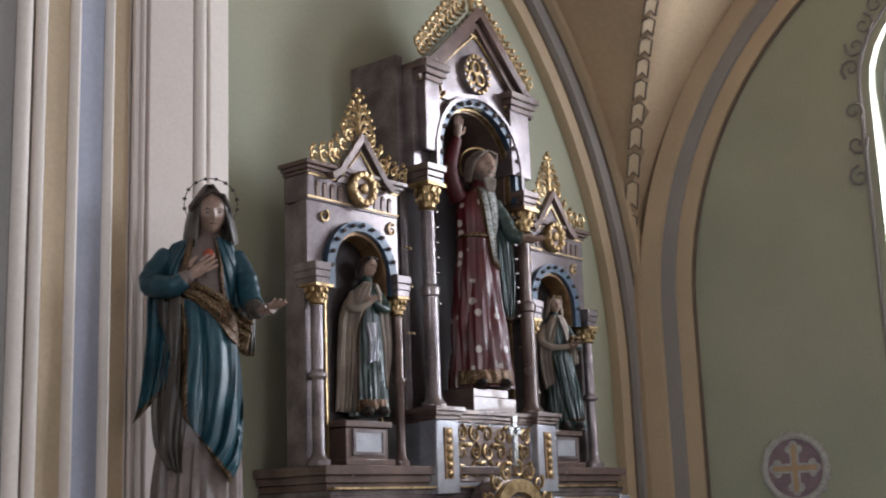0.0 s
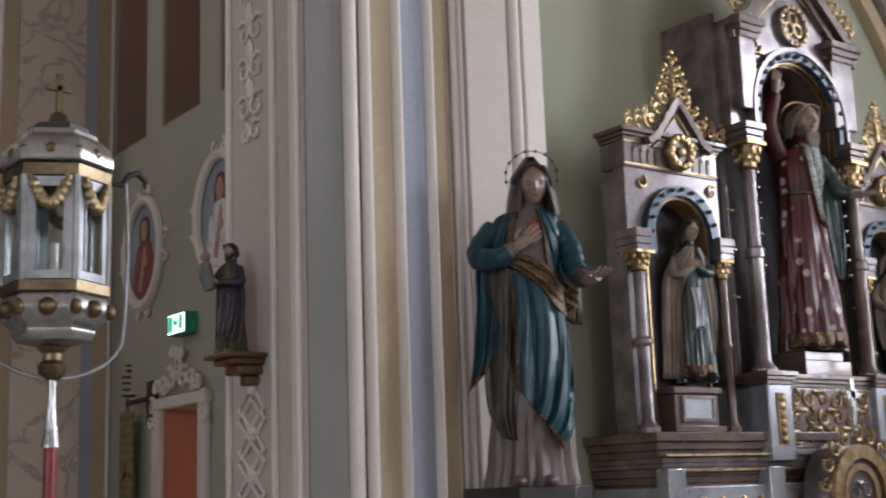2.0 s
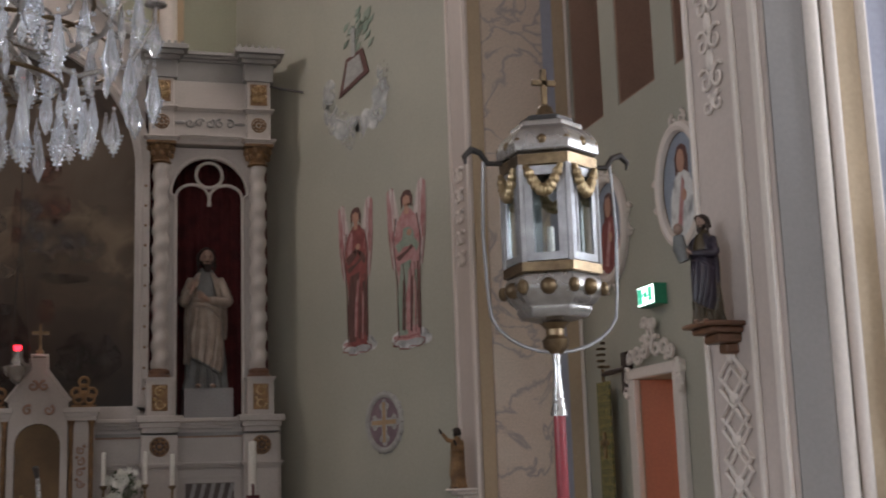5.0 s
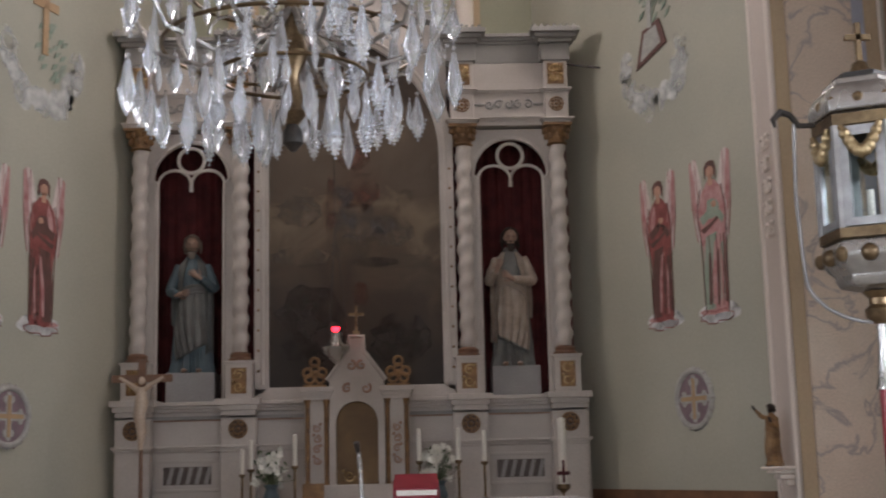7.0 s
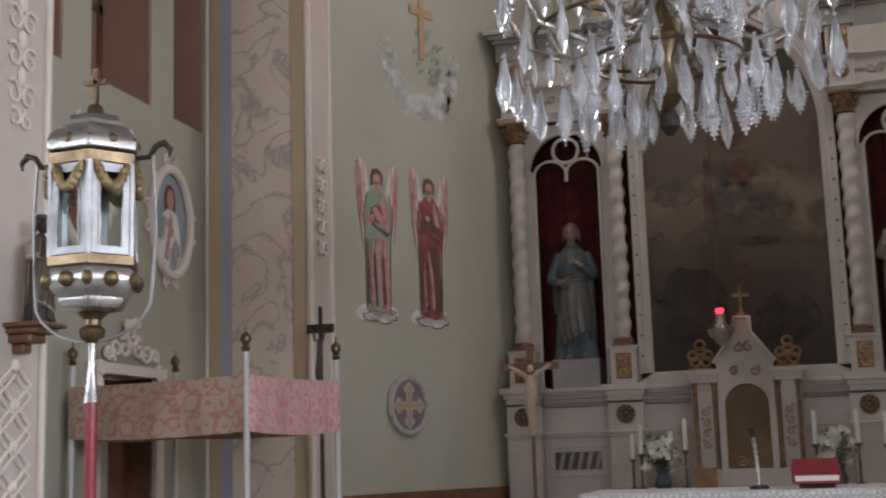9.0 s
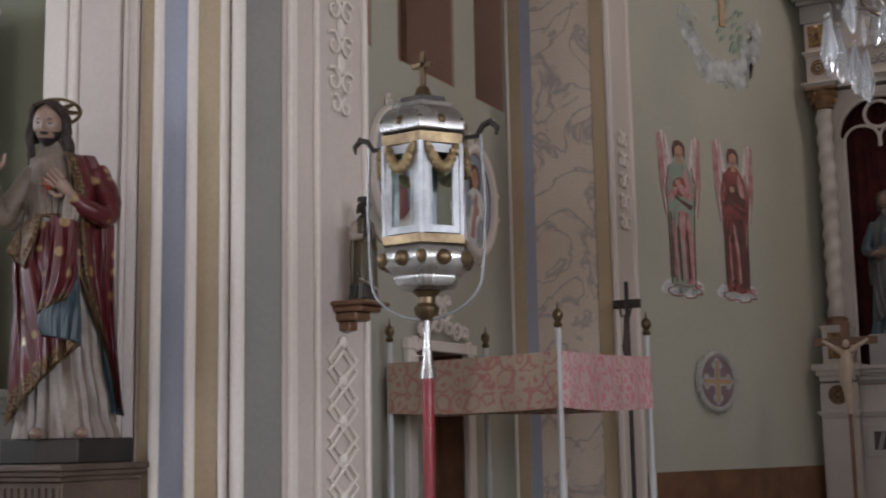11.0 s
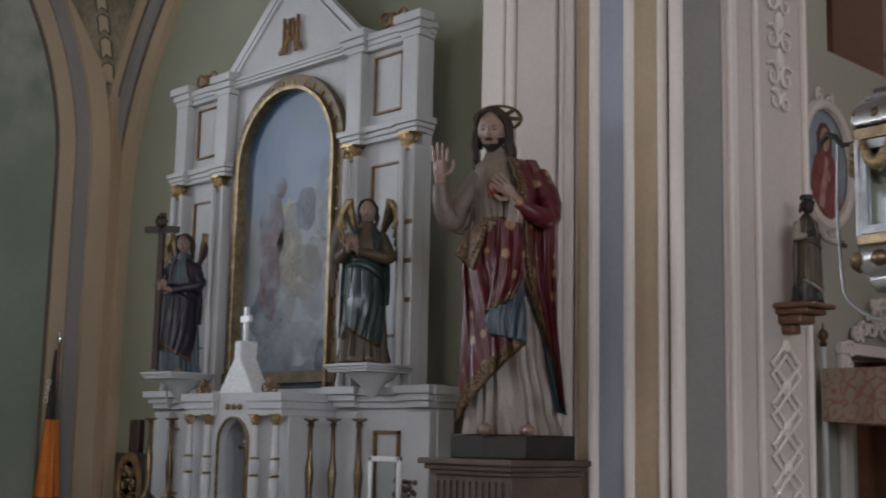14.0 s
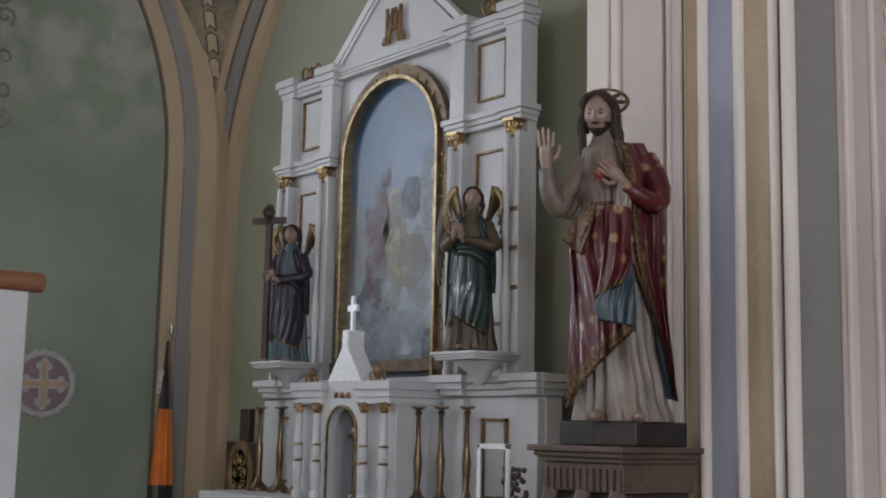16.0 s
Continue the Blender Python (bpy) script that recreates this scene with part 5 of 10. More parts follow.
        part("column", Shape().lathe(x, yf - 0.03, [(0.085, 2.28), (0.085, 2.3), (0.06, 2.33), (0.05, 2.36), (0.05, 2.98), (0.062, 2.99), (0.062, 3.04), (0.045, 3.06), (0.045, 3.56)], 18), SILVER if sx < 0 else BRONZE, ob)
        part("capital", capital(Shape(), x, yf - 0.03, 3.54, 3.72, 0.052), GOLD, ob, "gilded leaf capital")
        part("impost", cornice(Shape(), x - 0.06, x + 0.06, yf - 0.09, yf + 0.4, 3.72, 3.84, 0.035), BRONZE, ob, "", 0.005)
        ui, uo = (0.02, 0.13) if sx < 0 else (0.13, 0.1)
        part("upper_pier", Shape().box(x - ui, yf - 0.06, 3.95, x + uo, yb, 4.44), SILVER, ob, "", 0.006)
        fl = Shape()
        for q in (0.08, 0.16, 0.24):
            fl.tube([(x + (sx * 0.1 if sx > 0 else -0.025), yf + q, 3.98), (x + (sx * 0.1 if sx > 0 else -0.025), yf + q, 4.36)], 0.022, 6)
        part("shaft", fl, BRONZE, ob)
        gs = Shape().box(cx + sx * 0.44 - 0.01, yf + 0.05, 2.3, cx + sx * 0.44 + 0.01, yf + 0.08, 3.6)
        split_part("gilt_strip", gs, GOLD, ob)
        part("eaves", cornice(Shape(), x - ui, x + uo, yf - 0.07, yb, 4.42, 4.55, 0.05), BRONZE, ob, "", 0.005)
    apex, ez = 5.06, 4.5
    part("gable", Shape().prism([(cx - 0.53, ez), (cx + 0.04, apex - 0.04), (cx + 0.62, ez), (cx + 0.58, 4.36), (cx - 0.5, 4.36)], "y", yf - 0.02, yf + 0.14), SILVER, ob)
    rim = Shape()
    for sx in (-1, 1):
        for off, yy, th in ((0.0, yf - 0.07, 0.045), (-0.09, yf - 0.04, 0.03)):
            rim.tube([(cx + 0.04 + sx * 0.63, yy, ez + 0.02 + off), (cx + 0.04 + sx * 0.52, yy, ez + 0.06 + off), (cx + 0.04, yy, apex + off)], th, 4)
    part("gable_moulding", rim, BRONZE, ob, "dark stepped gable moulding")
    md = Shape().lathe(0, 0, [(0.0, 0), (0.11, 0.0), (0.12, 0.025), (0.14, 0.025), (0.15, 0.0), (0.15, -0.03)], 24)
    md.moved(Matrix.Translation((cx + 0.03, yf - 0.035, 4.60)) @ Matrix.Rotation(radians(90), 4, "X"))
    part("medallion", md, SILVER, ob, "silvered round medallion")
    rf = Shape()
    for i in range(16):
        a = i * math.pi / 8
        rf.ball((cx + 0.03 + 0.128 * math.cos(a), yf - 0.065, 4.60 + 0.128 * math.sin(a)), 0.018, 0.012, 0.018, 6, 4)
    for i in range(3):
        a = math.pi / 2 + i * 2.094
        rf.tube([(cx + 0.03 + (0.05 + 0.045 * math.cos(q * math.pi / 7)) * math.cos(a) - 0.04 * math.sin(q * math.pi / 7) * math.sin(a), yf - 0.045, 4.60 + (0.05 + 0.045 * math.cos(q * math.pi / 7)) * math.sin(a) + 0.04 * math.sin(q * math.pi / 7) * math.cos(a)) for q in range(15)], 0.012, 6)
    split_part("medallion_relief", rf, GOLD, ob)
    sp_ = Shape()
    for sx in (-1, 1):
        scroll_panel(sp_, cx + 0.04 + sx * 0.4 - 0.07, cx + 0.04 + sx * 0.4 + 0.07, 4.34, 4.6, yf - 0.03, 1, 2, 0.012)
    scroll_panel(sp_, cx + 0.0, cx + 0.09, 4.86, 4.96, yf - 0.03, 1, 1, 0.01)
    part("gilt_spandrel", sp_, GOLD, ob)
    gl = Shape()
    for sx in (-1, 1):
        gl.tube([(cx + 0.05 + sx * 0.5, yf - 0.03, ez - 0.02), (cx + 0.05, yf - 0.03, apex - 0.16)], 0.008, 4)
        for z in (2.75, 3.05, 3.3):
            gl.box(cx + sx * 0.6 - 0.035, yf + 0.07, z, cx + sx * 0.6 + 0.035, yf + 0.085, z + 0.012)
    split_part("gilt_line", gl, GOLD, ob)
    gd = Shape()
    crest(gd, (cx - 0.5, yf - 0.02, ez + 0.1), (cx + 0.0, yf - 0.02, apex + 0.02), 0.1, 0.013, 11, -1)
    crest(gd, (cx + 0.1, yf - 0.02, apex + 0.02), (cx + 0.62, yf - 0.02, ez + 0.1), 0.1, 0.013, 11, 1)
    finial(gd, (cx + 0.04, yf - 0.02, apex), 0.4, 0.014)
    part("crest", gd, GOLD, ob, "pierced gilded cresting")
    ps = Shape()
    ps.box(cx - 0.16, yf - 0.06, 2.27, cx + 0.3, yb - 0.1, 2.37)
    ps.box(cx - 0.12, yf - 0.03, 2.37, cx + 0.26, yb - 0.1, 2.43)
    part("statue_plinth", ps, BRONZE, ob, "dark stepped plinth", 0.006)
    # gilded tabernacle head
    tx, ty = 7.18, 4.93
    tb = thing("tabernacle", (tx, ty, 1.0), "gilded round-headed tabernacle with leaf cresting", "tabernacle")
    part("body", Shape().prism([(tx - 0.3, 1.0), (tx + 0.3, 1.0)] + arc(tx, 1.55, 0.3, 0, 180, 16), "y", ty, 5.1), SILVER, tb)
    part("rim", Shape().band([(tx + 0.2, 1.0)] + arc(tx, 1.55, 0.2, 0, 180, 16) + [(tx - 0.2, 1.0)], [(tx + 0.28, 1.0)] + arc(tx, 1.55, 0.28, 0, 180, 16) + [(tx - 0.28, 1.0)], "y", ty - 0.04, ty), GOLD, tb)
    part("inner_rim", Shape().band([(tx + 0.13, 1.0)] + arc(tx, 1.55, 0.13, 0, 180, 16) + [(tx - 0.13, 1.0)], [(tx + 0.17, 1.0)] + arc(tx, 1.55, 0.17, 0, 180, 16) + [(tx - 0.17, 1.0)], "y", ty - 0.025, ty), DULLGOLD, tb)
    dr = Shape()
    scroll_panel(dr, tx - 0.11, tx + 0.11, 1.1, 1.62, ty - 0.01, 2, 4, 0.01)
    part("door_scroll", dr, SILVER, tb)
    cr = Shape()
    for i in range(9):
        a = math.pi * (i + 0.5) / 9
        spiral(cr, (tx + 0.34 * math.cos(a), ty - 0.02, 1.55 + 0.34 * math.sin(a)), 0.055, 1.2, a, 1 if i > 4 else -1, (1, 0, 0), (0, 0, 1), 0.013, 12)
    part("crest", cr, GOLD, tb)
    cs = Shape()
    cs.box(tx - 0.02, ty - 0.02, 1.9, tx + 0.02, ty, 2.22)
    cs.box(tx - 0.06, ty - 0.02, 2.11, tx + 0.06, ty, 2.15)
    part("cross", cs, METAL, tb)


dark_altar()


# ---- statues of the piers and the dark altar ----


def woman_statue():
    """Veiled woman: hand on her breast, the other held out, mantle drawn across to one hip."""
    c = Carving([(0, -0.02, 0.215, 0.17), (0.12, -0.015, 0.195, 0.155), (0.45, 0.0, 0.175, 0.14), (0.8, 0.005, 0.165, 0.125), (1.0, 0.0, 0.15, 0.12), (1.15, 0.0, 0.165, 0.115), (1.25, 0.005, 0.15, 0.095), (1.31, 0.02, 0.07, 0.06), (1.36, 0.03, 0.05, 0.05)])
    ROBE, MANT, RIM, SK, HR, VEIL, WIRE, HT, LIN = range(9)
    c.body(ROBE, 15, 0.12, 3)
    # cloak behind, spreading at its right side
    c.cloth([(-0.13, 1.27), (-0.235, 1.1), (-0.25, 0.8), (-0.275, 0.55), (-0.305, 0.43)], [(-0.04, 1.29), (-0.11, 1.1), (-0.12, 0.85), (-0.15, 0.65), (-0.16, 0.585)], MANT, 0.012, 4, 0.022, 0.4, "b", RIM, 0.13, seed=2)
    c.cloth([(-0.2, 1.06), (-0.2, 0.98), (-0.19, 0.9), (-0.16, 0.82)], [(-0.09, 1.07), (-0.09, 0.9), (-0.09, 0.7), (-0.1, 0.52)], LIN, 0.045, 3, 0.012, 0.2, seed=4)
    c.cloth([(-0.19, 0.72), (-0.22, 0.55), (-0.21, 0.35), (-0.15, 0.22)], [(-0.06, 0.75), (-0.08, 0.55), (-0.09, 0.35), (-0.08, 0.2)], LIN, 0.01, 3, 0.02, 0.3, seed=6)
    c.cloth([(0.05, 1.29), (0.075, 1.15), (0.08, 1.05), (0.1, 0.95)], [(0.14, 1.27), (0.22, 1.13), (0.245, 1.05), (0.245, 0.96)], MANT, 0.02, 4, 0.018, -0.5, "l", RIM, 0.12, seed=7)
    # front of the gown and its gilt band
    c.cloth([(-0.07, 1.28), (-0.09, 1.15), (-0.08, 1.03)], [(-0.035, 1.28), (-0.055, 1.15), (-0.03, 1.03)], RIM, 0.018, 1, 0.008, seed=8, na=10, nb=20)
    # mantle drawn from the hip across the legs, hem rising to the front
    c.cloth([(-0.11, 1.0), (-0.085, 0.82), (-0.09, 0.6), (-0.085, 0.46), (-0.06, 0.42)], [(0.16, 0.86), (0.185, 0.62), (0.19, 0.45), (0.175, 0.26), (0.125, 0.15)], MANT, 0.035, 3.4, 0.045, 0.7, "lb", RIM, 0.085, seed=11)
    c.cloth([(-0.12, 1.02), (-0.04, 0.97), (0.05, 0.89), (0.13, 0.79), (0.21, 0.73)], [(-0.09, 1.07), (0.0, 1.05), (0.1, 1.0), (0.18, 0.93), (0.24, 0.9)], RIM, 0.05, 3, 0.016, 0.0, seed=13)
    # hanging end under the outstretched arm
    c.cloth([(0.16, 0.97), (0.17, 0.85), (0.19, 0.74)], [(0.245, 0.98), (0.25, 0.86), (0.245, 0.735)], LIN, 0.03, 2, 0.016, 0.2, "b", RIM, 0.1, seed=15, nb=20)
    # arms
    c.sleeve([(-0.15, 0.0, 1.22), (-0.215, -0.03, 1.12), (-0.22, -0.07, 1.06), (-0.13, -0.15, 1.04), (-0.08, -0.17, 1.07)], [0.06, 0.068, 0.07, 0.06, 0.05], MANT)
    c.sleeve([(-0.13, -0.155, 1.05), (-0.085, -0.17, 1.07), (-0.05, -0.175, 1.09)], [0.045, 0.042, 0.036], ROBE, 3)
    c.hand((-0.055, -0.178, 1.085), (0.045, -0.165, 1.16), (0.2, 1, 0), SK, 0.4, 0.0, 0.15)
    c.sleeve([(0.15, 0.0, 1.22), (0.205, -0.02, 1.1), (0.225, -0.07, 0.99), (0.24, -0.13, 0.95)], [0.058, 0.066, 0.06, 0.058], MANT)
    c.sleeve([(0.225, -0.1, 0.965), (0.25, -0.17, 0.925), (0.265, -0.2, 0.92)], [0.05, 0.05, 0.034], LIN, 3)
    c.hand((0.262, -0.2, 0.92), (0.34, -0.28, 0.93), (-0.3, 0.2, 1), SK, 0.6, 0.1, 0.14)
    # head under a veil
    mt = c.head((0.04, -0.045, 1.41), 0.215, SK, HR, 8, 16, tilt=-4)
    c.hair_cap(mt, HR, [[(s * 0.33, -0.12, 0.1), (s * 0.36, -0.14, -0.2), (s * 0.36, -0.16, -0.5), (s * 0.32, -0.2, -0.8)] for s in (1, -1)], 4)
    vs, n = [], 40
    for k in range(15):
        b = k / 14
        for i in range(n + 1):
            a = -math.pi / 2 + 0.72 + (2 * math.pi - 1.44) * i / n
            r = 0.49 * math.sin(min(1.0, 0.12 + 1.25 * b) * math.pi / 2) + 0.26 * max(0, b - 0.5) + 0.022 * math.sin(9 * a + 3 * b) * b
            vs.append((r * math.cos(a) * 0.98, 0.09 + r * 1.0 * math.sin(a) * (1 + 0.12 * b), 0.62 - 1.3 * b ** 1.15))
    tmp = Shape().add(vs, [(k * (n + 1) + i, k * (n + 1) + i + 1, (k + 1) * (n + 1) + i + 1, (k + 1) * (n + 1) + i) for k in range(14) for i in range(n)])
    tmp.tube([vs[k * (n + 1)] for k in range(15)], 0.03, 6)
    tmp.tube([vs[k * (n + 1) + n] for k in range(15)], 0.03, 6)
    tmp.moved(mt)
    c.sh.m = VEIL
    c.sh.add(tmp.v, tmp.f)
    # star crown and the gilt heart
    c.sh.m = WIRE
    ring = [(0.045 + 0.125 * math.cos(a * math.pi / 16), 0.02, 1.47 + 0.125 * math.sin(a * math.pi / 16)) for a in range(-3, 20)]
    c.sh.tube(ring, 0.0022, 5)
    for p in ring[::2]:
        c.sh.ball(p, 0.0095, 0.006, 0.0095, 6, 4)
    c.sh.m = HT
    c.sh.ball((0.03, -0.135, 1.185), 0.028, 0.02, 0.034, 12, 8)
    c.feet(ROBE, [(-0.08, -0.15), (0.06, -0.15)])
    c.stand("woman_statue", (4.475, 4.70, 1.645), -38, [ROSE, TEAL, BROCADE, SKIN, HAIR, UMBER, IRON, HEART, BROWNLIN], "life-size painted statue of a veiled woman in a teal mantle")


def man_statue():
    """Robed man: one hand raised, the other at his breast, red mantle over one shoulder and across."""
    c = Carving([(0, 0.01, 0.25, 0.17), (0.12, 0.0, 0.225, 0.155), (0.4, -0.02, 0.195, 0.145), (0.8, -0.05, 0.185, 0.14), (1.05, -0.05, 0.175, 0.13), (1.25, -0.05, 0.185, 0.12), (1.36, -0.06, 0.16, 0.095), (1.42, -0.085, 0.07, 0.06), (1.47, -0.095, 0.055, 0.055)])
    ROBE, MANT, RIM, SK, HR, SLV, DISC, HT, LIN = range(9)
    c.body(ROBE, 13, 0.15, 5)
    # mantle down the one side
    c.cloth([(-0.03, 1.4), (0.02, 1.22), (0.03, 1.0), (0.06, 0.8), (0.14, 0.58), (0.22, 0.36), (0.27, 0.15)], [(0.13, 1.39), (0.22, 1.2), (0.235, 1.0), (0.24, 0.8), (0.25, 0.56), (0.275, 0.32), (0.3, 0.11)], MANT, 0.05, 3, 0.03, 0.3, "l", RIM, 0.33, seed=3)
    c.cloth([(0.1, 0.66), (0.15, 0.5), (0.2, 0.3), (0.235, 0.12)], [(0.2, 0.62), (0.24, 0.45), (0.28, 0.25), (0.305, 0.1)], LIN, 0.012, 3, 0.02, 0.2, seed=4)
    # mantle across the legs, its hem rising
    c.cloth([(-0.2, 1.02), (-0.27, 0.86), (-0.26, 0.6), (-0.275, 0.3), (-0.285, 0.06)], [(0.06, 1.04), (0.075, 0.85), (0.075, 0.68), (0.08, 0.56), (0.09, 0.44)], MANT, 0.075, 4, 0.042, -1.1, "b", RIM, 0.16, bow=-0.02, seed=6)
    c.cloth([(-0.2, 1.04), (-0.26, 0.98), (-0.305, 0.89)], [(-0.12, 1.05), (-0.15, 0.92), (-0.2, 0.8)], RIM, 0.125, 2, 0.012, 0, seed=7, nb=16)
    c.cloth([(-0.08, 1.05), (-0.08, 0.9), (-0.1, 0.7), (-0.13, 0.58)], [(0.055, 1.03), (0.06, 0.9), (0.06, 0.76), (0.02, 0.65)], MANT, 0.125, 3, 0.026, 0.4, "b", RIM, 0.16, seed=8)
    c.cloth([(-0.07, 0.74), (-0.1, 0.65), (-0.14, 0.55), (-0.11, 0.48)], [(0.065, 0.8), (0.075, 0.7), (0.085, 0.58), (0.09, 0.44)], LIN, 0.112, 3, 0.026, 0.4, seed=9)
    # gown showing gold at the breast
    c.cloth([(-0.17, 1.36), (-0.18, 1.2), (-0.17, 1.06)], [(-0.02, 1.38), (0.01, 1.2), (0.03, 1.06)], SLV, 0.004, 5, 0.009, 0.2, "b", RIM, 0.12, seed=10)
    # raised arm
    c.sleeve([(-0.18, 0.0, 1.31), (-0.27, -0.04, 1.17), (-0.325, -0.08, 1.07), (-0.375, -0.12, 1.13), (-0.39, -0.14, 1.25)], [0.07, 0.072, 0.072, 0.066, 0.055], SLV, 9)
    c.cloth([(-0.28, 1.12), (-0.29, 1.05), (-0.31, 1.01)], [(-0.2, 1.15), (-0.22, 1.06), (-0.27, 1.0)], SLV, 0.06, 2, 0.012, seed=12, nb=14)
    c.hand((-0.392, -0.145, 1.26), (-0.4, -0.17, 1.5), (0.35, -1, 0), SK, 0.35, 0.02, 0.2)
    # hand at the breast, white cuff hanging
    c.sleeve([(0.13, 0.0, 1.32), (0.2, -0.04, 1.18), (0.2, -0.1, 1.08), (0.1, -0.18, 1.1), (0.03, -0.2, 1.15)], [0.08, 0.078, 0.066, 0.056, 0.045], MANT, 8)
    c.cloth([(-0.005, 1.19), (-0.02, 1.1), (-0.03, 1.01)], [(0.06, 1.17), (0.065, 1.1), (0.055, 1.0)], LACE_SLOT, 0.095, 2, 0.012, seed=13, nb=16)
    c.hand((0.02, -0.2, 1.165), (-0.08, -0.19, 1.26), (0, 1, 0), SK, 0.3, 0.0, 0.17)
    mt = c.head((-0.115, -0.05, 1.545), 0.235, SK, HR, -12, 14, beard=True, tilt=3)
    c.hair_cap(mt, HR, [[(-0.33, -0.1, 0.12), (-0.38, -0.08, -0.25), (-0.36, -0.12, -0.6), (-0.33, -0.18, -0.92)], [(0.33, -0.06, 0.12), (0.4, -0.02, -0.25), (0.44, -0.04, -0.6), (0.55, -0.08, -0.8)], [(0.36, 0.1, 0.0), (0.44, 0.1, -0.4), (0.56, 0.06, -0.75)]], 7)
    # pierced dish halo, leaning back
    hm = Matrix.Translation((-0.09, 0.05, 1.635)) @ Matrix.Rotation(radians(46), 4, "X")
    tmp = Shape()
    for r, t in ((0.128, 0.012), (0.062, 0.012)):
        tmp.tube([(r * math.cos(a * math.pi / 20), r * math.sin(a * math.pi / 20), 0) for a in range(41)], t, 8)
    for i in range(8):
        a = i * math.pi / 4
        tmp.tube([(0.06 * math.cos(a), 0.06 * math.sin(a), 0), (0.128 * math.cos(a), 0.128 * math.sin(a), 0)], [0.02, 0.012], 6)
    tmp.moved(hm @ Matrix.Diagonal((1, 1, 0.5, 1)))
    c.sh.m = DISC
    c.sh.add(tmp.v, tmp.f)
    c.sh.m = HT
    c.sh.ball((-0.09, -0.155, 1.225), 0.03, 0.02, 0.036, 12, 8)
    for i in range(10):
        a = i * math.pi / 5
        c.sh.tube([(-0.09 + 0.03 * math.cos(a), -0.15, 1.225 + 0.035 * math.sin(a)), (-0.09 + 0.06 * math.cos(a), -0.14, 1.225 + 0.065 * math.sin(a))], [0.006, 0.002], 5)
    c.feet(SK, [(-0.12, -0.2), (0.1, -0.19)])
    c.stand("man_statue", (-4.265, 4.70, 1.68), 41, [OFFWHITE, SPRIGGED, BROCADE, SKIN, HAIR, BUFFSLEEVE, BRASS, HEART, SLATE, CREAMCLOAK], "life-size painted statue of a robed man in a red mantle", broad=0.93)


def bishop_statue():
    """Old man in a flowered red robe: one arm straight up, a dark green mantle over the other."""
    c = Carving([(0, 0.0, 0.215, 0.15), (0.3, 0.0, 0.19, 0.14), (0.7, 0.0, 0.16, 0.125), (1.0, 0.0, 0.13, 0.11), (1.2, 0.015, 0.15, 0.11), (1.32, 0.03, 0.135, 0.09), (1.38, 0.05, 0.06, 0.055), (1.44, 0.06, 0.05, 0.05)])
    ROBE, MANT, RIM, SK, HR, SLV, HALO, STOLE = range(8)
    c.body(ROBE, 12, 0.17, 4)
    c.cloth([(-0.21, 0.11), (-0.215, 0.06), (-0.215, 0.01)], [(0.21, 0.11), (0.215, 0.06), (0.215, 0.01)], RIM, 0.018, 6, 0.018, seed=3, nb=8)
    c.cloth([(-0.01, 1.38), (0.0, 1.2), (0.035, 1.0), (0.07, 0.82)], [(0.13, 1.36), (0.14, 1.2), (0.15, 1.0), (0.15, 0.8)], STOLE, 0.02, 3, 0.016, 0.2, "lb", RIM, 0.1, seed=5)
    c.cloth([(0.14, 1.1), (0.15, 0.85), (0.17, 0.6), (0.19, 0.46)], [(0.26, 1.08), (0.27, 0.85), (0.27, 0.62), (0.24, 0.44)], MANT, 0.03, 3, 0.02, 0.2, "b", RIM, 0.08, seed=6)
    c.sh.m = RIM
    c.sh.tube([(0.124 * math.cos(a * math.pi / 12), -0.118 * math.sin(a * math.pi / 12), 1.03) for a in range(25)], 0.014, 8)
    c.sleeve([(-0.11, 0.0, 1.29), (-0.17, -0.02, 1.4), (-0.185, -0.03, 1.52), (-0.15, -0.04, 1.66), (-0.13, -0.045, 1.72)], [0.075, 0.075, 0.066, 0.056, 0.044], SLV, 8)
    c.hand((-0.128, -0.045, 1.73), (-0.11, -0.05, 1.88), (0.3, -1, 0), SK, 0.3, 0.02, 0.16)
    c.sleeve([(0.14, 0.0, 1.28), (0.21, -0.03, 1.16), (0.24, -0.08, 1.05), (0.3, -0.12, 1.02)], [0.07, 0.068, 0.062, 0.05], MANT, 6)
    c.hand((0.3, -0.13, 1.02), (0.4, -0.17, 1.0), (0, 0, 1), SK, 0.3, 0.1, 0.15)
    mt = c.head((0.065, -0.03, 1.525), 0.24, SK, HR, 12, 6, beard=True)
    c.hair_cap(mt, HR, [], 3)
    tmp = Shape()
    for j in range(9):
        x = -0.16 + 0.04 * j
        tmp.tube([(x, -0.33, -0.34), (x * 0.9, -0.37, -0.55), (x * 0.5 + 0.03, -0.34, -0.82)], [0.06, 0.06, 0.02], 7)
    tmp.moved(mt)
    c.sh.m = HR
    c.sh.add(tmp.v, tmp.f)
    c.sh.m = HALO
    c.sh.tube([(0.065 + 0.135 * math.cos(a * math.pi / 16), 0.06, 1.56 + 0.135 * math.sin(a * math.pi / 16)) for a in range(33)], 0.009, 6)
    c.feet(DARKSHOE, [(-0.08, -0.16), (0.1, -0.15)])
    c.stand("bishop_statue", (7.38, 5.32, 2.44), -27, [STARRED, FOREST, BROCADE, SKIN, GREYHAIR, CRIMSON, GOLD, STOLECLOTH, IRON], "painted statue in a red flowered robe with a raised arm")


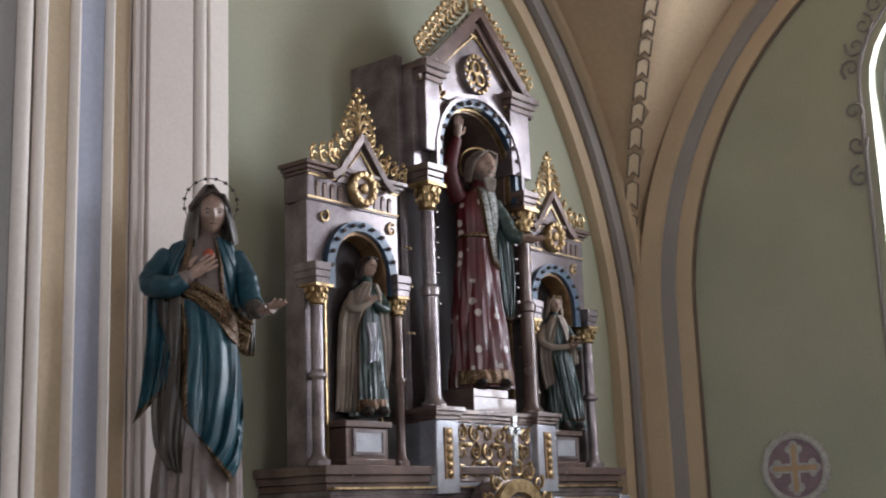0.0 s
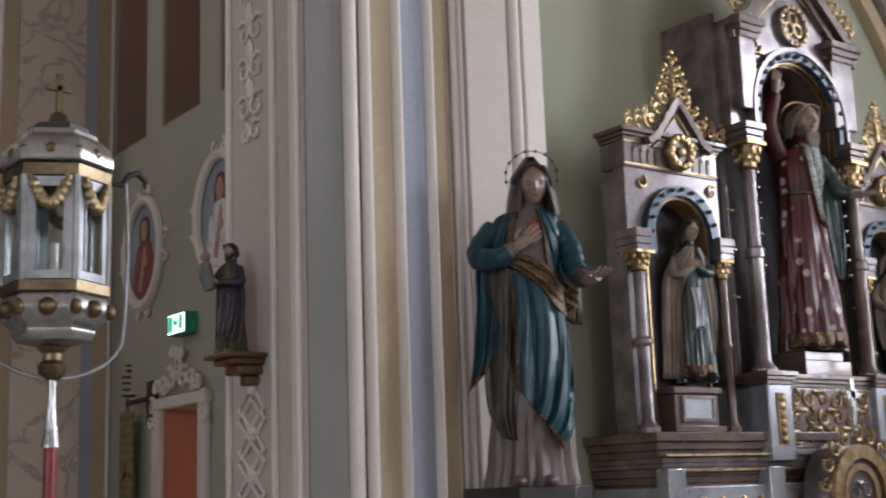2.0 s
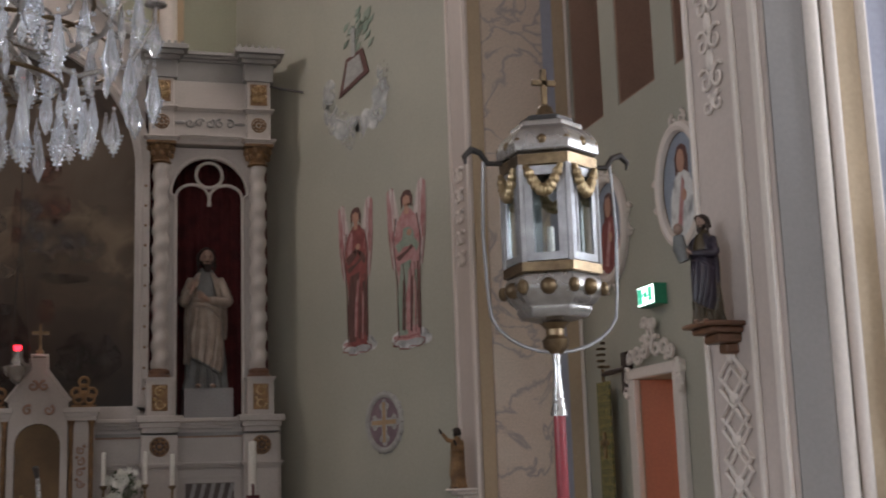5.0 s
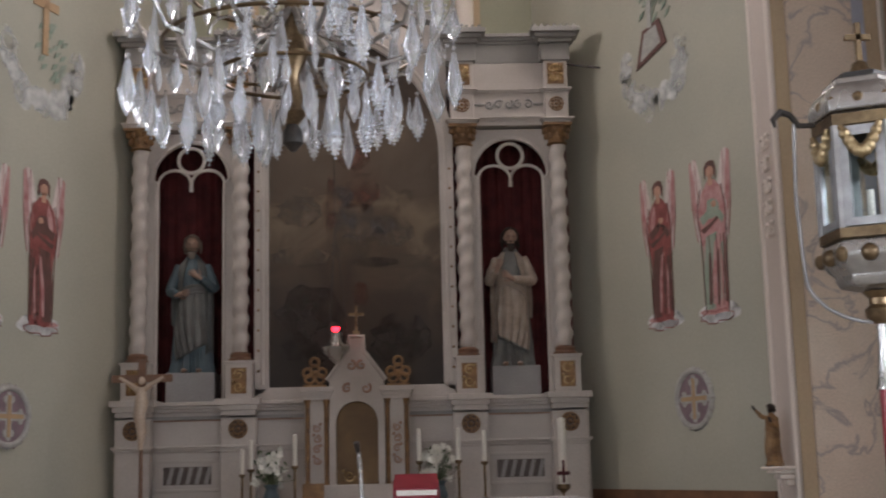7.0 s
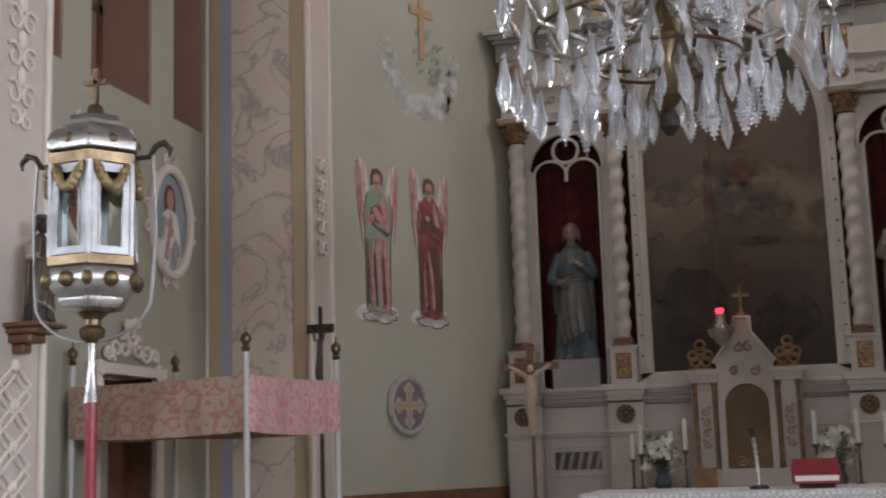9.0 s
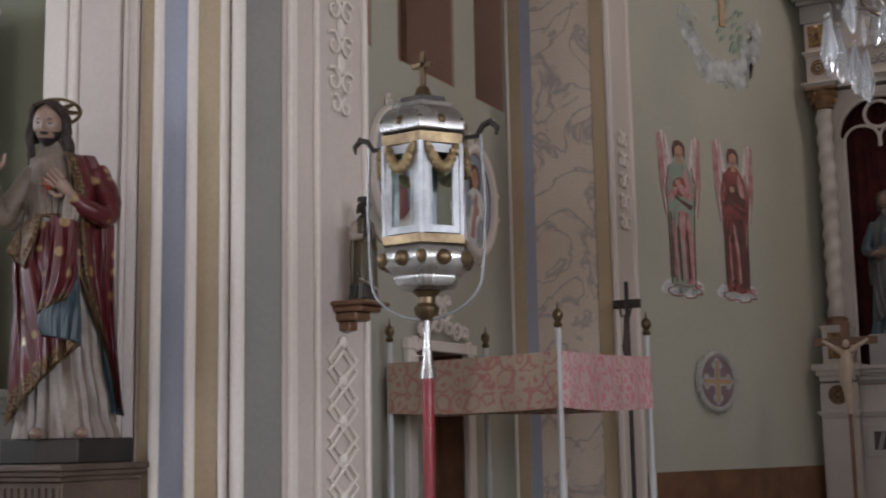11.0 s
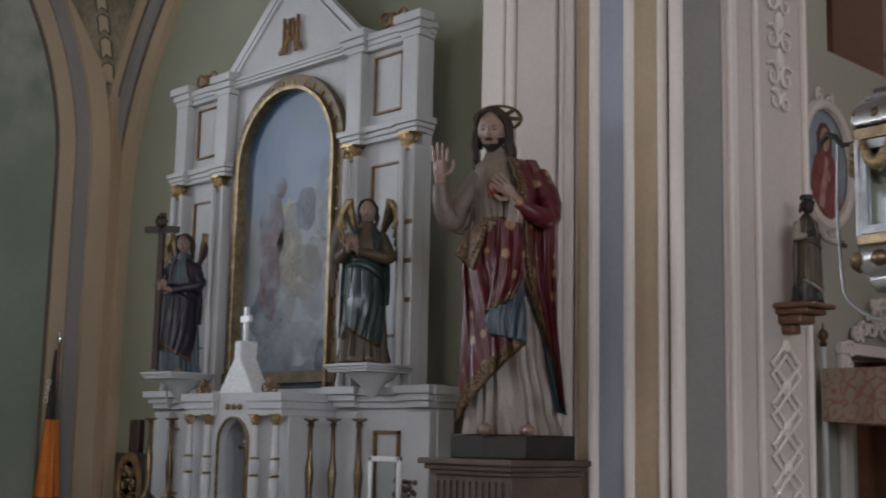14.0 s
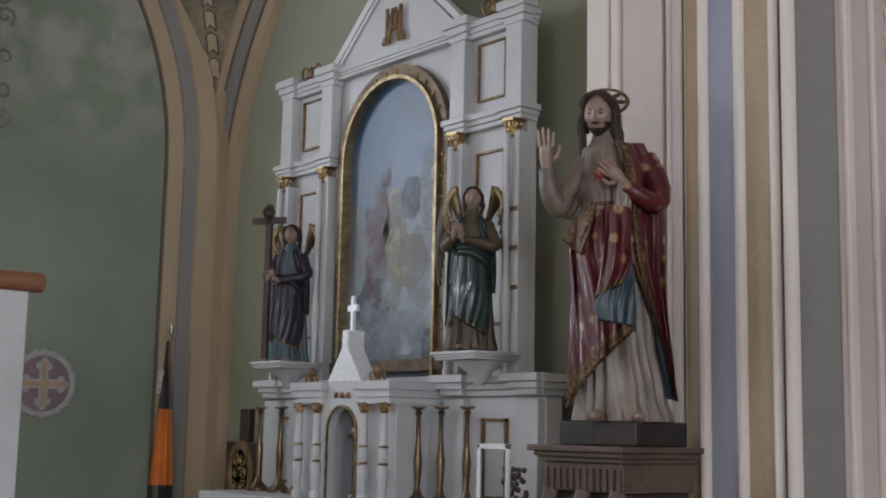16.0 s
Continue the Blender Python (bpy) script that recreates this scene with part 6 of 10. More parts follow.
def prince_statue():
    """Youth in a green gown under a wide cream cloak, hands crossed on his breast."""
    c = Carving([(0, 0.0, 0.105, 0.09), (0.2, 0.0, 0.1, 0.085), (0.45, 0.0, 0.085, 0.07), (0.55, 0.0, 0.075, 0.065), (0.68, 0.0, 0.085, 0.065), (0.74, 0.0, 0.07, 0.055), (0.77, 0.005, 0.03, 0.03), (0.8, 0.01, 0.025, 0.025)])
    ROBE, CLOAK, RIM, SK, HR, GIRD = range(6)
    c.body(ROBE, 10, 0.2, 7)
    c.cloth([(-0.095, 0.09), (-0.1, 0.05), (-0.1, 0.02)], [(0.1, 0.09), (0.105, 0.05), (0.105, 0.02)], RIM, 0.012, 5, 0.012, seed=3, nb=6)
    c.cloth([(-0.03, 0.76), (-0.15, 0.62), (-0.18, 0.4), (-0.19, 0.2), (-0.2, 0.03)], [(0.015, 0.75), (-0.01, 0.64), (-0.06, 0.5), (-0.075, 0.25), (-0.085, 0.02)], CLOAK, 0.02, 4, 0.018, 0.4, "r", RIM, 0.1, seed=4)
    c.cloth([(0.03, 0.75), (0.06, 0.62), (0.08, 0.42), (0.085, 0.25), (0.09, 0.15)], [(0.05, 0.76), (0.125, 0.62), (0.14, 0.42), (0.125, 0.25), (0.11, 0.13)], CLOAK, 0.015, 3, 0.014, 0.2, seed=5)
    c.cloth([(-0.035, 0.52), (-0.02, 0.4), (-0.03, 0.28)], [(0.04, 0.52), (0.04, 0.4), (0.03, 0.3)], GIRD, 0.014, 3, 0.014, 0.3, seed=6, nb=16)
    for s in (1, -1):
        c.sleeve([(s * 0.075, 0, 0.7), (s * 0.11, -0.03, 0.62), (s * 0.07, -0.08, 0.6), (s * 0.01, -0.1, 0.635)], [0.03, 0.032, 0.028, 0.02], CLOAK if s < 0 else ROBE, 5)
        c.hand((s * 0.015, -0.102, 0.63), (-s * 0.04, -0.1, 0.67), (0, 1, 0), SK, 0.2, 0, 0.07)
    mt = c.head((0.012, -0.015, 0.85), 0.125, SK, HR, 30, 8)
    c.hair_cap(mt, HR, [[(s * 0.34, 0.05, 0.0), (s * 0.38, 0.08, -0.35), (s * 0.36, 0.08, -0.6)] for s in (1, -1)], 3)
    c.feet(DARKSHOE, [(-0.04, -0.09), (0.05, -0.09)])
    c.stand("prince_statue", (6.27, 5.32, 2.215), -28, [FOREST, CREAMCLOAK, BROCADE, SKIN, HAIR, SKYLIT_SILVER, IRON, IRON, IRON], "small painted statue of a youth in a cream cloak", 1.07)


def maiden_statue():
    """Crowned woman in a green robe, cream veil falling over her shoulders, flowers in her lap cloth."""
    c = Carving([(0, 0.05, 0.125, 0.1), (0.2, 0.04, 0.11, 0.09), (0.5, 0.01, 0.085, 0.075), (0.6, 0.0, 0.075, 0.065), (0.7, 0.0, 0.085, 0.065), (0.76, 0.0, 0.07, 0.055), (0.79, 0.0, 0.03, 0.03), (0.82, 0.0, 0.025, 0.025)])
    ROBE, VEIL, RIM, SK, HR, CROWN = range(6)
    c.body(ROBE, 11, 0.2, 9)
    c.cloth([(-0.03, 0.8), (-0.12, 0.65), (-0.13, 0.45), (-0.1, 0.28)], [(0.0, 0.78), (-0.03, 0.65), (-0.05, 0.5), (-0.04, 0.32)], VEIL, 0.02, 3, 0.016, 0.3, "r", RIM, 0.12, seed=2)
    c.cloth([(0.0, 0.78), (0.04, 0.65), (0.07, 0.55), (0.09, 0.45)], [(0.04, 0.8), (0.11, 0.67), (0.14, 0.56), (0.15, 0.45)], VEIL, 0.02, 2, 0.014, 0.3, seed=3)
    c.cloth([(-0.06, 0.5), (-0.03, 0.35), (0.0, 0.18), (0.03, 0.05)], [(0.11, 0.52), (0.13, 0.35), (0.15, 0.2), (0.16, 0.06)], ROBE, 0.025, 4, 0.022, 0.6, "b", RIM, 0.06, seed=4)
    for s in (1, -1):
        c.sleeve([(s * 0.075, 0, 0.72), (s * 0.12, -0.03, 0.62), (s * 0.1 + 0.03, -0.1, 0.56), (0.07 + s * 0.02, -0.14, 0.56)], [0.03, 0.032, 0.028, 0.022], VEIL if s < 0 else ROBE, 5)
        c.hand((0.07 + s * 0.02, -0.14, 0.56), (0.09 + s * 0.02, -0.18, 0.58), (0, 0, 1), SK, 0.2, 0, 0.07)
    c.sh.m = RIM
    for i in range(9):
        c.sh.ball((0.08 + 0.025 * math.cos(i * 2.4), -0.15 - 0.015 * math.sin(i * 1.7), 0.6 + 0.02 * math.sin(i * 2.4)), 0.018, n=8, m=6)
    mt = c.head((0.0, -0.012, 0.87), 0.125, SK, HR, 6, 10)
    c.hair_cap(mt, VEIL, [[(s * 0.34, -0.02, 0.0), (s * 0.42, 0.0, -0.4), (s * 0.5, 0.02, -0.75)] for s in (1, -1)], 3)
    tmp = Shape().lathe(0, 0.05, [(0.36, 0.32), (0.38, 0.44), (0.42, 0.5), (0.36, 0.46), (0.33, 0.34)], 16).moved(mt)
    c.sh.m = CROWN
    c.sh.add(tmp.v, tmp.f)
    c.feet(DARKSHOE, [(0.0, -0.1), (0.1, -0.1)])
    c.stand("maiden_statue", (8.3, 5.33, 2.19), -38, [FOREST, CREAMCLOAK, BROCADE, SKIN, HAIR, GOLD, IRON, IRON, IRON], "small painted statue of a woman in green and cream", 1.05)


LACE_SLOT, DARKSHOE = 9, 8
woman_statue()
man_statue()
bishop_statue()
prince_statue()
maiden_statue()


DUSTY = mat("dusty_brown_wood", (0.125, 0.085, 0.062), (0.085, 0.057, 0.042), 6.0, 0.5, 0, 0.15, 60, 0.15)


def pedestal(x, y, z, w, label):
    """A dark-topped carved wooden pedestal standing on the floor."""
    ob = thing("statue_pedestal", (x, y, 0), label, "pedestal", "statue pedestals")
    part("plinth", Shape().prism([(x - w * 0.37, y - 0.18), (x + w * 0.1, y - 0.24), (x + w * 0.4, y - 0.14), (x + w * 0.4, y + 0.24), (x - w * 0.37, y + 0.24)], "z", z - 0.12, z), IRON, ob, "dark painted block", 0.008)
    top = cornice(Shape(), x - w * 0.42, x + w * 0.42, y - 0.26, y + 0.28, z - 0.2, z - 0.12, 0.06)
    part("top", top, DUSTY, ob, "", 0.006)
    part("frieze", Shape().box(x - w * 0.42, y - 0.25, z - 0.34, x + w * 0.42, y + 0.28, z - 0.2), DUSTY, ob, "", 0.006)
    for k in range(12):
        q = x - w * 0.39 + k * w * 0.78 / 11
        part("dentil", Shape().box(q - 0.012, y - 0.262, z - 0.33, q + 0.012, y - 0.248, z - 0.23), DUSTY, ob)
    part("body", Shape().box(x - w * 0.36, y - 0.2, 0.0, x + w * 0.36, y + 0.28, z - 0.34), DARKWOOD, ob, "", 0.01)
    part("carving", scroll_panel(Shape(), x - w * 0.3, x + w * 0.3, z - 0.6, z - 0.37, y - 0.21, 4, 1, 0.012), DULLGOLD, ob)
    cn = Shape()
    for sx in (-1, 0, 1):
        cn.tube([(x + sx * w * 0.36, y - 0.24, z - 0.34), (x + sx * w * 0.36, y - 0.27, z - 0.42), (x + sx * w * 0.36, y - 0.22, z - 0.52)], [0.04, 0.045, 0.02], 8)
    split_part("volute", cn, DUSTY, ob)


pedestal(4.46, 4.72, 1.645, 0.6, "carved wooden pedestal with dark block under the statue")
pedestal(-4.32, 4.74, 1.68, 0.62, "carved wooden pedestal with gilt dentils under the statue")

# ---- the white altar in the west chapel ----


def white_altar():
    cx, yf, yb = -7.13, 5.4, 5.52
    ob = thing("side_altar", (cx, 5.5, 0), "white painted altar with gilt capitals round an arched painting", "altar")
    part("lower_wall", Shape().box(cx - 1.42, yf - 0.02, 0.0, cx + 1.65, yb, 1.84), WHITE, ob, "", 0.008)
    part("lower_cornice", cornice(Shape(), cx - 1.43, cx + 1.65, yf - 0.04, yb, 1.84, 1.97, 0.08), WHITE, ob, "", 0.005)
    for x in (cx - 1.34, cx - 0.98, cx + 0.85, cx + 1.54):
        part("lower_pilaster", Shape().box(x - 0.1, yf - 0.08, 0.9, x + 0.1, yf, 1.82), WHITE, ob, "", 0.006)
        part("cornice_break", cornice(Shape(), x - 0.09, x + 0.09, yf - 0.08, yf, 1.845, 1.976, 0.076), WHITE, ob, "", 0.004)
    pn = Shape()
    for x in (cx - 1.16, cx + 1.2):
        for a, b, c, d in ((x - 0.12, 1.2, x + 0.12, 1.22), (x - 0.12, 1.68, x + 0.12, 1.70), (x - 0.12, 1.2, x - 0.1, 1.7), (x + 0.1, 1.2, x + 0.12, 1.7)):
            pn.box(a, yf - 0.04, b, c, yf - 0.018, d)
    split_part("panel_mould", pn, DULLGOLD, ob)
    # upper back board with the arch cut out
    r, sp = 0.615, 3.60
    line = [(cx + r, 1.95)] + arc(cx, sp, r, 0, 180, 24) + [(cx - r, 1.95)]
    outer = [(cx + 0.8, 1.95)] + [(cx + 0.8 - 1.6 * i / 24, 4.34) for i in range(25)] + [(cx - 0.8, 1.95)]
    part("back_board", Shape().band(line, outer, "y", yf + 0.06, yb), WHITE, ob)
    sc = lambda k: [(cx + (a - cx) * k, sp + (b - sp) * k if b > sp else b) for a, b in line]
    fr = part("picture_frame", Shape().band(sc(0.9), sc(1.06), "y", yf + 0.0, yf + 0.08), DARKGILT, ob, "gilded arched frame with knots")
    part("frame_lip", Shape().band(sc(0.88), sc(0.925), "y", yf - 0.03, yf + 0.06), PALEGOLD, fr)
    part("frame_foot", Shape().box(cx - r * 1.06, yf - 0.02, 2.02, cx + r * 1.06, yf + 0.07, 2.1), DARKGILT, fr)
    kn = Shape()
    for z in [2.15 + 0.15 * i for i in range(10)]:
        for sx in (-1, 1):
            kn.tube([(cx + sx * r * 0.93, yf + 0.0, z), (cx + sx * r * 1.0, yf + 0.0, z)], 0.011, 6)
    for i in range(1, 15):
        a = math.pi * i / 15
        kn.tube([(cx + r * 0.93 * math.cos(a), yf + 0.0, sp + r * 0.93 * math.sin(a)), (cx + r * 1.0 * math.cos(a), yf + 0.0, sp + r * 1.0 * math.sin(a))], 0.011, 6)
    split_part("frame_knot", kn, GOLD, fr)
    cv = Shape().prism(sc(0.9), "y", yf + 0.05, yf + 0.07)
    pic = part("painting", cv, canvas("hazy_blue_painting", [(0.0, (0.07, 0.085, 0.10)), (0.18, (0.16, 0.18, 0.20)), (0.36, (0.13, 0.15, 0.17)), (0.5, (0.12, 0.125, 0.12)), (0.62, (0.07, 0.11, 0.16)), (0.8, (0.035, 0.085, 0.18)), (1.0, (0.03, 0.07, 0.11))], 2.6, 0.3, 0.12), ob, "old varnished blue painting, its pale sheen painted in")
    el = lambda x, z, rx, rz: [(x + rx * (1 + 0.1 * math.sin(3 * a)) * math.cos(a * math.pi / 10), z + rz * (1 + 0.08 * math.cos(2 * a)) * math.sin(a * math.pi / 10)) for a in range(20)]
    # The white patches are clouds and, at the right, varnish reflections put into colour.
    for nm, tint, shapes in (("cloud_sheen_glaze", (0.30, 0.32, 0.34), [el(cx + 0.33, 2.75, 0.2, 0.3), el(cx + 0.1, 2.3, 0.35, 0.16), el(cx + 0.4, 3.3, 0.1, 0.3), el(cx - 0.3, 2.25, 0.18, 0.12)]),
                             ("ochre_glaze", (0.28, 0.23, 0.14), [el(cx + 0.02, 2.9, 0.14, 0.45), el(cx + 0.2, 2.8, 0.2, 0.2)]),
                             ("red_glaze", (0.12, 0.03, 0.035), [el(cx - 0.2, 3.12, 0.15, 0.3), el(cx - 0.2, 2.75, 0.13, 0.28), el(cx - 0.1, 3.44, 0.06, 0.08)]),
                             ("slate_glaze", (0.04, 0.06, 0.085), [el(cx - 0.22, 2.5, 0.2, 0.22), el(cx + 0.2, 3.25, 0.12, 0.16), el(cx + 0.42, 2.18, 0.07, 0.14)])):
        b2 = Shape()
        for k, q in enumerate(shapes):
            b2.prism(q, "y", yf + 0.0485 - 0.0005 * k, yf + 0.053)
        split_part("painted_shape", b2, faded(mat(nm, tint, tuple(c * 0.7 for c in tint), 4, 0.35, 0, 0.05), 4.5, 0.36, 0.72), pic)
    # pilaster strips, two lifts
    for sx in (-1, 1):
        xi, xo = cx + sx * 0.72, cx + sx * 1.40
        a, b = sorted((xi, xo))
        part("flank", Shape().box(a, yf + 0.04, 1.95, b, yb, 4.245), WHITE, ob, "", 0.006)
        for x in (cx + sx * 0.78, cx + sx * 1.34):
            part("pilaster", Shape().box(x - 0.075, yf - 0.05, 1.95, x + 0.075, yf + 0.05, 3.52), WHITE, ob, "", 0.006)
            part("capital", capital(Shape(), x, yf - 0.03, 3.48, 3.6, 0.034), GOLD, ob, "gilded leaf capital")
            part("upper_pilaster", Shape().box(x - 0.075, yf - 0.04, 3.7, x + 0.075, yf + 0.05, 4.245), WHITE, ob, "", 0.006)
            part("colonnette", Shape().lathe(x - 0.0, yf - 0.08, [(0.03, 1.96), (0.03, 2.0), (0.022, 2.05), (0.026, 2.3), (0.035, 2.4), (0.03, 2.55), (0.02, 2.6), (0.02, 3.5)], 12), WHITE, ob)
            part("impost", cornice(Shape(), x - 0.08, x + 0.08, yf - 0.04, yf + 0.05, 3.6, 3.7, 0.04), WHITE, ob, "", 0.004)
            part("upper_cornice", cornice(Shape(), x - 0.08, x + 0.08, yf - 0.03, yf + 0.05, 4.245, 4.4, 0.05), WHITE, ob, "", 0.004)
        part("mid_cornice", cornice(Shape(), a, b, yf - 0.0, yb, 3.6, 3.71, 0.04), WHITE, ob, "", 0.004)
        part("top_cornice", cornice(Shape(), a, b, yf - 0.0, yb, 4.245, 4.355, 0.035), WHITE, ob, "", 0.004)
        pm = Shape()
        pc = cx + sx * 1.06
        for z0, z1 in ((2.3, 3.45), (3.8, 4.2)):
            for q in ((pc - 0.14, z0, pc - 0.127, z1), (pc + 0.127, z0, pc + 0.14, z1), (pc - 0.14, z0, pc + 0.14, z0 + 0.013), (pc - 0.14, z1 - 0.013, pc + 0.14, z1)):
                pm.box(q[0], yf + 0.02, q[1], q[2], yf + 0.045, q[3])
        part("panel_mould", pm, DULLGOLD, ob)
        gs = Shape()
        for z in (2.5, 2.75, 3.0):
            gs.box(cx + sx * 1.34 - 0.07, yf - 0.056, z, cx + sx * 1.34 + 0.07, yf - 0.05, z + 0.03)
        split_part("gilt_bar", gs, DULLGOLD, ob)
        cr = Shape()
        for hd in (1, -1):
            spiral(cr, (cx + sx * 1.1 + hd * 0.08, yf + 0.02, 4.45), 0.07, 1.3, 0 if hd < 0 else 3.14, hd, (1, 0, 0), (0, 0, 1), 0.014)
        cr.ball((cx + sx * 1.1, yf + 0.02, 4.43), 0.045, 0.025, 0.05, 10, 6)
        part("shell_crest", cr, DULLGOLD, ob)
    part("lintel", cornice(Shape(), cx - 0.76, cx + 0.76, yf - 0.0, yb, 4.28, 4.355, 0.025), WHITE, ob, "", 0.004)
    part("pediment", Shape().prism([(cx - 0.78, 4.355), (cx + 0.78, 4.355), (cx, 5.06)], "y", yf + 0.03, yb), WHITE, ob)
    rk = Shape()
    for sx in (-1, 1):
        rk.tube([(cx + sx * 0.8, yf + 0.03, 4.38), (cx, yf + 0.03, 5.1)], 0.035, 4)
        rk.tube([(cx + sx * 0.74, yf + 0.02, 4.36), (cx, yf + 0.02, 5.02)], 0.016, 4)
    part("raking_cornice", rk, WHITE, ob)
    mg = Shape()
    for x, t in ((-0.06, 0.12), (0.06, -0.12)):
        mg.tube([(cx + x, yf + 0.0, 4.43), (cx + x + t * 0.35, yf + 0.0, 4.69)], 0.013, 6)
    mg.tube([(cx - 0.09, yf, 4.69), (cx, yf, 4.53), (cx + 0.09, yf, 4.69)], 0.013, 6)
    for sx in (-1, 1):
        mg.tube([(cx + sx * 0.08, yf, 4.43), (cx + sx * 0.08, yf, 4.70)], 0.014, 6)
        spiral(mg, (cx + sx * 0.12, yf, 4.45), 0.03, 1.2, 1.5, sx, (1, 0, 0), (0, 0, 1), 0.009, 10)
    part("monogram", mg, DULLGOLD, ob, "gilded interlaced letter shape")
    part("mensa", Shape().box(cx - 1.4, 4.75, 1.06, cx + 1.45, yf, 1.14), WHITE, ob, "", 0.01)
    part("mensa_body", Shape().box(cx - 1.1, 4.9, 0.0, cx + 1.1, yf, 1.06), WHITE, ob, "", 0.01)
    for x in (cx - 0.9, cx + 1.24):
        console((x, yf - 0.04, 2.1), 0.42, 0.36, 0.2, "white carved bracket on the altar front", "altar brackets")
    # tabernacle
    tx, ty = -6.985, 4.95
    tb = thing("tabernacle", (tx, ty, 1.14), "white tabernacle with turned columns and a gabled roof", "tabernacle")
    ln = [(tx + 0.16, 1.14)] + arc(tx, 1.6, 0.16, 0, 180, 14) + [(tx - 0.16, 1.14)]
    ou = [(tx + 0.22, 1.14)] + [(tx + 0.22 - 0.44 * i / 14, 1.93) for i in range(15)] + [(tx - 0.22, 1.14)]
    part("niche_front", Shape().band(ln, ou, "y", ty, ty + 0.06), WHITE, tb)
    part("niche_back", Shape().box(tx - 0.22, ty + 0.25, 1.14, tx + 0.22, ty + 0.3, 1.93), PALEBLUE, tb)
    part("niche_arch", Shape().band(ln, [(tx + (a - tx) * 1.1, 1.6 + (b - 1.6) * 1.1 if b > 1.6 else b) for a, b in ln], "y", ty - 0.015, ty), GOLD, tb)
    for sx in (-1, 1):
        a, b = sorted((tx + sx * 0.22, tx + sx * 0.54))
        part("cheek", Shape().box(a, ty + 0.04, 1.14, b, yf, 1.8), WHITE, tb, "", 0.006)
        part("cheek_cornice", cornice(Shape(), a, b, ty - 0.02, yf, 1.78, 1.93, 0.035), WHITE, tb, "", 0.004)
        for x in (tx + sx * 0.27, tx + sx * 0.49):
            c = part("column", Shape().lathe(x, ty - 0.02, [(0.04, 1.14), (0.04, 1.18), (0.025, 1.2), (0.033, 1.3), (0.04, 1.36), (0.02, 1.4), (0.036, 1.46), (0.026, 1.5), (0.024, 1.72)], 14), WHITE, tb)
            part("capital", capital(Shape(), x, ty - 0.02, 1.72, 1.79, 0.024), GOLD, tb)
            rg = Shape()
            for z in (1.39, 1.5):
                rg.lathe(x, ty - 0.02, [(0.03, z), (0.034, z + 0.008), (0.03, z + 0.016)], 12)
            split_part("gilt_ring", rg, GOLD, tb)
        sc2 = Shape()
        for hd in (1, -1):
            spiral(sc2, (tx + sx * 0.38 + hd * 0.05, ty, 1.965), 0.045, 1.2, 0 if hd < 0 else 3.14, hd, (1, 0, 0), (0, 0, 1), 0.01, 12)
        sc2.ball((tx + sx * 0.38, ty, 2.0), 0.03, 0.018, 0.035, 8, 6)
        part("shell_crest", sc2, DULLGOLD, tb)
    ros = Shape()
    for q in (-0.07, 0, 0.07):
        ros.ball((tx + q, ty - 0.01, 1.84), 0.022, 0.012, 0.022, 8, 6)
    split_part("rosette", ros, DULLGOLD, tb)
    part("roof", Shape().prism([(tx - 0.2, 1.93), (tx + 0.2, 1.93), (tx + 0.035, 2.16), (tx + 0.035, 2.28), (tx - 0.035, 2.28), (tx - 0.035, 2.16)], "y", ty + 0.0, ty + 0.14), GLARE, tb, "", 0.008)
    cs = Shape()
    cs.prism([(tx + a, 2.28 + b) for a, b in ((-0.016, 0), (0.016, 0), (0.016, 0.13), (0.055, 0.13), (0.055, 0.175), (0.016, 0.175), (0.016, 0.235), (-0.016, 0.235), (-0.016, 0.175), (-0.055, 0.175), (-0.055, 0.13), (-0.016, 0.13))], "y", ty + 0.05, ty + 0.075)
    part("cross", cs, GLARE, tb, "white cross, glare in its colour", 0.004)
    cf = thing("crucifix", (tx, ty + 0.12, 1.14), "small standing brass crucifix in the tabernacle niche", "crucifix")
    c2 = Shape()
    c2.box(tx - 0.012, ty + 0.11, 1.2, tx + 0.012, ty + 0.13, 1.72)
    c2.box(tx - 0.09, ty + 0.11, 1.56, tx + 0.09, ty + 0.13, 1.585)
    c2.lathe(tx, ty + 0.12, [(0.06, 1.14), (0.05, 1.17), (0.02, 1.2)], 12)
    part("cross", c2, BRASS, cf)
    part("boss", Shape().ball((tx, ty + 0.1, 1.6), 0.035, 0.015, 0.03, 10, 6), METAL, cf)


white_altar()


def carried_cross(sh):
    sh.m = 6
    sh.box(-0.135, -0.16, 0.02, -0.095, -0.125, 1.12)
    sh.box(-0.24, -0.16, 0.98, 0.01, -0.125, 1.025)
    for i in range(8):
        sh.ball((-0.115 + 0.035 * math.cos(i * 0.785), -0.165, 1.06 + 0.035 * math.sin(i * 0.785)), 0.016, n=6, m=4)


robed("angel_statue", (-8.08, 5.2, 2.1), 1.05, 34, [PALEBLUE, PLUM, DULLGOLD, SKIN, HAIR, PLUM, DARKWOOD], "dark painted winged statue holding a wooden cross", 12,
      [(-1, (-0.15, -0.06, 0.62), (-0.11, -0.15, 0.58), (-0.08, -0.17, 0.61)), (1, (0.15, -0.06, 0.62), (-0.02, -0.15, 0.57), (-0.09, -0.16, 0.6))], wings=True, group="altar angels", extra=carried_cross)
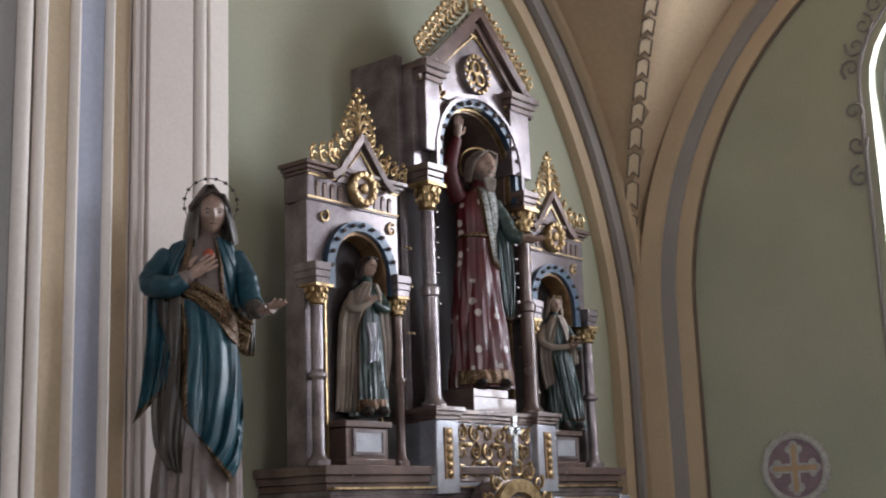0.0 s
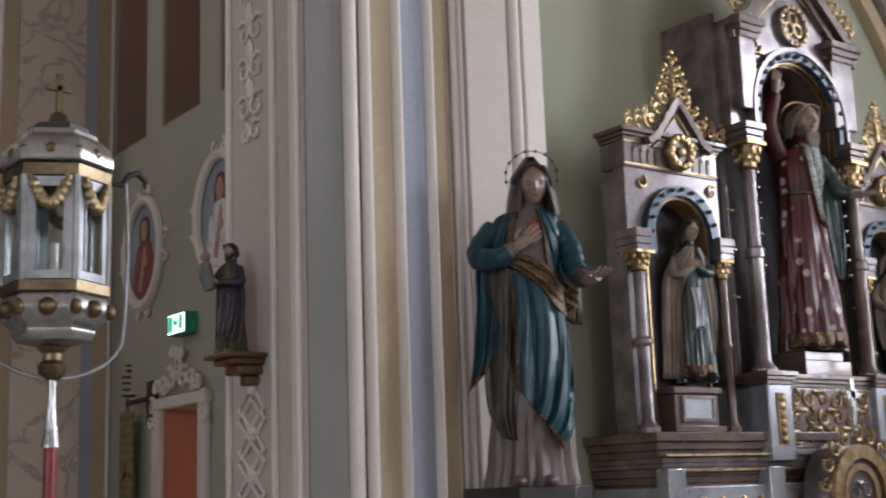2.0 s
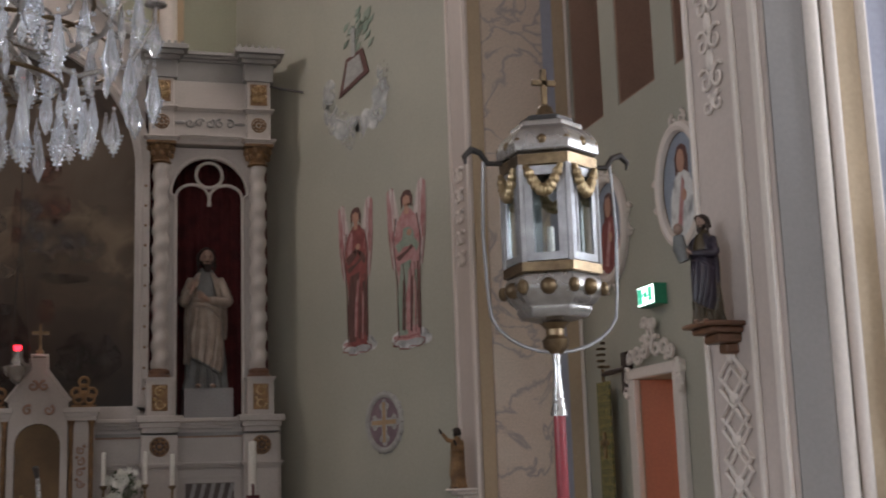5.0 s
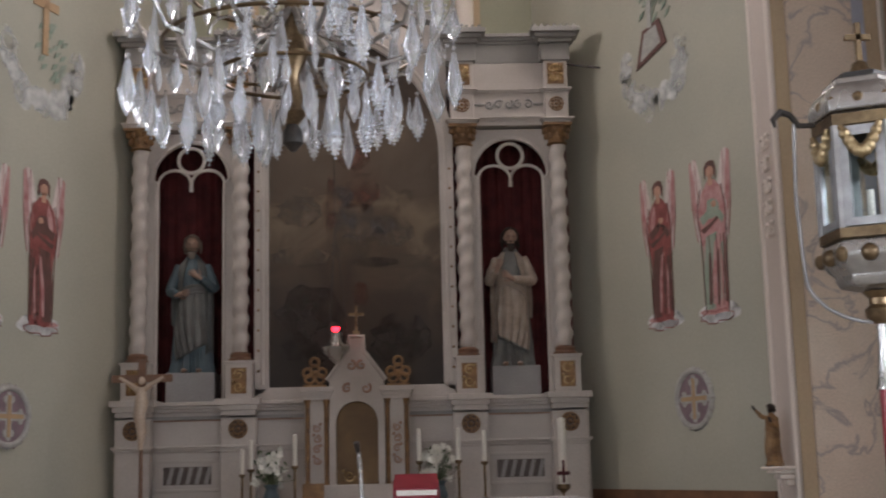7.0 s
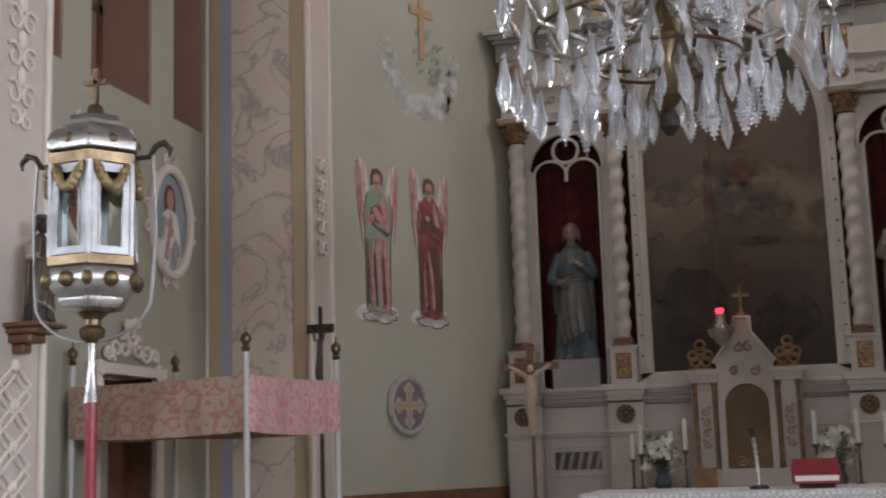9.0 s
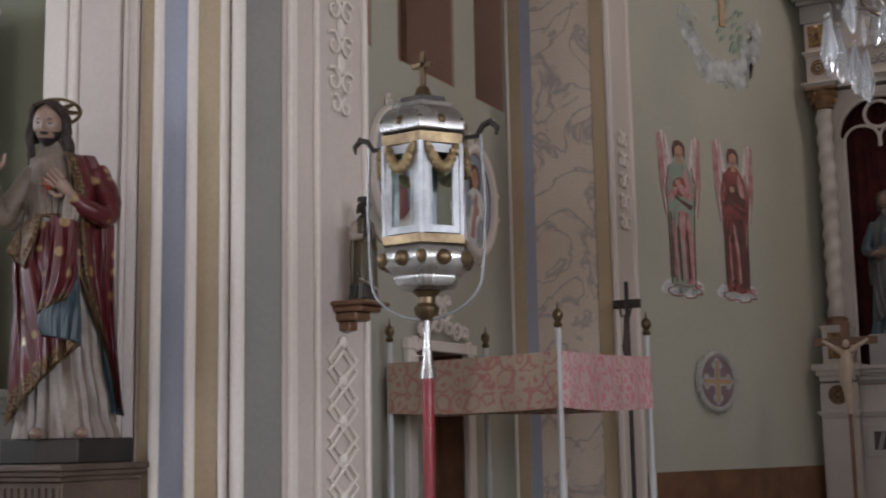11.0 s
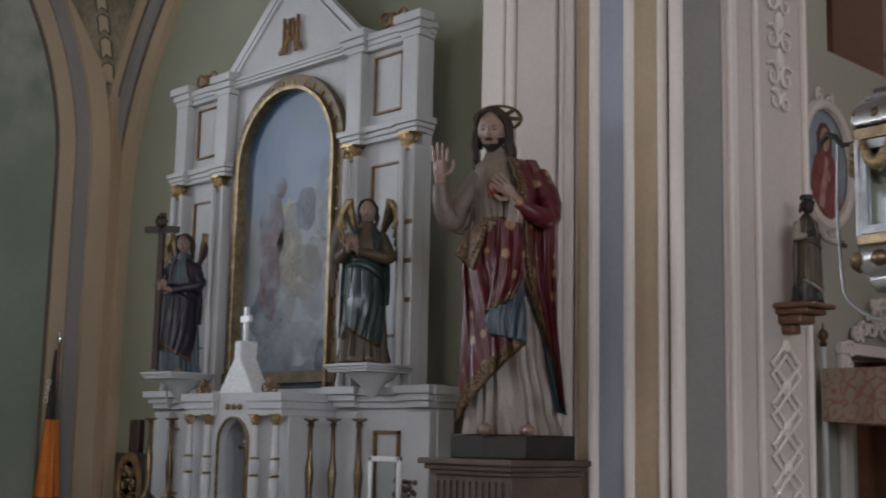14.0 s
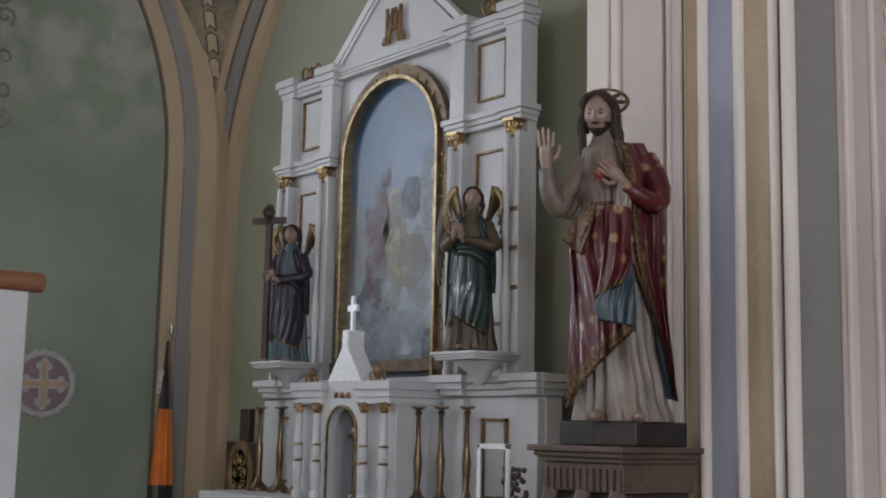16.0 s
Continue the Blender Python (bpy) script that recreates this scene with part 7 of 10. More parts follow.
robed("angel_statue", (-5.98, 5.2, 2.12), 1.04, 40, [OLIVE, FOREST, BROCADE, SKIN, HAIR, OLIVE, DARKWOOD], "dark green painted winged statue with joined hands", 14,
      [(-1, (-0.15, -0.06, 0.62), (-0.09, -0.15, 0.66), (-0.07, -0.17, 0.74)), (1, (0.15, -0.06, 0.62), (-0.03, -0.15, 0.65), (-0.06, -0.17, 0.74))], wings=True, group="altar angels")


def candlestick(x, y, z, h):
    ob = thing("candlestick", (x, y, z), "tall turned brass altar candlestick", "candlestick", "altar candlesticks")
    part("stem", Shape().lathe(x, y, [(0.075, z + 0.03), (0.03, z + 0.07), (0.018, z + 0.12), (0.024, z + 0.2), (0.03, z + h * 0.45), (0.016, z + h * 0.62), (0.014, z + h * 0.9), (0.024, z + h * 0.93), (0.014, z + h * 0.96)], 14), BRASS, ob)
    part("foot", Shape().lathe(x, y, [(0.085, z), (0.085, z + 0.02), (0.07, z + 0.035)], 14), BRASS, ob)
    part("drip_pan", Shape().lathe(x, y, [(0.012, z + h * 0.96), (0.05, z + h * 0.985), (0.05, z + h), (0.02, z + h)], 14), BRASS, ob)


for x in (-8.36, -8.07, -7.82, -6.43, -6.2, -5.95):
    candlestick(x, 5.16, 1.14, 0.63)
# loose things by the white altar
pf = thing("photo_frame", (-5.385, 4.85, 1.14), "white picture frame leaning on the altar table", "frame")
f = Shape()
for a, b, c, d in ((-5.495, 1.14, -5.465, 1.55), (-5.255, 1.14, -5.225, 1.55), (-5.495, 1.52, -5.225, 1.55), (-5.495, 1.14, -5.225, 1.17)):
    f.box(a, 4.84, b, c, 4.86, d)
part("frame", f, GLARE, pf, "", 0.004)
part("glass", Shape().box(-5.465, 4.849, 1.17, -5.255, 4.853, 1.52), PANE, pf)
fl = thing("flowers", (-5.355, 5.0, 1.14), "small bunch of dusky pink flowers", "flowers")
f = Shape()
rnd = random.Random(5)
for i in range(40):
    f.ball((-5.355 + rnd.uniform(-0.07, 0.07), 5.0 + rnd.uniform(-0.05, 0.05), 1.2 + rnd.uniform(0, 0.22)), 0.018, n=6, m=4)
split_part("blossom", f, ROSE, fl)
ic = thing("standing_board", (-8.86, 5.3, 0), "dark wooden memorial board with a gilt oval and small cross", "board")
part("board", Shape().box(-9.1, 5.3, 0.6, -8.62, 5.36, 1.5), DARKWOOD, ic, "", 0.01)
part("post", Shape().box(-8.92, 5.31, 1.48, -8.78, 5.37, 1.76), DARKWOOD, ic, "", 0.008)
o = Shape().lathe(0, 0, [(0.0, 0.0), (0.14, 0.0), (0.15, 0.02), (0.19, 0.02), (0.2, 0.0)], 24, 0, 0.95, 1.3)
o.moved(Matrix.Translation((-8.86, 5.3, 1.25)) @ Matrix.Rotation(radians(90), 4, "X"))
part("oval", o, DULLGOLD, ic)
part("relief", scroll_panel(Shape(), -8.96, -8.76, 1.1, 1.4, 5.29, 2, 3, 0.01), GOLD, ic)
fg = thing("flag", (-9.825, 5.1, 0), "furled orange and black flag on a pole in the corner", "flag")
part("pole", Shape().tube([(-9.825, 5.1, 0.0), (-9.755, 5.1, 2.38)], 0.014, 8), WOOD, fg)
part("pole_tip", Shape().lathe(-9.753, 5.1, [(0.012, 2.38), (0.022, 2.41), (0.004, 2.5)], 10), METAL, fg)
for nm, z0, z1, m in (("upper_cloth", 1.75, 2.33, IRON), ("middle_cloth", 1.12, 1.75, mat("orange_flag_cloth", (0.62, 0.17, 0.02), (0.52, 0.13, 0.015), 5, 0.75, 0, 0.2)), ("lower_cloth", 0.5, 1.12, IRON)):
    f = Shape()
    vs, n = [], 28
    for k in range(9):
        z = z0 + (z1 - z0) * k / 8
        w = 0.02 + 0.135 * (2.36 - z) / 1.6
        for i in range(n):
            a = 2 * math.pi * i / n
            r = 1 + 0.22 * math.sin(5 * a + 1 + z * 1.5)
            vs.append((-9.785 - w * 0.25 + w * r * math.cos(a), 5.1 + 0.6 * w * r * math.sin(a), z))
    f.add(vs, [(k * n + i, k * n + (i + 1) % n, (k + 1) * n + (i + 1) % n, (k + 1) * n + i) for k in range(8) for i in range(n)] + [tuple(range(n)), tuple(8 * n + i for i in range(n))])
    part(nm, f, m, fg)
tx = bpy.data.curves.new("flag_word", "FONT")
tx.body, tx.size, tx.extrude, tx.align_x = "CENAD", 0.06, 0.001, "CENTER"
tx.materials.append(GLARE)
src = bpy.data.objects.new("word", tx)
scene.collection.objects.link(src)
bpy.context.view_layer.update()
word = bpy.data.meshes.new_from_object(src)
bpy.data.objects.remove(src)
tmp = new("lettering", word)
tmp.parent = fg
tmp.matrix_parent_inverse = Matrix.Translation(-fg.location)
tmp.matrix_basis = Matrix.Translation((-9.735, 5.03, 1.98)) @ Matrix.Rotation(radians(38), 4, "Z") @ Matrix.Rotation(radians(90), 4, "X") @ Matrix.Rotation(radians(82), 4, "Z")
pu = thing("pulpit", (-6.6, 2.3, 0), "white pulpit panel with a rounded brown wooden rail", "pulpit")
part("panel", Shape().box(-6.9, 1.2, 1.0, -6.5, 2.56, 2.3), WHITE, pu, "", 0.01)
part("foot", Shape().box(-6.8, 1.3, 0.0, -6.6, 2.3, 1.0), WHITE, pu)
part("rail", Shape().tube([(-6.6, 1.1, 2.36), (-6.6, 2.67, 2.36)], 0.055, 12), mat("orange_brown_wood", (0.30, 0.13, 0.06), (0.24, 0.10, 0.05), 6, 0.4, 0, 0.1), pu, "", 0.01)

# ---- round emblems on the walls ----


def emblem(m, r, label, ground, ring, cross):
    """A painted roundel with a gilt cross; m takes its face from -y to the wall."""
    ob = thing("wall_emblem", m.translation, label, "emblem", "wall emblems")
    d = Shape().lathe(0, 0, [(0.0, 0.012), (r * 0.8, 0.012), (r * 0.8, 0.0)], 32)
    rg = Shape()
    rg.tube([(r * 0.86 * math.cos(a * math.pi / 24), r * 0.86 * math.sin(a * math.pi / 24), 0.008) for a in range(49)], r * 0.1, 8)
    for i in range(20):
        a = i * math.pi / 10
        rg.ball((r * 0.95 * math.cos(a), r * 0.95 * math.sin(a), 0.008), r * 0.06, r * 0.06, 0.012, 6, 4)
    pale = Shape()
    pale.box(-r * 0.13, -r * 0.5, 0.012, r * 0.13, r * 0.5, 0.016)
    pale.box(-r * 0.5, -r * 0.13, 0.012, r * 0.5, r * 0.13, 0.0165)
    for dx, dy in ((0, 1), (0, -1), (1, 0), (-1, 0)):
        for e, o in ((0.62, 0.0), (0.5, 0.13), (0.5, -0.13)):
            pale.lathe((dx * e + dy * o) * r, (dy * e + dx * o) * r, [(r * 0.115, 0.012), (r * 0.11, 0.017)], 12)
    c = Shape()
    c.box(-r * 0.065, -r * 0.62, 0.014, r * 0.065, r * 0.62, 0.021)
    c.box(-r * 0.62, -r * 0.065, 0.014, r * 0.62, r * 0.065, 0.022)
    lf = Shape()
    for i in range(14):
        a = i * math.pi / 7
        spiral(lf, (r * 0.87 * math.cos(a), r * 0.87 * math.sin(a), 0.022), r * 0.075, 1.1, a, 1 if i % 2 else -1, (1, 0, 0), (0, 1, 0), r * 0.018, 8)
    mm = m @ Matrix.Rotation(radians(90), 4, "X")
    for nm, s2, mt in (("ground", d, ground), ("wreath", rg, ring), ("wreath_leaf", lf, ground), ("cross_field", pale, ring), ("cross", c, cross)):
        part(nm, s2.moved(mm), mt, ob)


VIOLET = mat("dull_violet_paint", (0.24, 0.17, 0.19), (0.19, 0.135, 0.155), 6, 0.7, 0, 0.05)
PALEGREY = mat("pale_grey_stencil", (0.42, 0.41, 0.38), (0.34, 0.33, 0.31), 20, 0.7, 0, 0.1)
OCHRE = mat("ochre_stencil", (0.46, 0.31, 0.18), (0.40, 0.27, 0.15), 10, 0.7, 0, 0.1)
emblem(pose(10.05, 4.36, 1.88, 0, 0, -90), 0.29, "violet painted wall roundel with an ochre cross", VIOLET, PALEGREY, OCHRE)
emblem(pose(-10.05, 4.12, 1.93, 0, 0, 90), 0.29, "violet painted wall roundel with an ochre cross", VIOLET, PALEGREY, OCHRE)
AP = math.degrees(math.atan(SLANT))
emblem(pose(3.105 - 0.012, 11.336 - 0.005, 2.127, 0, 0, -90 + AP), 0.29, "violet painted wall roundel with an ochre cross", VIOLET, PALEGREY, OCHRE)
emblem(pose(-2.953 + 0.04, 11.23 - 0.0, 2.105, 0, 0, 90 - AP), 0.29, "violet painted wall roundel with an ochre cross", VIOLET, PALEGREY, OCHRE)

# ---- stencilled figures on the apse walls ----
ROSEP = faded(mat("rose_wall_stencil", (0.29, 0.085, 0.075), (0.19, 0.055, 0.05), 11, 0.75, 0, 0.05), 7, 0.15, 0.36)
PINKP = faded(mat("pink_wall_stencil", (0.50, 0.30, 0.29), (0.40, 0.17, 0.17), 11, 0.75, 0, 0.05), 7, 0.15, 0.36)
MINTP = faded(mat("faded_green_stencil", (0.24, 0.31, 0.24), (0.30, 0.34, 0.28), 8, 0.75, 0, 0.05), 7, 0.2, 0.42)
DUSKP = faded(mat("dusky_brown_stencil", (0.10, 0.05, 0.042), (0.14, 0.065, 0.055), 8, 0.75, 0, 0.05), 7, 0.15, 0.36)
FLESHP = faded(mat("flesh_stencil", (0.50, 0.29, 0.21), (0.42, 0.23, 0.165), 8, 0.75, 0, 0.05), 7, 0.05, 0.2)
WINGP = faded(mat("pale_rose_stencil", (0.66, 0.58, 0.55), (0.56, 0.47, 0.44), 9, 0.8, 0, 0.05), 6, 0.15, 0.35)
CLOUDP = faded(mat("white_cloud_stencil", (0.74, 0.74, 0.73), (0.62, 0.62, 0.61), 7, 0.8, 0, 0.05), 5, 0.28, 0.5)
MISTP = faded(mat("thin_white_cloud_stencil", (0.70, 0.70, 0.68), (0.58, 0.59, 0.57), 7, 0.8, 0, 0.05), 5, 0.38, 0.68)


def mural(m, h, robe, fold, trim, label, s=1):
    """A flat painted winged figure on a wall, of plain shapes, standing on a small cloud."""
    ob = thing("painted_figure", m.translation, label, "wall painting", "apse wall figures")

    def flat(nm, polys, mt, lift):
        sh = Shape()
        for p in polys:
            sh.prism([(s * a * h * 1.32, b * h) for a, b in p], "y", -lift * 0.4 - 0.001, -lift * 0.4 + 0.0003)
        part(nm, sh.moved(m), mt, ob)

    el = lambda cx, cz, rx, rz: [(cx + rx * math.cos(a * math.pi / 9), cz + rz * math.sin(a * math.pi / 9)) for a in range(18)]
    flat("cloud", [el(-0.055, 0.05, 0.075, 0.05), el(0.06, 0.05, 0.085, 0.055), el(0.0, 0.02, 0.09, 0.035), el(0.11, 0.035, 0.05, 0.035)], CLOUDP, 0.001)
    flat("cloud_edge", [el(-0.02, 0.06, 0.1, 0.02)], PINKP, 0.003)
    flat("wing_field", [[(-0.04, 0.7), (-0.075, 0.9), (-0.09, 0.97), (-0.12, 0.99), (-0.135, 0.85), (-0.12, 0.66), (-0.105, 0.5), (-0.09, 0.45), (-0.07, 0.6)], [(0.04, 0.72), (0.075, 0.92), (0.09, 0.98), (0.12, 1.0), (0.135, 0.86), (0.12, 0.66), (0.105, 0.5), (0.09, 0.45), (0.07, 0.62)]], WINGP, 0.0015)
    feather = Shape()
    for sd in (1, -1):
        for j in range(4):
            feather.tube([(s * 1.32 * sd * (0.07 + 0.012 * j) * h, -0.002, (0.66 - 0.06 * j) * h), (s * 1.32 * sd * (0.095 + 0.013 * j) * h, -0.002, (0.8 - 0.04 * j) * h), (s * 1.32 * sd * (0.1 + 0.013 * j) * h, -0.002, (0.985 - 0.06 * j) * h)], 0.005, 4)
    part("feather_line", feather.moved(m), PINKP, ob)
    flat("wing", [[(-0.1, 0.7), (-0.13, 0.98), (-0.145, 0.96), (-0.14, 0.78), (-0.115, 0.6)], [(0.1, 0.74), (0.125, 0.99), (0.145, 0.97), (0.14, 0.8), (0.115, 0.62)]], PINKP, 0.002)
    flat("robe", [[(-0.06, 0.05), (-0.02, 0.035), (0.03, 0.05), (0.075, 0.04), (0.085, 0.12), (0.08, 0.3), (0.085, 0.45), (0.1, 0.6), (0.092, 0.7), (0.07, 0.78), (0.03, 0.83), (-0.02, 0.83), (-0.07, 0.76), (-0.095, 0.66), (-0.1, 0.57), (-0.075, 0.46), (-0.062, 0.3), (-0.07, 0.15)]], robe, 0.004)
    flat("drapery", [[(-0.07, 0.07), (-0.01, 0.07), (0.0, 0.35), (0.03, 0.52), (-0.05, 0.5), (-0.075, 0.3)], [(0.03, 0.12), (0.06, 0.12), (0.07, 0.45), (0.05, 0.45)]], fold, 0.006)
    flat("bust", [el(0.0, 0.66, 0.055, 0.06)], trim, 0.007)
    flat("fold_shade", [[(-0.05, 0.1), (-0.03, 0.1), (-0.02, 0.4), (-0.035, 0.4)], [(0.01, 0.09), (0.025, 0.09), (0.04, 0.42), (0.02, 0.4)], [(0.065, 0.1), (0.08, 0.1), (0.08, 0.5), (0.07, 0.5)], [(-0.08, 0.55), (-0.06, 0.52), (0.06, 0.6), (0.07, 0.64), (0.0, 0.58)]], DUSKP, 0.009)
    flat("head", [el(0.005, 0.885, 0.03, 0.04), [(-0.012, 0.8), (0.02, 0.8), (0.018, 0.87), (-0.01, 0.87)]], FLESHP, 0.0105)
    flat("hair", [[(-0.035, 0.83), (-0.038, 0.91), (-0.02, 0.94), (0.008, 0.95), (0.035, 0.94), (0.048, 0.9), (0.044, 0.83), (0.032, 0.86), (0.03, 0.9), (0.005, 0.92), (-0.02, 0.905), (-0.024, 0.86)]], DUSKP, 0.012)
    flat("light_fold", [[(-0.02, 0.1), (-0.005, 0.1), (0.005, 0.3), (0.03, 0.48), (0.01, 0.46), (-0.015, 0.28)], [(0.04, 0.08), (0.055, 0.08), (0.06, 0.36), (0.05, 0.4)], [(-0.06, 0.72), (-0.03, 0.8), (-0.02, 0.74), (-0.04, 0.62), (-0.07, 0.6)]], PINKP, 0.0095)
    flat("arm", [[(-0.09, 0.62), (-0.06, 0.57), (0.01, 0.63), (0.03, 0.68), (0.01, 0.69), (-0.05, 0.64)], [(0.09, 0.6), (0.07, 0.56), (0.03, 0.62), (0.02, 0.66), (0.05, 0.65)]], fold, 0.0105)
    flat("cupped_palm", [el(0.02, 0.685, 0.018, 0.02)], FLESHP, 0.0115)
    rimline = Shape()
    rimline.tube([(s * 1.32 * h * (0.115 * math.cos(a * math.pi / 9) + 0.012 * math.sin(3 * a)), -0.003, h * (0.025 + (0.035 + 0.01 * math.cos(2 * a)) * math.sin(a * math.pi / 9))) for a in range(19)], 0.005, 4)
    part("cloud_line", rimline.moved(m), ROSEP, ob)
    edge = Shape()
    for x0, x1 in ((-0.075, -0.1), (0.085, 0.1)):
        edge.tube([(s * 1.32 * x0 * h, -0.004, 0.06 * h), (s * 1.32 * x0 * 1.05 * h, -0.004, 0.4 * h), (s * 1.32 * x1 * h, -0.004, 0.66 * h), (s * 1.32 * x1 * 0.75 * h, -0.004, 0.79 * h)], 0.005, 4)
    for q in (-0.03, 0.02, 0.05):
        edge.tube([(s * 1.32 * q * h, -0.004, 0.08 * h), (s * 1.32 * (q + 0.015) * h, -0.004, 0.3 * h), (s * 1.32 * q * h, -0.004, 0.5 * h)], 0.004, 4)
    part("outline", edge.moved(m), DUSKP, ob)


def on_apse(s, y, z, out=0.006):
    x0 = RX if s > 0 else LX
    x = x0 - s * SLANT * (y - 10.4)
    return pose(x - s * out, y, z, 0, 0, s * (-90 + AP))


mural(on_apse(1, 11.68, 2.8), 1.46, ROSEP, DUSKP, ROSEP, "rose red winged figure painted on the apse wall")
mural(on_apse(1, 10.96, 2.78), 1.5, PINKP, MINTP, MINTP, "pink and green winged figure painted on the apse wall")
mural(on_apse(-1, 10.92, 2.86), 1.48, MINTP, PINKP, ROSEP, "green and pink winged figure painted on the apse wall", -1)
mural(on_apse(-1, 11.6, 2.86), 1.5, ROSEP, DUSKP, DUSKP, "rose red winged figure painted on the apse wall", -1)


def cloud_emblem(m, label, kind):
    ob = thing("painted_emblem", m.translation, label, "wall painting", "apse wall emblems")
    c = Shape()
    rnd = random.Random(kind)
    for i in range(26):
        a = math.pi * (1.08 + 0.84 * i / 25) + (0 if i % 2 else 0.02)
        r = 0.42 + rnd.uniform(-0.06, 0.04)
        x, z = r * 0.95 * math.cos(a), 0.2 + r * 1.35 * math.sin(a)
        q = rnd.uniform(0.04, 0.1)
        c.prism([(x + q * math.cos(t * math.pi / 6), z + q * 1.3 * math.sin(t * math.pi / 6)) for t in range(12)], "y", -0.002 - 0.0001 * i, 0.0)
    part("cloud_rim", c.moved(m), MISTP, ob)
    d = Shape()
    if kind == 1:
        d.prism([(-0.2, -0.02), (0.2, 0.1), (0.12, 0.32), (-0.1, 0.28)], "y", -0.012, 0)
        part("book", d.moved(m), DUSKP, ob)
        d = Shape()
        d.prism([(-0.14, 0.03), (0.13, 0.12), (0.08, 0.28), (-0.07, 0.25)], "y", -0.015, 0)
        d.box(-0.025, -0.014, 0.28, 0.025, -0.004, 0.52)
        part("page", d.moved(m), PALEGREY, ob)
    else:
        d.box(-0.03, -0.014, 0.05, 0.03, -0.004, 0.62)
        d.box(-0.14, -0.014, 0.42, 0.14, -0.004, 0.49)
        part("cross", d.moved(m), OCHRE, ob)
    g = Shape()
    for i in range(24):
        x, z = rnd.uniform(-0.15, 0.2), rnd.uniform(-0.18, 0.3) if kind == 2 else rnd.uniform(0.3, 0.62)
        g.prism([(x, z), (x + 0.05, z + 0.02), (x + 0.08, z + 0.07), (x + 0.02, z + 0.05)], "y", -0.008, -0.002)
    part("leaf", g.moved(m), MINTP, ob)


cloud_emblem(on_apse(1, 11.65, 5.35) @ Matrix.Diagonal((1.25, 1, 1.2, 1)), "book and palms ringed by white painted clouds", 1)
cloud_emblem(on_apse(-1, 11.55, 5.4) @ Matrix.Diagonal((1.25, 1, 1.2, 1)), "cross and leaves ringed by white painted clouds", 2)

# ---- the high altar ----


def rosette(sh, x, y, z, r):
    for i in range(8):
        a = i * math.pi / 4
        sh.ball((x + r * 0.62 * math.cos(a), y, z + r * 0.62 * math.sin(a)), r * 0.24, 0.012, r * 0.24, 8, 5)
    sh.ball((x, y, z), r * 0.26, 0.016, r * 0.26, 10, 6)
    sh.tube([(x + r * math.cos(a * math.pi / 12), y, z + r * math.sin(a * math.pi / 12)) for a in range(25)], r * 0.1, 6)
    return sh


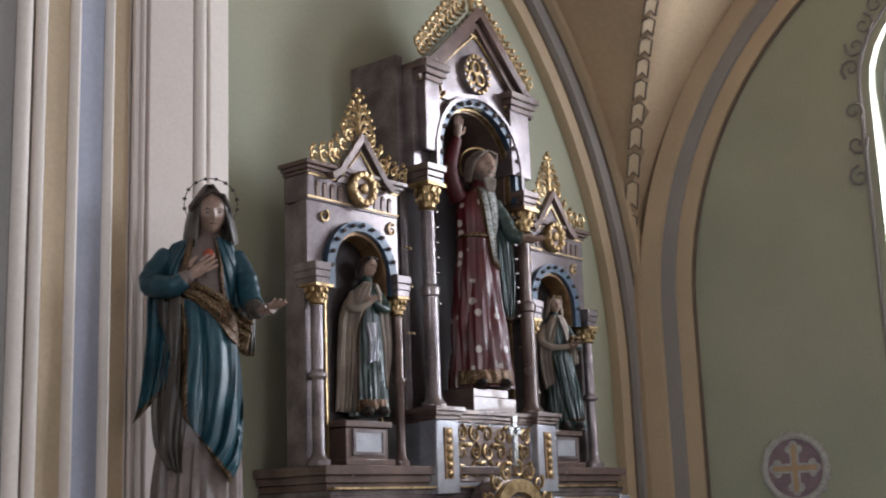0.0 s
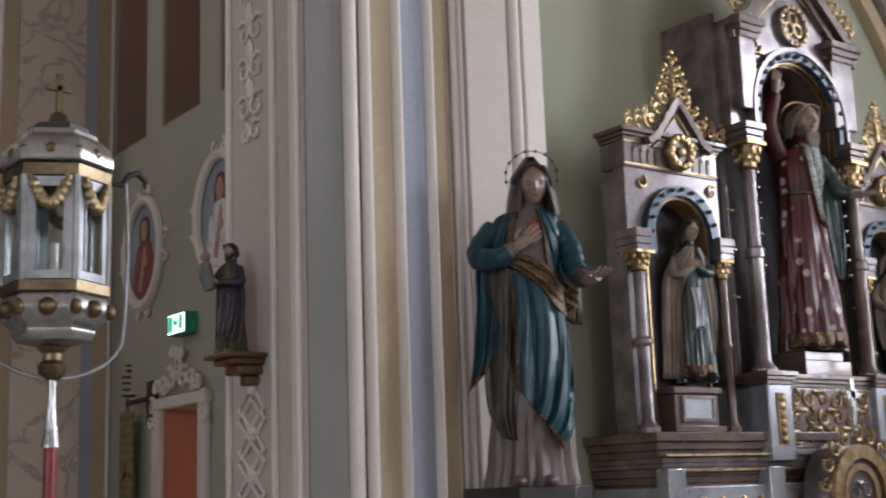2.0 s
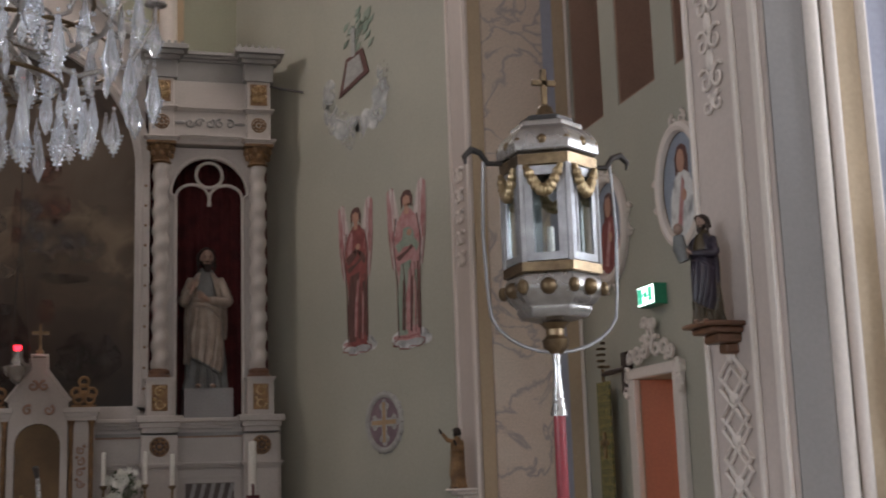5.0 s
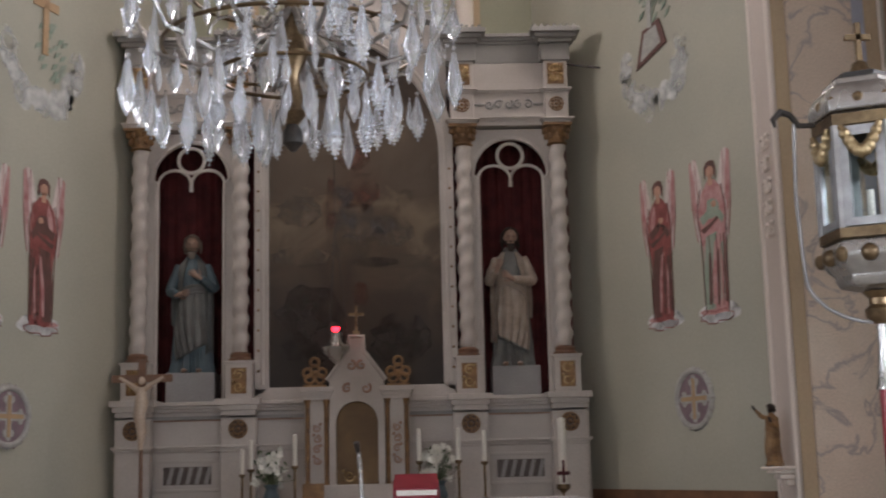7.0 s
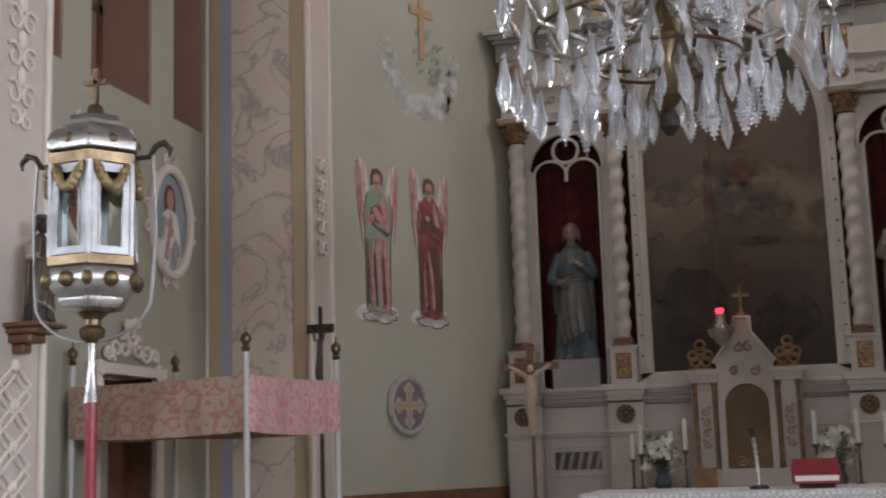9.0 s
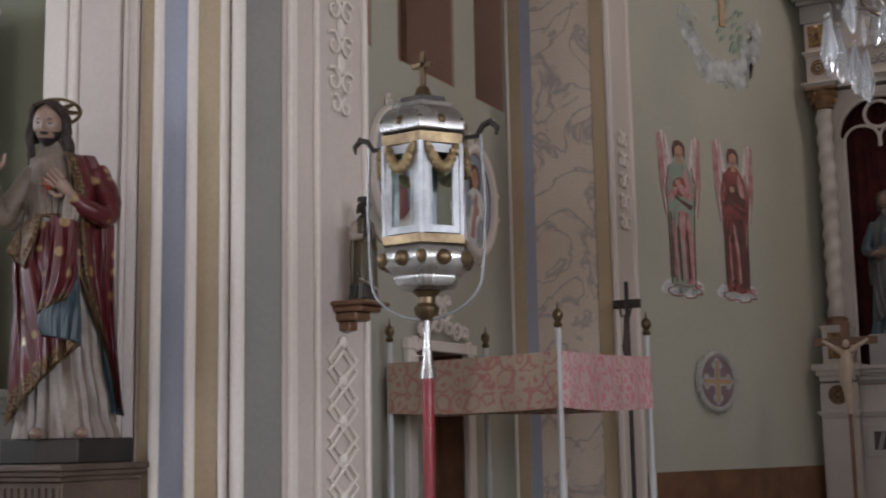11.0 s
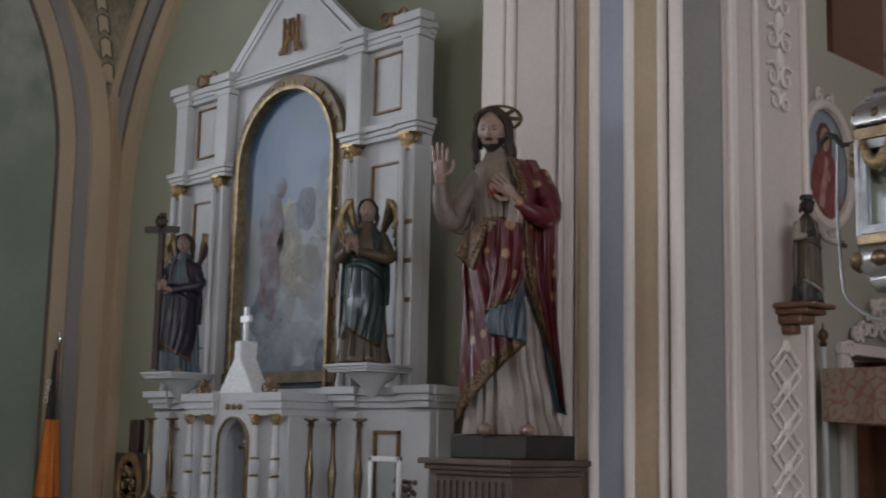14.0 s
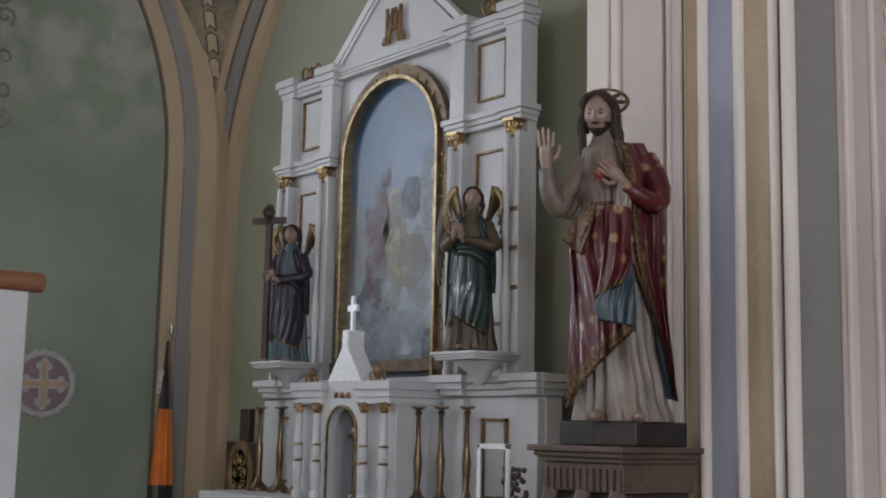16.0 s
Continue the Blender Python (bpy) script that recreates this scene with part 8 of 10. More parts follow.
def high_altar():
    cx, yf, yb = 0.03, 12.6, 13.2
    ob = thing("high_altar", (cx, 12.9, 0), "aged white neo-gothic high altar with twisted columns and dull gilding", "altar")
    cols = (-2.1, -1.09, 1.155, 2.12)
    part("base", Shape().box(cx - 2.3, yf + 0.0, 0.0, cx + 2.3, yb, 2.2), ALTARW, ob, "", 0.01)
    part("base_cornice", cornice(Shape(), cx - 2.25, cx + 2.25, yf - 0.02, yb, 2.16, 2.26, 0.08), ALTARW, ob, "", 0.006)
    part("base_band", Shape().box(cx - 2.3, yf - 0.035, 2.09, cx + 2.3, yf, 2.125), SHADE, ob)
    part("lower_cornice", cornice(Shape(), cx - 2.28, cx + 2.28, yf - 0.03, yb, 1.78, 1.84, 0.04), ALTARW, ob, "", 0.006)
    part("back_board", Shape().box(cx - 2.25, yb - 0.06, 2.26, cx + 2.25, yb, 5.9), RED_CLOTH, ob, "dark red cloth behind the niches")
    for i, x in enumerate(cols):
        part("base_pier", Shape().box(x - 0.17, yf - 0.14, 0.64, x + 0.17, yf + 0.02, 2.1), ALTARW, ob, "", 0.008)
        pc = Shape()
        cornice(pc, x - 0.15, x + 0.15, yf - 0.14, yf + 0.3, 2.12, 2.28, 0.07)
        cornice(pc, x - 0.16, x + 0.16, yf - 0.14, yf, 1.77, 1.84, 0.04)
        part("pier_cornice", pc, ALTARW, ob, "", 0.005)
        part("rosette", rosette(Shape(), x, yf - 0.15, 1.99, 0.085), DULLGOLD, ob, "carved brown and gilt rosette")
        part("rosette_ground", Shape().lathe(0, 0, [(0.0, 0.0), (0.08, 0.0), (0.08, 0.008), (0.0, 0.008)], 20).moved(Matrix.Translation((x, yf - 0.142, 1.99)) @ Matrix.Rotation(radians(90), 4, "X")), DARKWOOD, ob)
        part("pedestal", Shape().box(x - 0.13, yf - 0.11, 2.28, x + 0.13, yf + 0.18, 2.62), ALTARW, ob, "", 0.006)
        gp = Shape().box(x - 0.075, yf - 0.118, 2.33, x + 0.075, yf - 0.108, 2.58)
        part("gilt_panel", gp, DULLGOLD, ob)
        part("panel_scroll", scroll_panel(Shape(), x - 0.06, x + 0.06, 2.34, 2.57, yf - 0.12, 1, 2, 0.012), GOLD, ob)
        pcap = cornice(Shape(), x - 0.12, x + 0.12, yf - 0.1, yf + 0.18, 2.6, 2.65, 0.03)
        part("pedestal_cap", pcap, ALTARW, ob, "", 0.004)
        part("column_base", Shape().lathe(x, yf + 0.03, [(0.115, 2.65), (0.12, 2.67), (0.1, 2.69), (0.105, 2.72), (0.08, 2.74)], 20), WOOD, ob, "brown turned base ring")
        # twisted shaft
        v, n, m = [], 20, 60
        for k in range(m + 1):
            z = 2.73 + (4.80 - 2.73) * k / m
            for j in range(n):
                a = 2 * math.pi * j / n
                w = math.sin(a * 1 - 2 * math.pi * (z - 2.73) / 0.19)
                r = 0.075 + 0.014 * (max(-0.6, w))
                v.append((x + r * math.cos(a), yf + 0.03 + r * math.sin(a), z))
        tw = Shape().add(v, [(k * n + j, k * n + (j + 1) % n, (k + 1) * n + (j + 1) % n, (k + 1) * n + j) for k in range(m) for j in range(n)])
        part("twisted_column", tw, ALTARW, ob)
        part("capital", capital(Shape(), x, yf + 0.03, 4.79, 5.0, 0.085), DULLGOLD, ob, "dull gilt leaf capital")
        part("abacus", cornice(Shape(), x - 0.13, x + 0.13, yf - 0.1, yf + 0.2, 5.0, 5.05, 0.04), ALTARW, ob, "", 0.004)
        part("frieze_block", Shape().box(x - 0.12, yf - 0.08, 5.05, x + 0.12, yf + 0.2, 5.66), ALTARW, ob, "", 0.006)
        part("block_cornice", cornice(Shape(), x - 0.12, x + 0.12, yf - 0.08, yf + 0.1, 5.32, 5.37, 0.035), ALTARW, ob, "", 0.004)
        part("rosette", rosette(Shape(), x, yf - 0.09, 5.2, 0.07), DULLGOLD, ob)
        part("gilt_panel", Shape().box(x - 0.085, yf - 0.088, 5.41, x + 0.085, yf - 0.078, 5.63), DULLGOLD, ob)
        part("panel_scroll", rosette(scroll_panel(Shape(), x - 0.07, x + 0.07, 5.42, 5.62, yf - 0.09, 2, 2, 0.012), x, yf - 0.09, 5.52, 0.04), GOLD, ob)
        part("entablature_block", Shape().box(x - 0.15, yf - 0.1, 5.66, x + 0.15, yf + 0.1, 5.84), SHADE, ob, "", 0.006)
        part("top_cornice", cornice(Shape(), x - 0.15, x + 0.15, yf - 0.12, yf + 0.1, 5.84, 5.98, 0.1), SHADE, ob, "", 0.006)
        dn = Shape()
        for k in range(7):
            dn.box(x - 0.22 + k * 0.066, yf - 0.2, 5.985, x - 0.19 + k * 0.066, yf - 0.16, 6.01)
        split_part("dentil", dn, SHADE, ob)
    # niches
    for sx, x0, x1 in ((-1, cols[0], cols[1]), (1, cols[2], cols[3])):
        c = (x0 + x1) / 2
        hw = 0.335
        sp = 4.5
        line = [(c + hw, 2.26), (c + hw, 4.46)] + arc(c, sp, hw + 0.05, 0, 180, 18) + [(c - hw, 4.46), (c - hw, 2.26)]
        out = [(x1, 2.26), (x1, 4.46)] + [(x1 - (x1 - x0) * i / 18, 4.98) for i in range(19)] + [(x0, 4.46), (x0, 2.26)]
        part("niche_front", Shape().band(line, out, "y", yf + 0.08, yf + 0.16), ALTARW, ob)
        rim = Shape()
        rim.tube([(a, yf + 0.06, b) for a, b in line], 0.02, 6)
        part("niche_rim", rim, ALTARW, ob)
        tr = Shape()
        tr.tube([(c + 0.13 * math.cos(a * math.pi / 14), yf + 0.08, 4.70 + 0.13 * math.sin(a * math.pi / 14)) for a in range(29)], 0.018, 6)
        for s2 in (-1, 1):
            tr.tube([(c + s2 * (hw + 0.03), yf + 0.08, 4.41), (c + s2 * hw, yf + 0.08, 4.46)] + [(c + s2 * (hw / 2 + 0.165 * math.cos(a * math.pi / 10)), yf + 0.08, 4.46 + 0.14 * math.sin(a * math.pi / 10)) for a in range(11)] + [(c + s2 * 0.005, yf + 0.08, 4.38)], 0.016, 6)
        part("tracery", tr, ALTARW, ob, "pierced tracery ring and cusps")
        part("statue_block", Shape().box(c - 0.24, yf + 0.1, 2.26, c + 0.24, yb - 0.1, 2.56), STONE, ob, "plain grey statue block", 0.006)
        cl = Shape()
        vv = []
        for k in range(2):
            for i in range(31):
                x = c - hw - 0.04 + (2 * hw + 0.08) * i / 30
                vv.append((x, yb - 0.09 + 0.018 * math.sin(i * 1.5), 2.27 if k == 0 else 4.9))
        cl.add(vv, [(i, i + 1, 32 + i, 31 + i) for i in range(30)])
        part("curtain", cl, RED_CLOTH, ob, "dark red hanging cloth")
        part("frieze", Shape().box(x0, yf - 0.0, 5.0, x1, yb, 5.66), ALTARW, ob, "", 0.006)
        part("frieze_moulding", cornice(Shape(), x0, x1, yf - 0.01, yf + 0.1, 5.34, 5.38, 0.03), ALTARW, ob)
        part("architrave", cornice(Shape(), x0, x1, yf - 0.0, yf + 0.1, 5.04, 5.1, 0.04), ALTARW, ob)
        orn = Shape()
        for i in range(5):
            spiral(orn, (c - 0.2 + i * 0.1, yf - 0.01, 5.22), 0.05, 1.2, 0.5 * i, 1 if i % 2 else -1, (1, 0, 0), (0, 0, 1), 0.014, 12)
        orn.ball((c + 0.3, yf - 0.008, 5.22), 0.06, 0.01, 0.02, 8, 5)
        orn.ball((c - 0.3, yf - 0.008, 5.22), 0.06, 0.01, 0.02, 8, 5)
        part("scroll_relief", orn, SHADE, ob)
        part("entablature", Shape().box(x0, yf + 0.0, 5.66, x1, yb, 5.86), SHADE, ob)
        part("top_cornice", cornice(Shape(), x0, x1, yf + 0.0, yb, 5.86, 5.96, 0.07), SHADE, ob, "", 0.005)
        # lower panel
        pn = Shape()
        for a, b, q, d in ((c - 0.33, 1.4, c + 0.33, 1.43), (c - 0.33, 1.68, c + 0.33, 1.71), (c - 0.33, 1.4, c - 0.3, 1.71), (c + 0.3, 1.4, c + 0.33, 1.71)):
            pn.box(a, yf - 0.02, b, q, yf, d)
        part("panel_mould", pn, ALTARW, ob, "", 0.005)
        gr = Shape().box(c - 0.23, yf - 0.008, 1.47, c + 0.23, yf + 0.0, 1.64)
        part("dark_panel", gr, DARKWOOD, ob)
        st = Shape()
        for k in range(5):
            x = c - 0.2 + k * 0.09
            st.prism([(x, 1.475), (x + 0.04, 1.475), (x + 0.08, 1.635), (x + 0.04, 1.635)], "y", yf - 0.014, yf - 0.006)
        split_part("slanting_bar", st, SHADE, ob)
    # Thin brown line just below the base ledge on either side.
    for a, b in ((cx - 2.05, cx - 0.5), (cx + 0.5, cx + 2.05)):
        part("ledge_line", Shape().box(a, yf - 0.006, 2.075, b, yf + 0.01, 2.095), BROWNPAINT, ob, "thin brown line under the ledge")
    # painting
    hw, sp, pc = 0.86, 4.72, cx + 0.02
    ln = [(pc + hw, 2.38)] + pointed(pc, hw, 1.3, sp, 0, 12) + [(pc - hw, 2.38)]
    o2 = [(pc + hw + 0.14, 2.3)] + [(a + (0.14 if a > pc else -0.14 if a < pc else 0), b + 0.1) for a, b in pointed(pc, hw, 1.3, sp, 0, 12)] + [(pc - hw - 0.14, 2.3)]
    part("picture_surround", Shape().band(ln, o2, "y", yf - 0.02, yf + 0.12), ALTARW, ob, "white moulded picture frame")
    part("frame_foot", Shape().box(pc - hw - 0.14, yf - 0.02, 2.26, pc + hw + 0.14, yf + 0.12, 2.385), ALTARW, ob, "", 0.008)
    rim = Shape()
    rim.tube([(a + (0.06 if a > pc else -0.06 if a < pc else 0), yf - 0.03, b + 0.03) for a, b in ln], 0.018, 6)
    part("frame_roll", rim, ALTARW, ob)
    for k in range(11):
        for s2 in (-1, 1):
            part("gilt_bead", Shape().ball((pc + s2 * (hw + 0.1), yf - 0.03, 2.55 + 0.2 * k), 0.014, n=8, m=5), DULLGOLD, ob)
    pt = part("painting", Shape().prism(ln, "y", yf + 0.04, yf + 0.06), canvas("dark_smoky_painting", [(0.0, (0.02, 0.014, 0.011)), (0.25, (0.05, 0.033, 0.022)), (0.4, (0.085, 0.06, 0.038)), (0.5, (0.17, 0.125, 0.08)), (0.57, (0.085, 0.06, 0.04)), (0.72, (0.11, 0.08, 0.055)), (0.85, (0.06, 0.04, 0.027)), (1.0, (0.035, 0.023, 0.016))], 2.0, 0.6, 0.05), ob, "large dark smoky oil painting with clouds")
    gl = faded(mat("faded_rust_glaze", (0.19, 0.062, 0.035), (0.10, 0.045, 0.03), 5, 0.6, 0, 0.05), 5, 0.38, 0.68)
    gl2 = faded(mat("faded_dun_glaze", (0.17, 0.128, 0.092), (0.10, 0.076, 0.056), 4, 0.6, 0, 0.05), 3.5, 0.42, 0.72)
    el = lambda x, z, rx, rz: [(x + rx * (1 + 0.12 * math.sin(3 * a)) * math.cos(a * math.pi / 10), z + rz * (1 + 0.1 * math.cos(2 * a)) * math.sin(a * math.pi / 10)) for a in range(20)]
    gl3 = faded(mat("faded_grey_blue_glaze", (0.12, 0.105, 0.10), (0.075, 0.065, 0.062), 5, 0.6, 0, 0.05), 5, 0.36, 0.66)
    gl4 = faded(mat("faded_dark_glaze", (0.035, 0.024, 0.018), (0.025, 0.018, 0.014), 5, 0.6, 0, 0.05), 4, 0.38, 0.62)
    for nm, shapes, mt in (("painted_dusk", [el(-0.4, 3.0, 0.35, 0.4), el(0.5, 2.85, 0.3, 0.25), el(0.2, 3.62, 0.3, 0.05)], gl4),
                           ("painted_shape", [el(0.1, 4.35, 0.2, 0.2), el(-0.19, 4.1, 0.05, 0.4), el(0.05, 4.7, 0.16, 0.14), el(0.1, 3.3, 0.08, 0.12)], gl),
                           ("painted_cloth", [el(0.06, 4.04, 0.26, 0.19), el(-0.08, 4.3, 0.12, 0.1), el(0.33, 4.0, 0.12, 0.1)], gl3),
                           ("painted_cloud", [el(0.61, 4.2, 0.14, 0.16), el(0.45, 3.93, 0.2, 0.15), el(0.24, 3.83, 0.15, 0.12), el(0.0, 3.75, 0.18, 0.15), el(-0.5, 3.68, 0.3, 0.1), el(0.6, 3.62, 0.26, 0.07), el(-0.5, 4.15, 0.22, 0.16)], gl2)):
        p = Shape()
        for i, q in enumerate(shapes):
            p.prism(q, "y", yf + 0.036 - 0.001 * i, yf + 0.042)
        split_part(nm, p, mt, pt)
    # crown above the picture
    part("crown_board", Shape().prism([(cx - 0.98, 5.0), (cx + 0.98, 5.0), (cx + 0.98, 6.05), (cx + 0.45, 6.5), (cx, 6.9), (cx - 0.45, 6.5), (cx - 0.98, 6.05)], "y", yf + 0.13, yf + 0.25), ALTARW, ob)
    cr = Shape()
    crest(cr, (cx - 0.95, yf + 0.14, 6.08), (cx - 0.05, yf + 0.14, 6.9), 0.16, 0.016, 6, -1)
    crest(cr, (cx + 0.05, yf + 0.14, 6.9), (cx + 0.95, yf + 0.14, 6.08), 0.16, 0.016, 6, 1)
    part("crest", cr, ALTARW, ob)
    rk = Shape()
    rk.tube([(cx - 0.98, yf + 0.1, 6.03), (cx, yf + 0.1, 6.87), (cx + 0.98, yf + 0.1, 6.03)], 0.05, 4)
    part("crown_moulding", rk, SHADE, ob)
    part("wall_rod", Shape().tube([(2.25, yf, 5.64), (2.55, yf - 0.25, 5.52)], 0.012, 6), IRON, ob, "thin iron rod with a knob")
    part("mensa", Shape().box(cx - 1.35, 11.75, 1.18, cx + 1.35, yf + 0.0, 1.28), ALTARW, ob, "", 0.01)
    part("mensa_body", Shape().box(cx - 1.25, 11.85, 0.5, cx + 1.25, yf + 0.0, 1.18), ALTARW, ob, "", 0.01)

    # tabernacle in front
    tx, ty = 0.06, 12.25
    tb = thing("tabernacle", (tx, ty, 1.28), "white gabled tabernacle with an arched gilt door", "tabernacle")
    part("step", Shape().box(tx - 0.5, ty - 0.08, 1.28, tx + 0.5, yf, 1.44), ALTARW, tb, "", 0.006)
    door = Shape().prism([(tx + 0.2, 1.44)] + arc(tx, 2.02, 0.2, 0, 180, 16) + [(tx - 0.2, 1.44)], "y", ty + 0.05, ty + 0.08)
    dr = part("door", door, mat("brown_gilt_door", (0.15, 0.085, 0.03), (0.10, 0.055, 0.02), 4, 0.45, 0.3, 0.1), tb, "dull gilt metal door")
    part("door_relief", scroll_panel(Shape(), tx - 0.14, tx - 0.02, 1.46, 1.58, ty + 0.045, 1, 1, 0.012), GOLD, dr)
    ln = [(tx + 0.2, 1.44)] + arc(tx, 2.02, 0.2, 0, 180, 16) + [(tx - 0.2, 1.44)]
    o3 = [(tx + 0.26, 1.44)] + arc(tx, 2.02, 0.26, 0, 180, 16) + [(tx - 0.26, 1.44)]
    part("door_arch", Shape().band(ln, o3, "y", ty - 0.04, ty + 0.08), ALTARW, tb)
    part("centre_gable", Shape().prism(arc(tx, 2.02, 0.255, 180, 0, 16) + [(tx + 0.26, 2.42), (tx + 0.07, 2.68), (tx + 0.07, 2.82), (tx - 0.07, 2.82), (tx - 0.07, 2.68), (tx - 0.26, 2.42)], "y", ty + 0.0, ty + 0.3), ALTARW, tb, "", 0.006)
    rm = Shape()
    rm.tube([(tx - 0.28, ty - 0.01, 2.42), (tx - 0.07, ty - 0.01, 2.7), (tx - 0.07, ty - 0.01, 2.84), (tx + 0.07, ty - 0.01, 2.84), (tx + 0.07, ty - 0.01, 2.7), (tx + 0.28, ty - 0.01, 2.42)], 0.022, 5)
    part("gable_moulding", rm, ALTARW, tb)
    og = Shape()
    for hd in (1, -1):
        spiral(og, (tx + hd * 0.05, ty - 0.012, 2.56), 0.05, 1.2, 1.5, hd, (1, 0, 0), (0, 0, 1), 0.014, 12)
        spiral(og, (tx + hd * 0.09, ty - 0.012, 2.34), 0.05, 1.2, 1.0, -hd, (1, 0, 0), (0, 0, 1), 0.014, 12)
    part("gable_relief", og, BROWNPAINT, tb)
    for sx in (-1, 1):
        a, b = sorted((tx + sx * 0.26, tx + sx * 0.5))
        part("side_panel", Shape().box(a, ty + 0.03, 1.44, b, yf, 2.24), ALTARW, tb, "", 0.006)
        part("side_cornice", cornice(Shape(), a, b, ty + 0.0, yf, 2.24, 2.36, 0.04), ALTARW, tb, "", 0.004)
        for x in (a + 0.03, b - 0.03):
            part("colonnette", Shape().lathe(x, ty + 0.02, [(0.03, 1.44), (0.022, 1.48), (0.022, 2.18), (0.034, 2.24)], 12), DULLGOLD, tb)
        part("panel_relief", scroll_panel(Shape(), (a + b) / 2 - 0.04, (a + b) / 2 + 0.04, 1.62, 2.02, ty + 0.02, 1, 4, 0.01), BROWNPAINT, tb)
        tf = Shape()
        c = tx + sx * 0.4
        for dx, dz in ((-0.05, 0.06), (0.05, 0.06), (0, 0.15), (-0.07, 0.12), (0.07, 0.12), (0, 0.22)):
            tf.tube([(c + dx + 0.042 * math.cos(q * math.pi / 8), ty + 0.05, 2.38 + dz + 0.042 * math.sin(q * math.pi / 8)) for q in range(17)], 0.014, 6)
        tf.ball((c, ty + 0.05, 2.49), 0.035, 0.012, 0.035, 8, 5)
        tf.box(c - 0.11, ty + 0.02, 2.36, c + 0.11, ty + 0.09, 2.385)
        part("trefoil_finial", tf, DULLGOLD, tb, "gilt openwork finial")
    cs = Shape()
    cs.box(tx - 0.035, ty + 0.1, 2.82, tx + 0.035, ty + 0.16, 2.9)
    cs.box(tx - 0.012, ty + 0.12, 2.9, tx + 0.012, ty + 0.14, 3.15)
    cs.box(tx - 0.075, ty + 0.12, 3.05, tx + 0.075, ty + 0.14, 3.08)
    part("cross", cs, BRASS, tb)
    vl = thing("vigil_lamp", (-0.12, 12.0, 2.555), "hanging silver vigil lamp with a red light", "lamp")
    part("bowl", Shape().lathe(-0.12, 12.0, [(0.01, 2.555), (0.05, 2.595), (0.12, 2.675), (0.13, 2.715), (0.06, 2.755), (0.04, 2.815), (0.05, 2.855)], 20), METAL, vl)
    part("red_glass", Shape().lathe(-0.12, 12.0, [(0.02, 2.855), (0.034, 2.875), (0.034, 2.905), (0.02, 2.8755)], 16), VIGIL, vl)
    ch = Shape()
    for i in range(3):
        a = i * 2.094
        ch.tube([(-0.12 + 0.12 * math.cos(a), 12.0 + 0.12 * math.sin(a), 2.715), (-0.12, 12.0, 3.9), (-0.12, 12.0, 9.2)], 0.005, 5)
    part("chain", ch, IRON, vl)


high_altar()
ac = thing("altar_card", (-0.34, 12.0, 1.28), "small gold-coloured card standing on the altar", "card")
part("card", Shape().box(-0.44, 11.98, 1.281, -0.24, 12.0, 1.46), DULLGOLD, ac, "", 0.004)
robed("apostle_statue", (-1.6, 12.86, 2.56), 1.4, 6, [PALEBLUE, BUFFGREY, BUFFGREY, SKIN, GREYHAIR, PALEBLUE], "blue robed painted statue with a buff mantle in a niche", 21,
      [(-1, (-0.15, -0.05, 0.6), (-0.06, -0.14, 0.66), (0.01, -0.14, 0.71)), (1, (0.15, -0.05, 0.58), (0.1, -0.15, 0.54), (0.05, -0.17, 0.55))], beard=True, locks=False, flip=-1, group="high altar statues")
robed("apostle_statue", (1.62, 12.86, 2.56), 1.42, -5, [BUFFGREY, CREAMCLOAK, BUFFGREY, SKIN, HAIR, CREAMCLOAK], "bearded painted statue in a pale robe in the altar niche", 23,
      [(-1, (-0.15, -0.05, 0.6), (-0.1, -0.14, 0.66), (-0.07, -0.15, 0.73)), (1, (0.15, -0.05, 0.6), (0.02, -0.15, 0.6), (-0.04, -0.16, 0.64))], beard=True, group="high altar statues")


def candle(x, y, z, h, r, red=False):
    ob = thing("altar_candle", (x, y, z), "white candle on a slim brass holder" if not red else "tall paschal candle with red wax cross", "candle", "altar candles" if not red else "")
    part("holder", Shape().lathe(x, y, [(0.05, z), (0.05, z + 0.01), (0.012, z + 0.03), (0.012, z + h * 0.5), (r * 1.7, z + h * 0.53), (r * 1.7, z + h * 0.56)], 12), BRASS, ob)
    part("wax", Shape().lathe(x, y, [(r, z + h * 0.56), (r, z + h), (r * 0.3, z + h + 0.01)], 12), WAX, ob)
    if red:
        d = Shape()
        d.box(x - 0.012, y - r - 0.004, z + h * 0.57, x + 0.012, y - r + 0.004, z + h * 0.72)
        d.box(x - 0.06, y - r - 0.004, z + h * 0.62, x + 0.06, y - r + 0.004, z + h * 0.645)
        part("wax_cross", d, CRIMSON, ob)


for x, z1 in ((-0.9, 1.86), (-0.5, 1.9), (0.64, 1.93), (1.0, 1.93), (1.24, 1.9)):
    candle(x, 11.9, 1.28, z1 - 1.28, 0.02)
candle(1.96, 11.9, 0.64, 1.36, 0.038, True)
candle(-0.98, 11.9, 1.28, 0.5, 0.018)


